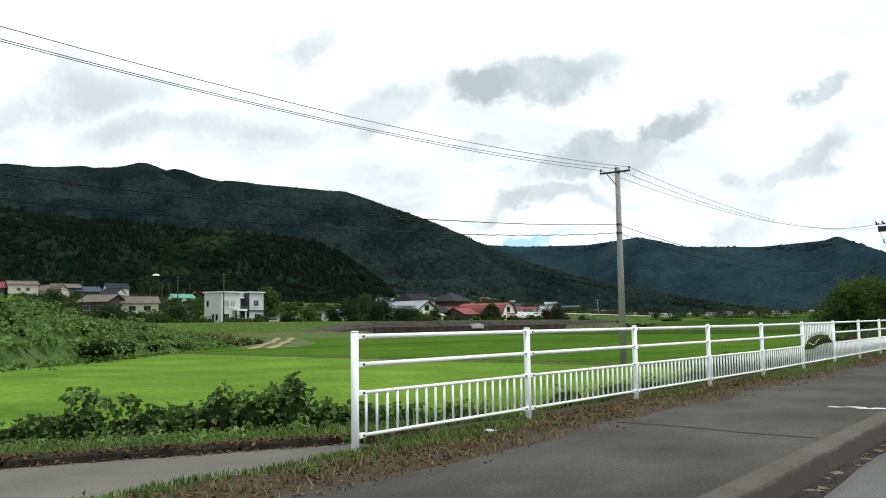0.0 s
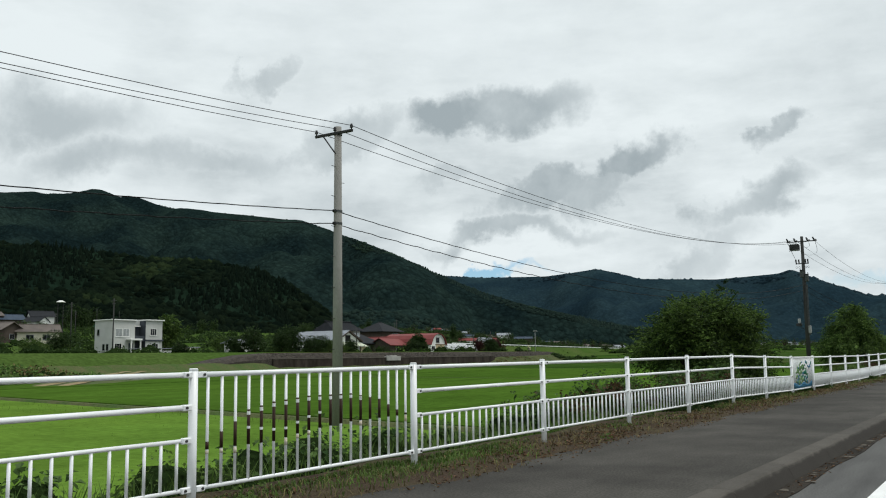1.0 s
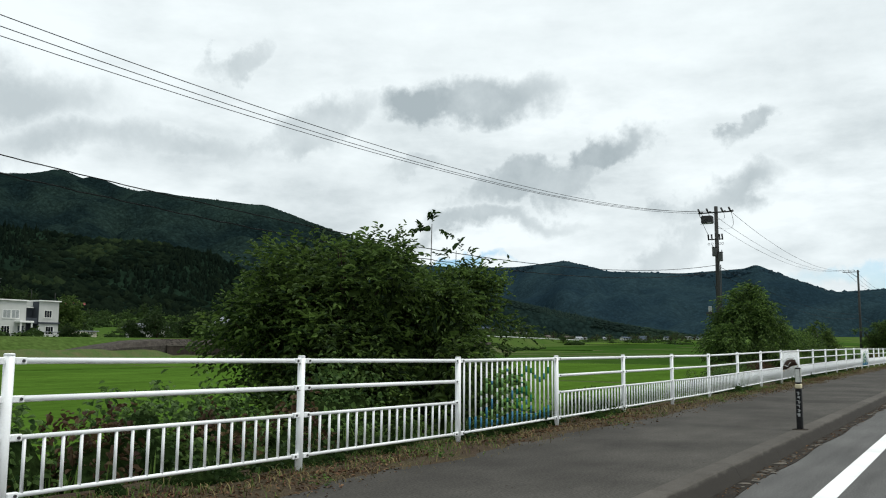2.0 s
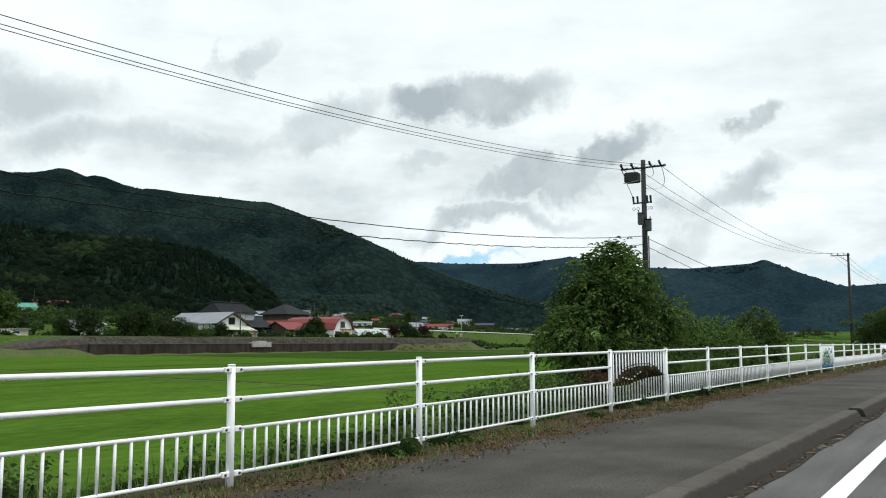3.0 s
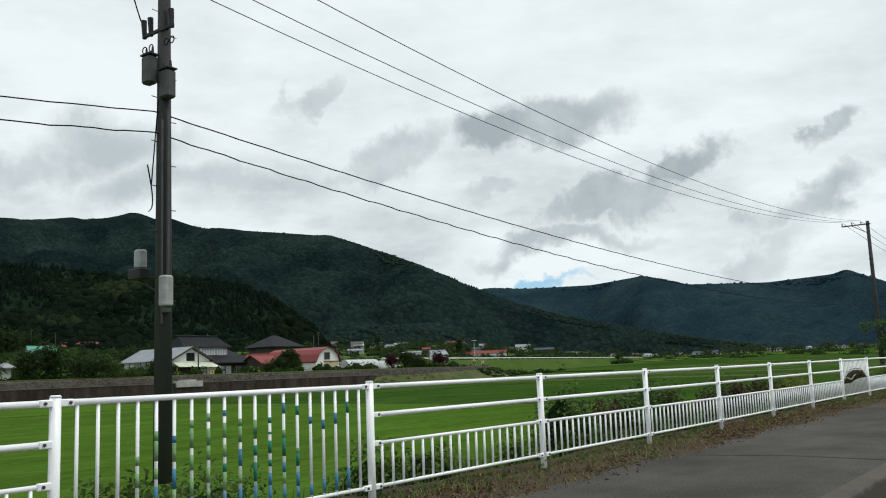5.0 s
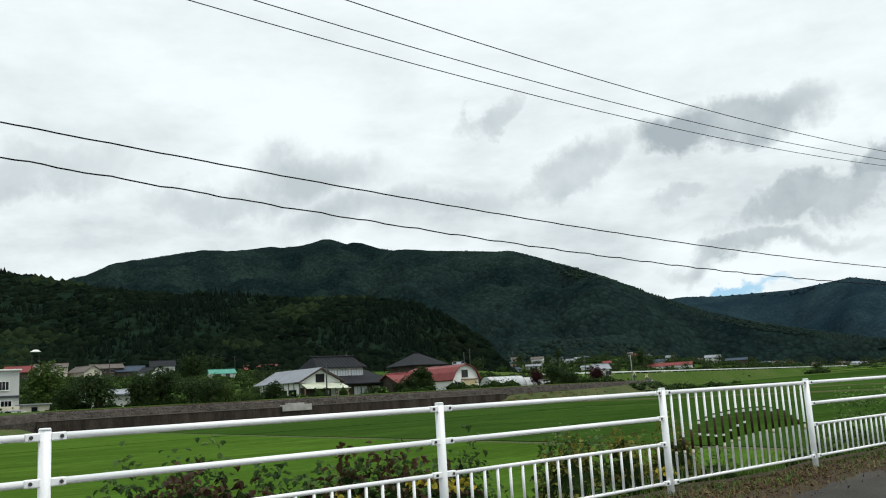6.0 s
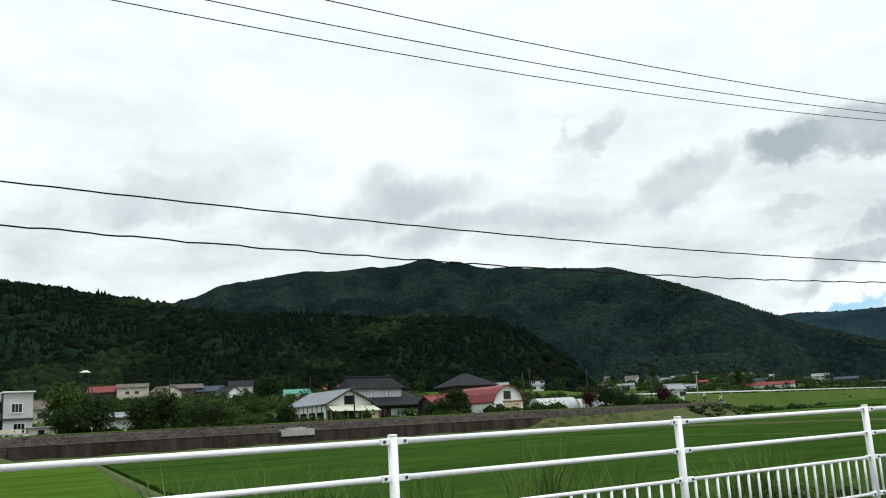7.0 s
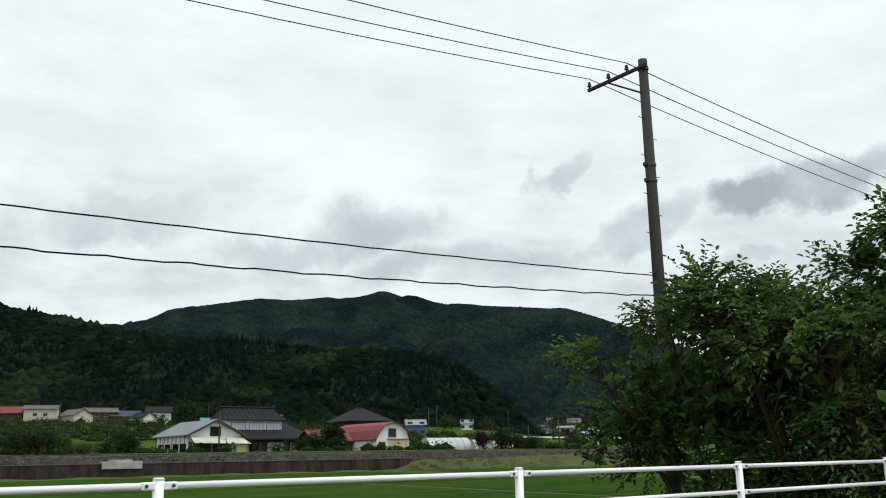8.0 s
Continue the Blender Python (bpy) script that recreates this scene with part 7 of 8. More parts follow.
# the modern white house
def white_house():
    t = thing("house", "modern boxy white house with flat sloping roofs", "house", (-146.5, 121.4, 2.3), group="village houses")
    part("wall", box_bm((-5.6, 0, -0.5), (0, 5.4, 6.75), 0.02), "wall_grey", t)
    part("wall", box_bm((-5.6, 5.4, -0.5), (-1.6, 7.8, 5.6), 0.02), "wall_slate", t, "slate-grey recessed wall")
    part("wall", box_bm((-5.6, 7.8, -0.5), (0.3, 12.0, 6.85), 0.02), "wall_grey", t)
    for a in ((-5.9, -0.3, 6.75, 0.35, 5.6, 6.97), (-5.9, 7.6, 6.85, 0.7, 12.3, 7.07), (-5.5, 5.62, 5.6, -1.0, 7.58, 5.8)):
        part("roof", box_bm(a[:3], a[3:], 0.03), "wall_white", t, "thin flat white roof edge")
    part("side_wall", box_bm((-1.6, 7.72, -0.5), (0.28, 7.8, 6.8), 0.005), "wall_slate", t, "slate-grey side of the recess")
    part("balcony_wall", box_bm((-1.6, 5.4, 2.6), (0.1, 7.8, 3.7), 0.03), "wall_slate", t, "slate-grey balcony front")
    part("canopy", box_bm((-0.1, 3.2, 2.75), (1.7, 6.0, 3.1), 0.04), "wall_white", t)
    for y_ in (3.5, 5.7):
        part("canopy_post", box_bm((1.3, y_ - 0.12, -0.3), (1.54, y_ + 0.12, 2.75), 0.01), "wall_white", t)
    part("door", box_bm((-0.02, 3.9, -0.2), (0.08, 5.0, 2.2), 0.01), "wall_slate", t)
    part("band", box_bm((0.3, 7.7, 2.65), (0.55, 12.1, 2.95), 0.01), "wall_slate", t)
    for u, z, w, h, c in ((1.55, 3.6, 1.45, 1.45, 2), (3.25, 3.6, 1.45, 1.45, 2), (1.4, 0.5, 1.6, 1.6, 3)):
        window_part(t, "x", (0, 1), u, z, w, h, c, frame_mat="wall_white", pane_mat="pale_pane_dim" if z > 3 else "glass")
    for u, z, w, h, c in ((9.7, 3.85, 1.5, 1.3, 3), (10.1, 0.7, 1.6, 1.4, 3)):
        window_part(t, "x", (0.3, 1), u, z, w, h, c, frame_mat="wall_white")
    for u, z in ((-1.4, 0.8), (-2.6, 0.8), (-4.4, 3.8)):
        window_part(t, "y", (0, -1), u, z, 0.7, 1.2, 1)
    return t


white_house()
deck = thing("garden_deck", "low weathered garden deck on white posts beside the house", "deck", (-133.6, 124.6, float(ground_z(-133.6, 124.6))), group="")
part("platform", box_bm((-1.4, -5.4, 1.25), (1.4, 5.6, 1.45), 0.02), "wall_grey", deck, "pale grey deck boards")
for k in range(9):
    part("post", box_bm((1.15, -5.3 + 1.32 * k, -0.6), (1.35, -5.3 + 1.32 * k + (0.75 if k % 3 else 0.35), 1.25), 0.01), "wall_white", deck)
part("storage_box", box_bm((-0.9, 2.2, 1.45), (0.7, 5.2, 2.0), 0.03), "wall_cream", deck, "pale storage box")
shack = thing("garden_shed", "small cream garden shed with a window", "shed", (-138.4, 133.4, 1.45), group="village houses")
part("wall", box_bm((-1.6, -1.9, -0.3), (1.2, 1.9, 2.0), 0.02), "wall_cream", shack)
part("roof", box_bm((-1.9, -2.2, 2.0), (1.5, 2.2, 2.18), 0.03), "roof_grey", shack)
window_part(shack, "x", (1.2, 1), -0.3, 0.9, 0.9, 0.8, 1, False)


def car(x, y, z, rz, paint, label):
    t = thing("car", label, "car", (x, y, z), rz, group="parked cars")
    bm = bmesh.new()
    prof_ = [(-1.75, 0.35), (1.75, 0.35), (1.78, 0.75), (1.65, 0.95), (0.95, 1.02), (0.45, 1.48), (-1.25, 1.52), (-1.70, 1.05), (-1.78, 0.8)]
    a = [bm.verts.new((u, -0.74, v)) for u, v in prof_]
    b = [bm.verts.new((u, 0.74, v)) for u, v in prof_]
    bm.faces.new(a)
    bm.faces.new(b[::-1])
    for i in range(9):
        bm.faces.new((a[i], b[i], b[(i + 1) % 9], a[(i + 1) % 9]))
    bmesh.ops.recalc_face_normals(bm, faces=bm.faces)
    bmesh.ops.bevel(bm, geom=list(bm.edges), offset=0.06, segments=2, affect="EDGES")
    part("body", bm, paint, t, smooth=False)
    part("windscreen", link_quad([(0.93, -0.6, 1.06), (0.93, 0.6, 1.06), (0.50, 0.55, 1.44), (0.50, -0.55, 1.44)], 0.02), "glass", t)
    for s in (-1, 1):
        part("side_window", box_bm((-1.15, s * 0.735 - 0.015, 1.05), (0.4, s * 0.735 + 0.015, 1.40), 0.01), "glass", t)
    part("rear_window", link_quad([(-1.70, 0.55, 1.10), (-1.70, -0.55, 1.10), (-1.32, -0.5, 1.46), (-1.32, 0.5, 1.46)], -0.03), "glass", t)
    for u in (-1.1, 1.1):
        for s in (-1, 1):
            w = part("wheel", tube_bm((u, s * 0.62, 0.29), (u, s * 0.78, 0.29), 0.29, n=16), "rubber", t)
            part("rim", tube_bm((u, s * 0.77, 0.29), (u, s * 0.79, 0.29), 0.17, n=12), "pale_steel", w)
    for s in (-0.55, 0.55):
        part("headlight", box_bm((1.72, s - 0.14, 0.72), (1.80, s + 0.14, 0.86), 0.02), "reflector", t)
    return t


def link_quad(pts, d):
    bm = bmesh.new()
    vs = [bm.verts.new((x + d, y, z + 0.02)) for x, y, z in pts] + [bm.verts.new((x, y, z)) for x, y, z in pts]
    bm.faces.new(vs[:4])
    bm.faces.new(vs[4:][::-1])
    for i in range(4):
        bm.faces.new((vs[i], vs[i + 4], vs[(i + 1) % 4 + 4], vs[(i + 1) % 4]))
    bmesh.ops.recalc_face_normals(bm, faces=bm.faces)
    return bm


for x, y, rz, paint, lab in ((-139.5, 124.0, 20, "car_white", "small white car parked before the white house"), (-139.6, 127.0, 160, "car_dark", "small dark car parked before the white house"), (-139.4, 129.4, 30, "car_white", "small white car parked before the white house"), (-148, 258, 80, "car_white", "small white car on the lane by the crossing")):
    car(x, y, float(ground_z(x, y)), rz, paint, lab)


carport = thing("carport", "long low carport with a flat pale sheet roof", "carport", (-139.6, 126.4, 1.4), group="village houses")
part("roof", box_bm((-1.6, -4.9, 1.86), (1.5, 4.6, 1.98), 0.02), "roof_grey", carport)
for y_ in (-4.6, -1.6, 1.4, 4.3):
    for x_ in (-1.4, 1.3):
        part("post", box_bm((x_ - 0.05, y_ - 0.05, -0.3), (x_ + 0.05, y_ + 0.05, 1.86)), "dark_steel", carport)


# white gabled workshop with a grey metal roof and pale awning
def workshop():
    t = thing("workshop", "white gabled house with grey metal roof and pale awning", "house", (-146, 184.7, 2.2), group="village houses")
    part("wall", gable_walls(-8, 7.6, -4.4, 4.6, 3.5, 2.1), "wall_white", t)
    part("roof", prism_roof(-8, 7.6, -4.4, 4.6, 3.5, 2.25, 0.7), "roof_grey", t)
    part("verge_board", prism_roof(7.55, 7.62, -4.4, 4.6, 3.47, 2.25, 0.72, thick=0.34), "wall_dark", t, "dark gable edge board")
    for k in range(17):
        xx = -8.4 + k * 1.02
        bm = bmesh.new()
        tube_bm((xx, -5.1, 3.18), (xx, 0.1, 5.78), 0.03, n=5, bm=bm)
        part("roof_seam", bm, "roof_grey", t)
    for k in range(9):
        part("timber_post", box_bm((-7.9 + k * 1.9, -4.46, -0.3), (-7.72 + k * 1.9, -4.38, 3.2)), "wall_dark", t)
    for u in (-5.6, -2.2, 1.6, 5.0):
        window_part(t, "y", (-4.4, -1), u, 0.45, 2.5, 1.25, 3, frame_mat="wall_dark")
    # Flat near-black panel; its colour stands in for the unlit loft inside.
    part("opening", box_bm((7.55, -0.9, 2.95), (7.68, 1.0, 4.5)), "rubber", t, "near-black panel standing in for the dark inside of the loft")
    part("awning", link_quad([(10.2, -4.5, 1.75), (10.2, 5.4, 1.6), (7.6, 4.8, 2.75), (7.6, -4.3, 2.85)], 0.05), "awning", t, "pale yellow-green sheet awning")
    for u in (-4.8, -1.5, 2.0, 5.0):
        part("awning_post", box_bm((9.9, u - 0.07, -0.3), (10.05, u + 0.07, 1.85)), "wood", t)
    # Solid dark panel in place of the shaded inside below the awning.
    part("entrance", box_bm((7.58, -4.4, -0.3), (7.70, 2.4, 2.0)), "wall_dark", t, "solid dark panel standing in for the shaded open front under the awning")
    part("board", box_bm((9.6, 3.0, -0.3), (9.75, 5.1, 1.55)), "tan_board", t)
    part("board", box_bm((7.7, 1.2, 0.6), (7.8, 1.9, 1.4)), "wall_white", t)
    return t


workshop()


def farmhouse():
    t = thing("farmhouse", "two-storey farmhouse with dark tiled roofs and white walls", "house", (-151.5, 197, 2.2), group="village houses")
    part("wall", box_bm((-5.5, -7.2, -0.5), (4.6, 9.9, 3.0), 0.02), "wall_dark", t, "dark timber ground floor")
    # ridge runs along y: build the roofs along x and turn them
    turn = Matrix.Rotation(radians(90), 4, "Z")
    low = prism_roof(-7.4, 10.2, -5.6, 5.2, 3.15, 2.8, 0.9, thick=0.2, ridge_in=4.6)
    bmesh.ops.transform(low, matrix=turn, verts=low.verts)
    part("lower_roof", low, "roof_tile", t, "broad dark tiled lower roof")
    part("wall", box_bm((-3.6, -6.2, 2.9), (3.2, 5.0, 6.4), 0.02), "wall_white", t, "white plastered upper floor")
    high = prism_roof(-6.4, 5.1, -3.6, 3.2, 6.4, 2.0, 0.45, thick=0.2, ridge_in=1.2)
    bmesh.ops.transform(high, matrix=turn, verts=high.verts)
    part("upper_roof", high, "roof_tile", t, "dark tiled upper roof")
    rid = tube_bm((0.2, -6.0, 8.55), (0.2, 4.7, 8.55), 0.16, n=8)
    part("ridge_cap", rid, "roof_tile", t)
    for s in (-6.0, 4.7):
        part("ridge_end", box_bm((0.0, s - 0.15, 8.5), (0.4, s + 0.15, 8.9), 0.06), "roof_tile", t)
    for k in range(12):
        for s in (-1, 1):
            yy = -5.8 + k * 0.95
            part("tile_rib", tube_bm((0.2 + s * 3.9, yy, 6.14), (0.2 + s * 0.2, yy, 8.42), 0.04, n=5), "roof_tile", t)
    for u in (-3.7, -0.2, 3.3):
        window_part(t, "x", (3.2, 1), u, 4.3, 2.7, 1.3, 4, frame_mat="wall_dark", pane_mat="pale_pane")
    for u, w in ((-4.8, 2.2), (-1.2, 3.2), (3.2, 3.4), (7.4, 2.6)):
        window_part(t, "x", (4.6, 1), u, 0.1, w, 1.9, 4, False, frame_mat="wall_dark", pane_mat="pale_pane" if u > -1 else "glass")
    for u in (-1.4, 1.2):
        window_part(t, "y", (-5.4, -1), u, 4.2, 1.4, 1.2, 2, frame_mat="wall_white")
    part("veranda_beam", box_bm((4.9, -7.0, 2.3), (5.1, 9.8, 2.5)), "wall_dark", t)
    for k in range(6):
        part("veranda_post", box_bm((4.9, -6.9 + k * 3.3, -0.3), (5.06, -6.74 + k * 3.3, 2.3)), "wood", t)
    return t


farmhouse()


def barn():
    t = thing("barn", "white barn with a red gambrel roof", "barn", (-140, 216.3, 2.05), group="village houses")
    prof_ = [(-3.7, 2.5), (-3.1, 3.9), (-1.9, 4.95), (0, 5.5), (1.9, 4.95), (3.1, 3.9), (3.7, 2.5)]
    bm = bmesh.new()
    rows = []
    for x in (-8, 8):
        rows.append([bm.verts.new(p) for p in [(x, -3.6, -0.5)] + [(x, a * 0.97, b - 0.08) for a, b in prof_] + [(x, 3.6, -0.5)]])
    a, b = rows
    n = len(a)
    bm.faces.new(a[::-1])
    bm.faces.new(b)
    for i in range(n):
        bm.faces.new((a[i], a[(i + 1) % n], b[(i + 1) % n], b[i]))
    bmesh.ops.recalc_face_normals(bm, faces=bm.faces)
    part("wall", bm, "wall_white", t)
    bm = bmesh.new()
    out_ = [(-4.0, 2.3)] + prof_[1:-1] + [(4.0, 2.3)]
    rows = []
    for x in (-8.4, 8.5):
        rows.append([bm.verts.new((x, u, v)) for u, v in out_] + [bm.verts.new((x, u * 0.98, v - 0.14)) for u, v in out_[::-1]])
    a, b = rows
    n = len(a)
    bm.faces.new(a[::-1])
    bm.faces.new(b)
    for i in range(n):
        bm.faces.new((a[i], a[(i + 1) % n], b[(i + 1) % n], b[i]))
    bmesh.ops.recalc_face_normals(bm, faces=bm.faces)
    part("roof", bm, "roof_red", t, "faded red sheet-metal gambrel roof")
    window_part(t, "x", (8, 1), -0.2, 2.9, 1.6, 1.3, 2, frame_mat="wall_dark")
    for u in (-0.1, 2.1):
        part("door", box_bm((7.98, u - 1.0, -0.3), (8.1, u + 1.0, 2.2), 0.01), "tan_board", t, "tan sheet door")
    part("door_beam", box_bm((7.98, -1.3, 2.2), (8.16, 3.6, 2.42)), "wood", t)
    window_part(t, "x", (8, 1), -2.4, 0.9, 1.4, 0.9, 2)
    return t


barn()
gable_house("low outbuilding with a red sheet roof beside the barn", -143.5, 208.6, 90, 7.6, 7, 2.3, 1.7, "wall_dark", "roof_red", [("y", -1, 0, 0.6, 2, 1.2, 2)], name="outbuilding")
gable_house("small red-roofed store behind the barn", -150.5, 212.5, 0, 6, 5, 2.9, 1.5, "wall_cream", "roof_red", [("x", 1, 0, 0.6, 2, 1.2, 2)], name="outbuilding")
gable_house("large house with a dark tiled hipped roof", -160, 226.4, 90, 9, 8.5, 6.4, 2.3, "wall_dark", "roof_tile", [("y", -1, -2, 1, 3, 1.5, 3), ("y", -1, 2, 4, 2.4, 1.3, 3)], over=1.0, hip=4.6)
gable_house("low white-walled building with a pale flat roof among trees", -131, 141.5, 90, 6, 4, 2.3, 0.5, "wall_white", "roof_grey", [], name="outbuilding")


def plastic_tunnel(x, y, lx, r, label):
    t = thing("plastic_tunnel", label, "greenhouse", (x, y, float(ground_z(x, y))), 90 - 12, group="plastic tunnels")
    bm = bmesh.new()
    rows = []
    n = 14
    for k in range(13):
        xx = -lx / 2 + lx * k / 12
        rr = r * (1.0 if k % 2 else 0.985)
        rows.append([bm.verts.new((xx, rr * math.cos(math.pi * j / n), max(0.0, rr * 0.95 * math.sin(math.pi * j / n)) - (0.3 if j in (0, n) else 0))) for j in range(n + 1)])
    for a, b in zip(rows, rows[1:]):
        for j in range(n):
            bm.faces.new((a[j], a[j + 1], b[j + 1], b[j]))
    bm.faces.new(rows[0])
    bm.faces.new(rows[-1][::-1])
    bmesh.ops.recalc_face_normals(bm, faces=bm.faces)
    part("film", bm, "plastic_film", t, smooth=False)
    for k in range(0, 13, 2):
        hoop = bmesh.new()
        xx = -lx / 2 + lx * k / 12
        for j in range(n + 1):
            ring = [hoop.verts.new((xx + dx, (r + dr) * math.cos(math.pi * j / n), (r + dr) * 0.95 * math.sin(math.pi * j / n))) for dx, dr in ((-0.03, -0.01), (-0.03, 0.04), (0.03, 0.04), (0.03, -0.01))]
            if j:
                for q in range(4):
                    hoop.faces.new((prev[q], ring[q], ring[(q + 1) % 4], prev[(q + 1) % 4]))
            prev = ring
        part("hoop", hoop, "pale_steel", t)
    return t


plastic_tunnel(-137.5, 232.5, 9, 2.6, "round white plastic growing tunnel")
plastic_tunnel(-139.0, 243.0, 5, 2.2, "small white plastic growing tunnel")

WIN2 = [("y", -1, -2.0, 0.8, 1.8, 1.2, 2), ("y", -1, 2.0, 0.8, 1.8, 1.2, 2), ("x", 1, 0.0, 0.8, 1.6, 1.2, 2)]
WIN4 = WIN2 + [("y", -1, -2.0, 3.6, 1.6, 1.1, 2), ("y", -1, 2.0, 3.6, 1.6, 1.1, 2), ("x", 1, 0.0, 3.6, 1.4, 1.1, 2)]
ROWS = [
    (-407, 219, 70, 13, 9, 6.0, 1.6, "wall_cream", "roof_brown", WIN4, "two-storey cream house with a brown roof"),
    (-403, 232, 15, 13, 9, 3.6, 2.6, "wall_cream", "roof_brown", WIN2, "long low house with a tan roof and pale gable"),
    (-415, 246, 80, 14, 9, 5.0, 1.9, "wall_dark", "roof_brown", WIN4, "dark-walled house with a brown roof"),
    (-414, 208, 60, 12, 9, 4.2, 2.6, "wall_dark", "roof_red", WIN2, "dark house with a red roof"),
    (-412, 256, 80, 13, 9, 3.4, 2.4, "wall_dark", "roof_blue", WIN2, "house with a blue-grey roof"),
    (-390, 257, 20, 9, 7, 3.0, 2.2, "wall_white", "roof_tile", WIN2, "white gabled house with a dark roof"),
    (-407, 270, 70, 11, 9, 5.4, 2.6, "wall_white", "roof_tile", WIN4, "two-storey white house with a dark tiled roof"),
    (-366, 280, 75, 11, 8, 1.6, 1.8, "wall_white", "roof_green", WIN2, "low house with a bright green roof"),
    (-414, 327, 70, 17, 9, 2.2, 2.2, "wall_dark", "roof_red", WIN2, "house with a dull red roof and skylights"),
    (-322, 385, 50, 5, 4.4, 2.5, 1.3, "wall_white", "roof_grey", WIN4, "small white two-storey house below the wood"),
    (-172, 309, 60, 4.6, 4, 2.4, 1.2, "wall_white", "roof_grey", WIN2[:2], "small white hut beside the far lane"),
    (-566, 675, 40, 9, 7, 4.6, 1.8, "wall_cream", "roof_brown", WIN4, "cream two-storey house high on the slope"),
    (-552, 688, 30, 11, 7, 3.6, 1.8, "wall_white", "roof_brown", WIN2, "white house with a brown roof on the slope"),
    (-540, 700, 30, 12, 6, 2.4, 1.4, "wall_grey", "roof_blue", WIN2, "long grey house with a blue roof on the slope"),
    (-407, 588, 30, 14, 6, 2.0, 1.0, "wall_white", "roof_grey", WIN2, "long low white building beside the far fields"),
    (-474, 600, 35, 12, 6, 2.2, 1.2, "wall_grey", "roof_grey", WIN2, "long low pale building beside the wood"),
    (-365, 623, 28, 30, 7, 1.6, 1.8, "wall_white", "roof_red", WIN2, "very long low white building with a red roof"),
    (-385, 640, 28, 10, 6, 3.0, 1.4, "wall_grey", "roof_blue", WIN2, "pale house with a blue-grey roof among trees"),
    (-432, 784, 30, 13, 8, 4.4, 2.0, "wall_white", "roof_grey", WIN4, "two-storey white house at the foot of the mountain"),
    (-416, 795, 30, 18, 8, 3.2, 1.8, "wall_dark", "roof_blue", WIN2, "long dark house with a blue roof among trees"),
    (-439, 457, 60, 12, 8, 3.0, 1.8, "wall_dark", "roof_red", WIN2, "low house with a bright red roof"),
    (-239, 297, 60, 6, 5, 3.4, 1.4, "wall_blue", "roof_grey", WIN4, "blue-walled house behind the tunnel"),
    (-213, 136, 20, 9, 8, 2.6, 1.8, "wall_dark", "roof_brown", WIN2, "low house with a tan roof beside the meadow"),
    (-210, 145, 65, 10, 7, 2.4, 1.7, "wall_cream", "roof_brown", WIN2, "low house with a tan roof beside the meadow"),
]
for x, y, rz, lx, ly, h, rise, wm, rm_, wins, lab in ROWS:
    gable_house(lab, x, y, rz, lx, ly, h + 0.7, rise, wm, rm_, wins)

for k, (x, y, tall, wide) in enumerate(((-380, 611, 15, 3.2), (-377, 618, 9, 4.5), (-372, 630, 7, 5), (-392, 600, 6, 4), (-555, 668, 12, 5), (-530, 690, 13, 4), (-520, 668, 9, 6), (-450, 600, 9, 5), (-430, 585, 8, 5), (-345, 640, 6, 5), (-420, 775, 9, 6), (-405, 800, 8, 7), (-316, 392, 7, 4), (-330, 378, 8, 4))):
    village_tree(x, y, tall, wide, "leaf_far", "dark tree among the far houses", 960 + k, n=110)
lamp_post = thing("street_lamp", "tall pale lamp post with a flat cross head", "street lamp", (-128, 267, -0.6), group="level crossing")
part("shaft", tube_bm((0, 0, -0.3), (0, 0, 9.4), 0.10, 0.07, n=10), "pale_steel", lamp_post, smooth=True)
part("head", box_bm((-0.35, -0.75, 9.4), (0.35, 0.75, 9.5), 0.03), "wall_white", lamp_post, "flat white lamp head")

rq = random.Random(77)
hedge = []
for k in range(64):
    y_ = 200 + 1.35 * k + rq.uniform(-1, 1)
    x_ = rq.uniform(-399, -380)
    hedge.append((x_, y_, float(ground_z(x_, y_)) - 0.4, rq.uniform(1.6, 3.0), rq.uniform(1.2, 3.6)))
bushes("hedge", "dark uneven hedges before the upper houses", hedge, 0.6, "scrub", 124, 60)

ms = []
for k in range(110):
    y_ = 330 - 92 * rq.random() ** 1.4
    dx = rq.uniform(0.0, 6.5)
    ms.append((float(rail_x(y_)) + dx, y_, float(np.interp(dx, [-0.6, 0.6, 2.8, 5.2, 7.5], [1.6, 1.5, 0.75, -0.35, -1.1])) - 0.15, rq.uniform(0.6, 1.6), rq.uniform(0.20, 0.6)))
straw_m = []
for k in range(90):
    y_ = rq.uniform(199.5, 262)
    dx = rq.uniform(1.3, 3.6)
    straw_m.append((float(rail_x(y_)) + dx, y_, 0.75 - 0.72 * (dx - 1.2), rq.uniform(0.3, 0.9), rq.uniform(0.12, 0.34)))
bushes("dry_grass", "pale dry grass tufts on the bank below the railway", straw_m, 0.22, "straw", 126, 60, core=False)
bushes("bank_scrub", "rough green and brown scrub on the railway bank", ms, 0.32, "leaf_far", 125, 60)

# terraced plots below the mountain
rf = random.Random(29)
for k in range(26):
    az_ = radians(rf.uniform(9, 43))
    r_ = rf.uniform(420, 900)
    cx, cy = 5 - r_ * math.sin(az_), 60 + r_ * math.cos(az_)
    lx, ly = rf.uniform(18, 45), rf.uniform(9, 24)
    xs_, ys_ = np.linspace(cx - lx, cx + lx, 7), np.linspace(cy - ly, cy + ly, 5)
    plot = grid_sheet("terrace_plot", xs_, ys_, lambda X, Y: ground_z(X, Y) + 0.35, ("meadow", "young_rice", "rice", "young_rice", "dike")[k % 5])
    tagged(plot, "far terraced plot of rice or grass", kind="structure")

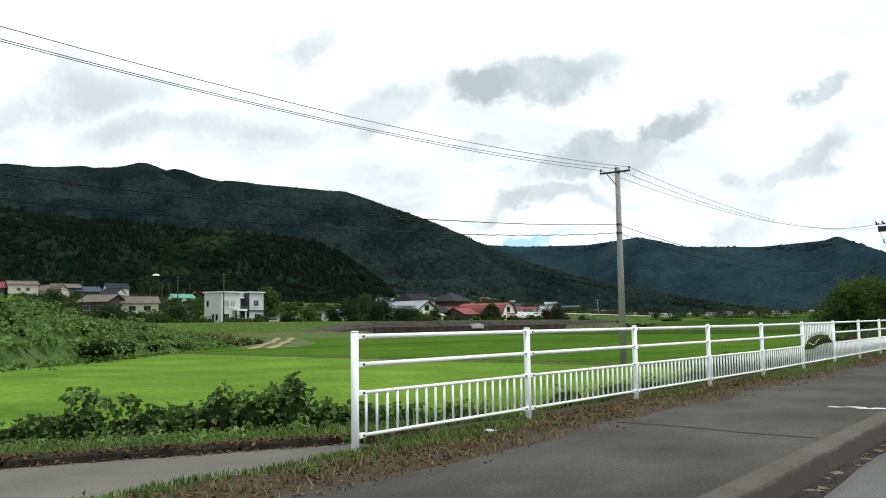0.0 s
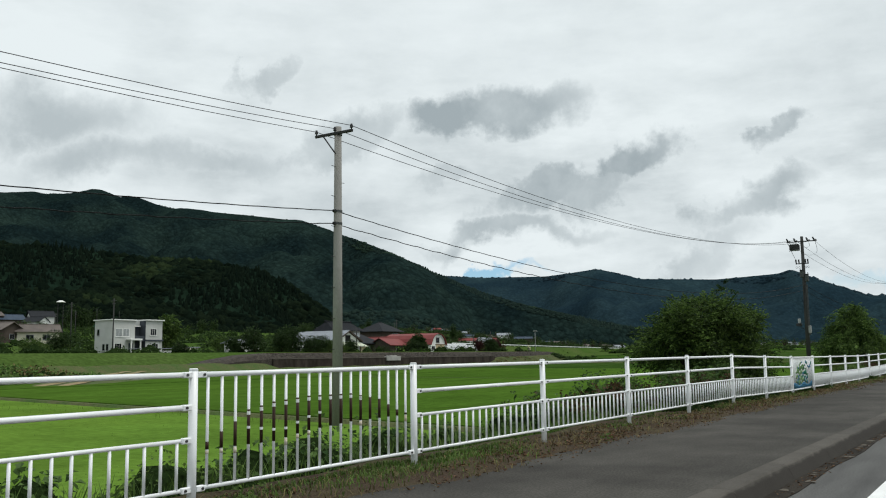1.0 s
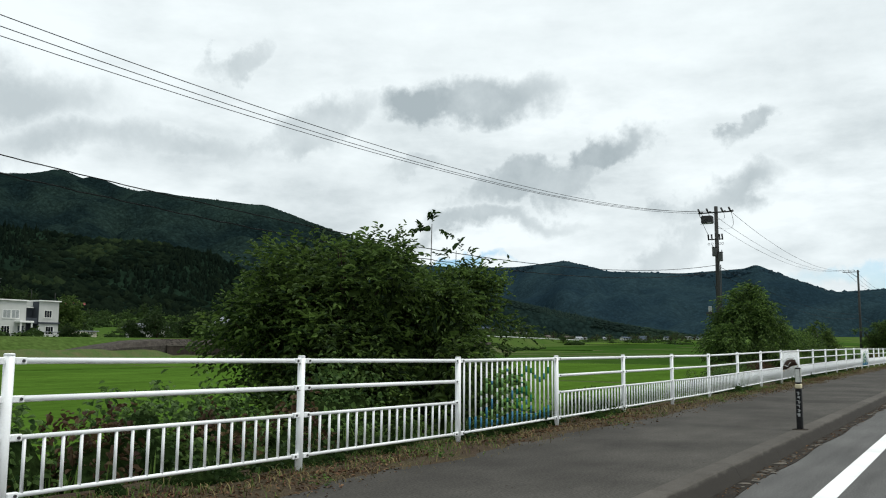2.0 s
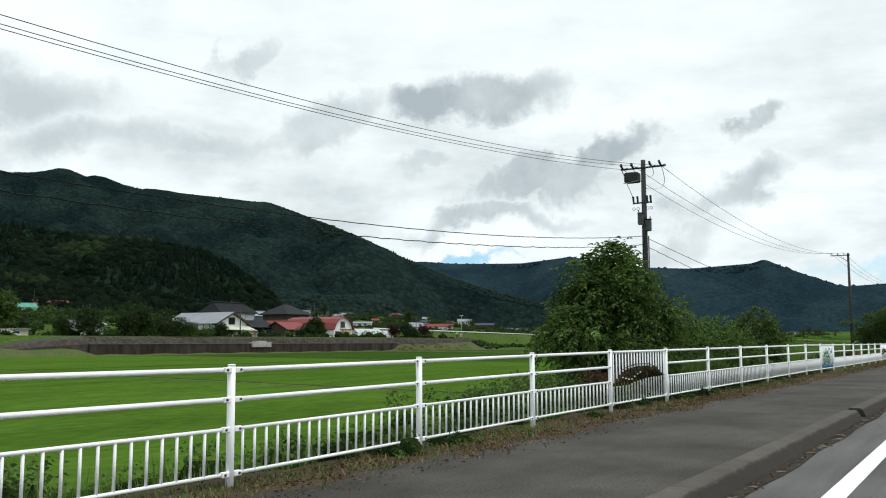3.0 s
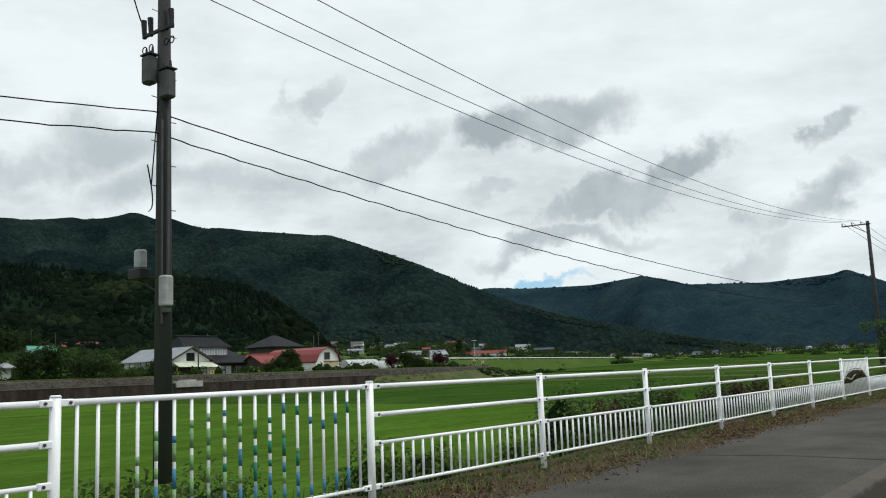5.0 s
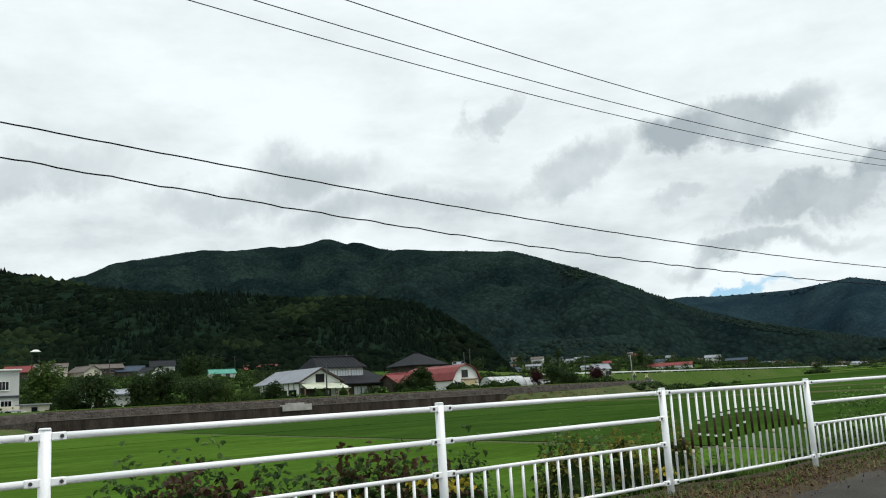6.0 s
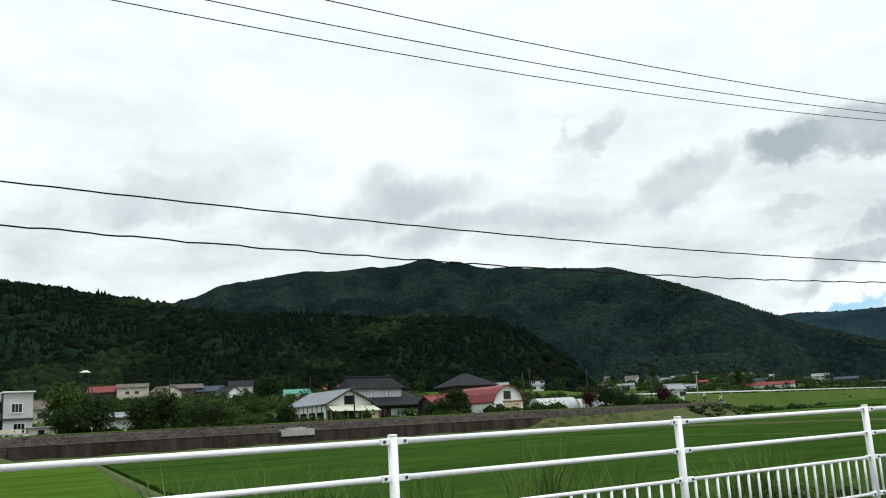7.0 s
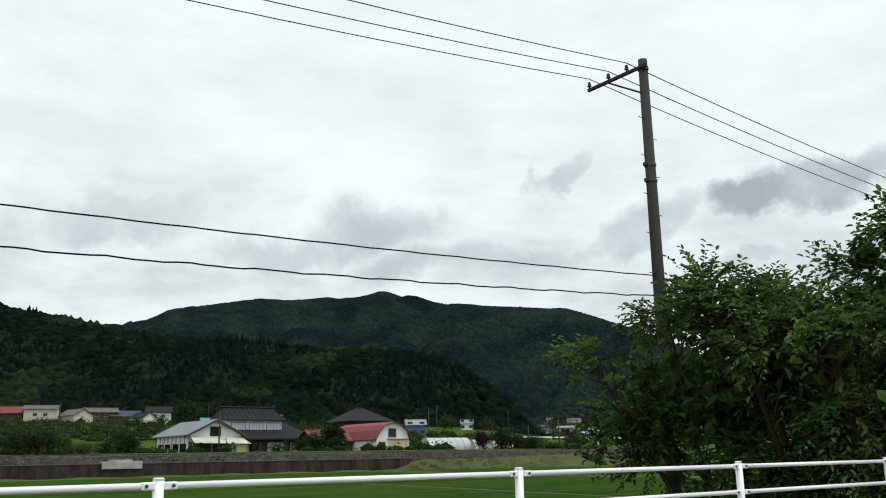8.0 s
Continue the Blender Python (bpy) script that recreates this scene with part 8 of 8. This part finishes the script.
# far hamlet at the mountain's foot
rh = random.Random(23)
LOOKS = [("wall_grey", "roof_blue", "far pale house with a blue-grey roof"), ("wall_grey", "roof_tile", "far white house with a dark roof"), ("wall_grey", "roof_grey", "far white house with a pale metal roof"), ("wall_cream", "roof_brown", "far cream house with a brown roof"), ("wall_dark", "roof_red", "far house with a red roof"), ("wall_grey", "roof_grey", "far pale shed with a grey metal roof")]
for k in range(60):
    az_ = radians(10 + 33 * (k + rh.random()) / 60 + 1.2 * math.sin(k * 0.9))
    r_ = float(np.interp(math.degrees(az_), [12, 30, 44], [1120, 980, 800])) * rh.choice((0.8, 0.88, 0.92, 0.95, 0.97, 0.99)) * rh.uniform(0.97, 1.03)
    wm, rm_, lab = LOOKS[rh.choice((0, 0, 1, 1, 2, 3, 3, 4, 5, 5))]
    for side in range(rh.choice((1, 2, 2, 3))):
        da, dr = rh.uniform(-0.014, 0.014), rh.uniform(6, 24)
        village_tree(5 - (r_ - dr) * math.sin(az_ + da), 60 + (r_ - dr) * math.cos(az_ + da), rh.uniform(2.5, 7), rh.uniform(3, 6), "leaf_far", "dark tree beside a far house", 700 + 3 * k + side, n=24)
    gable_house(lab, 5 - r_ * math.sin(az_), 60 + r_ * math.cos(az_), rh.uniform(20, 80), rh.uniform(5, 8.5), rh.uniform(4.5, 6), rh.uniform(1.6, 2.6), rh.uniform(1.1, 1.7), wm, rm_, WIN2[:2], over=0.4)


# poles of the village, street lamp, crossing
def small_pole(x, y, tall, label="thin grey village utility pole", arm=True, r=0.11):
    g = float(ground_z(x, y))
    t = thing("utility_pole", label, "utility pole", (x, y, g), group="village poles")
    part("shaft", tube_bm((0, 0, -0.3), (0, 0, tall), r * 1.3, r, n=10), "pole_backlit", t, smooth=True)
    if arm:
        part("crossarm", box_bm((-0.7, -0.05, tall - 0.5), (0.7, 0.05, tall - 0.4)), "steel", t)
        part("crossarm", box_bm((-0.5, -0.05, tall - 1.1), (0.5, 0.05, tall - 1.0)), "steel", t)
    return t


for x, y, tall, arm in ((-142, 118.3, 11.4, True), (-170, 128, 10.5, True), (-135, 184, 6.4, False), (-260, 190, 9, True), (-380, 283, 11, True), (-372, 290, 10, False), (-160, 206, 9, True), (-180, 262, 10, True), (-178, 258, 9, False), (-230, 330, 9, True), (-300, 420, 12, True), (-260, 420, 9, False), (-150, 276, 7, False), (-152, 268, 5.5, False), (-210, 128, 9, True), (-225, 160, 8, True)):
    small_pole(x, y, tall, arm=arm)
lamp = thing("street_lamp", "tall street lamp with a wide flat white head", "street lamp", (-218, 156, float(ground_z(-218, 156))), group="village poles")
part("shaft", tube_bm((0, 0, -0.3), (0, 0, 11.0), 0.12, 0.09, n=10), "dark_steel", lamp)
part("shaft", tube_bm((0, 1.6, -0.3), (0, 1.6, 11.0), 0.12, 0.09, n=10), "dark_steel", lamp)
part("head", tube_bm((0, 0.8, 11.0), (0, 0.8, 11.5), 1.3, 0.45, n=18), "wall_white", lamp, "flat white conical head")


def crossing_signal(x, y):
    g = float(ground_z(x, y)) + 0.6
    t = thing("crossing_signal", "striped railway crossing signal on a post", "signal", (x, y, g), group="level crossing")
    part("post", tube_bm((0, 0, -1.5), (0, 0, 3.6), 0.09, n=10), "dark_steel", t)
    for a in (35, -35):
        bm = box_bm((-0.05, -0.75, -0.09), (0.05, 0.75, 0.09))
        bmesh.ops.transform(bm, matrix=Matrix.Translation((0.1, 0, 3.4)) @ Matrix.Rotation(radians(a), 4, "X"), verts=bm.verts)
        part("cross_board", bm, "cream_paint", t)
    for s in (-0.45, 0.45):
        part("lamp_hood", tube_bm((0.05, s, 2.5), (0.25, s, 2.5), 0.2, n=12), "dark_steel", t)
    return t


crossing_signal(-138, 281)
crossing_signal(-146, 297)
cab = thing("relay_cabinet", "grey-white relay cabinet beside the railway crossing", "cabinet", (-137, 286, 0.4), 15, group="level crossing")
part("body", box_bm((-0.6, -0.9, -1.2), (0.6, 0.9, 1.9), 0.04), "pale_steel", cab)
part("roof", box_bm((-0.7, -1.0, 1.9), (0.7, 1.0, 2.0), 0.02), "steel", cab)
block = thing("culvert_head", "pale concrete culvert head set in the retaining wall", "culvert", (-104.9, 159.0, 0.0))
part("slab", box_bm((-0.6, -2.4, 0.35), (0.15, 2.4, 1.25), 0.04), "pale_concrete", block)
part("cap", box_bm((-0.8, -1.5, 1.25), (0.1, 1.2, 1.45), 0.03), "pale_concrete", block)


# far lane on a low embankment, with its white guard rail
LANE_A, LANE_B = Vector((-160, 267, 4.9)), Vector((-277, 702, 5.1))
lane_way = (LANE_B - LANE_A).normalized()
lane_side = Vector((lane_way.y, -lane_way.x, 0)).normalized()
lv, lf = [], []
for k in range(31):
    p = LANE_A.lerp(LANE_B, k / 30)
    for off in (-9.0, -2.8, 0.6, 7.0):
        q = p + lane_side * off
        low = abs(off) > 5
        lv.append((q.x, q.y, min(p.z, float(ground_z(q.x, q.y)) - 0.4) if low else p.z))
for k in range(30):
    for j in range(3):
        i = k * 4 + j
        lf.append((i, i + 1, i + 5, i + 4))
tagged(link_mesh("lane_embankment", lv, lf, "ground", smooth=False), "low grassy embankment carrying the far lane", kind="structure")


def far_rail():
    t = thing("guard_rail", "long white guard rail along the far lane", "guard rail", tuple(LANE_A), group="")
    n = 60
    step = (LANE_B - LANE_A) / n
    for k in range(n + 1):
        p = step * k
        part("post", tube_bm((p.x, p.y, p.z - 0.4), (p.x, p.y, p.z + 0.78), 0.06, n=6), "white_paint", t)
        if k:
            bm = box_bm((-0.04, 0, -0.16), (0.04, step.length, 0.16))
            bmesh.ops.transform(bm, matrix=Matrix.Translation(p - step + Vector((0, 0, 0.62))) @ lane_way.to_track_quat("Y", "Z").to_matrix().to_4x4(), verts=bm.verts)
            part("beam", bm, "white_paint", t)
    return t


far_rail()
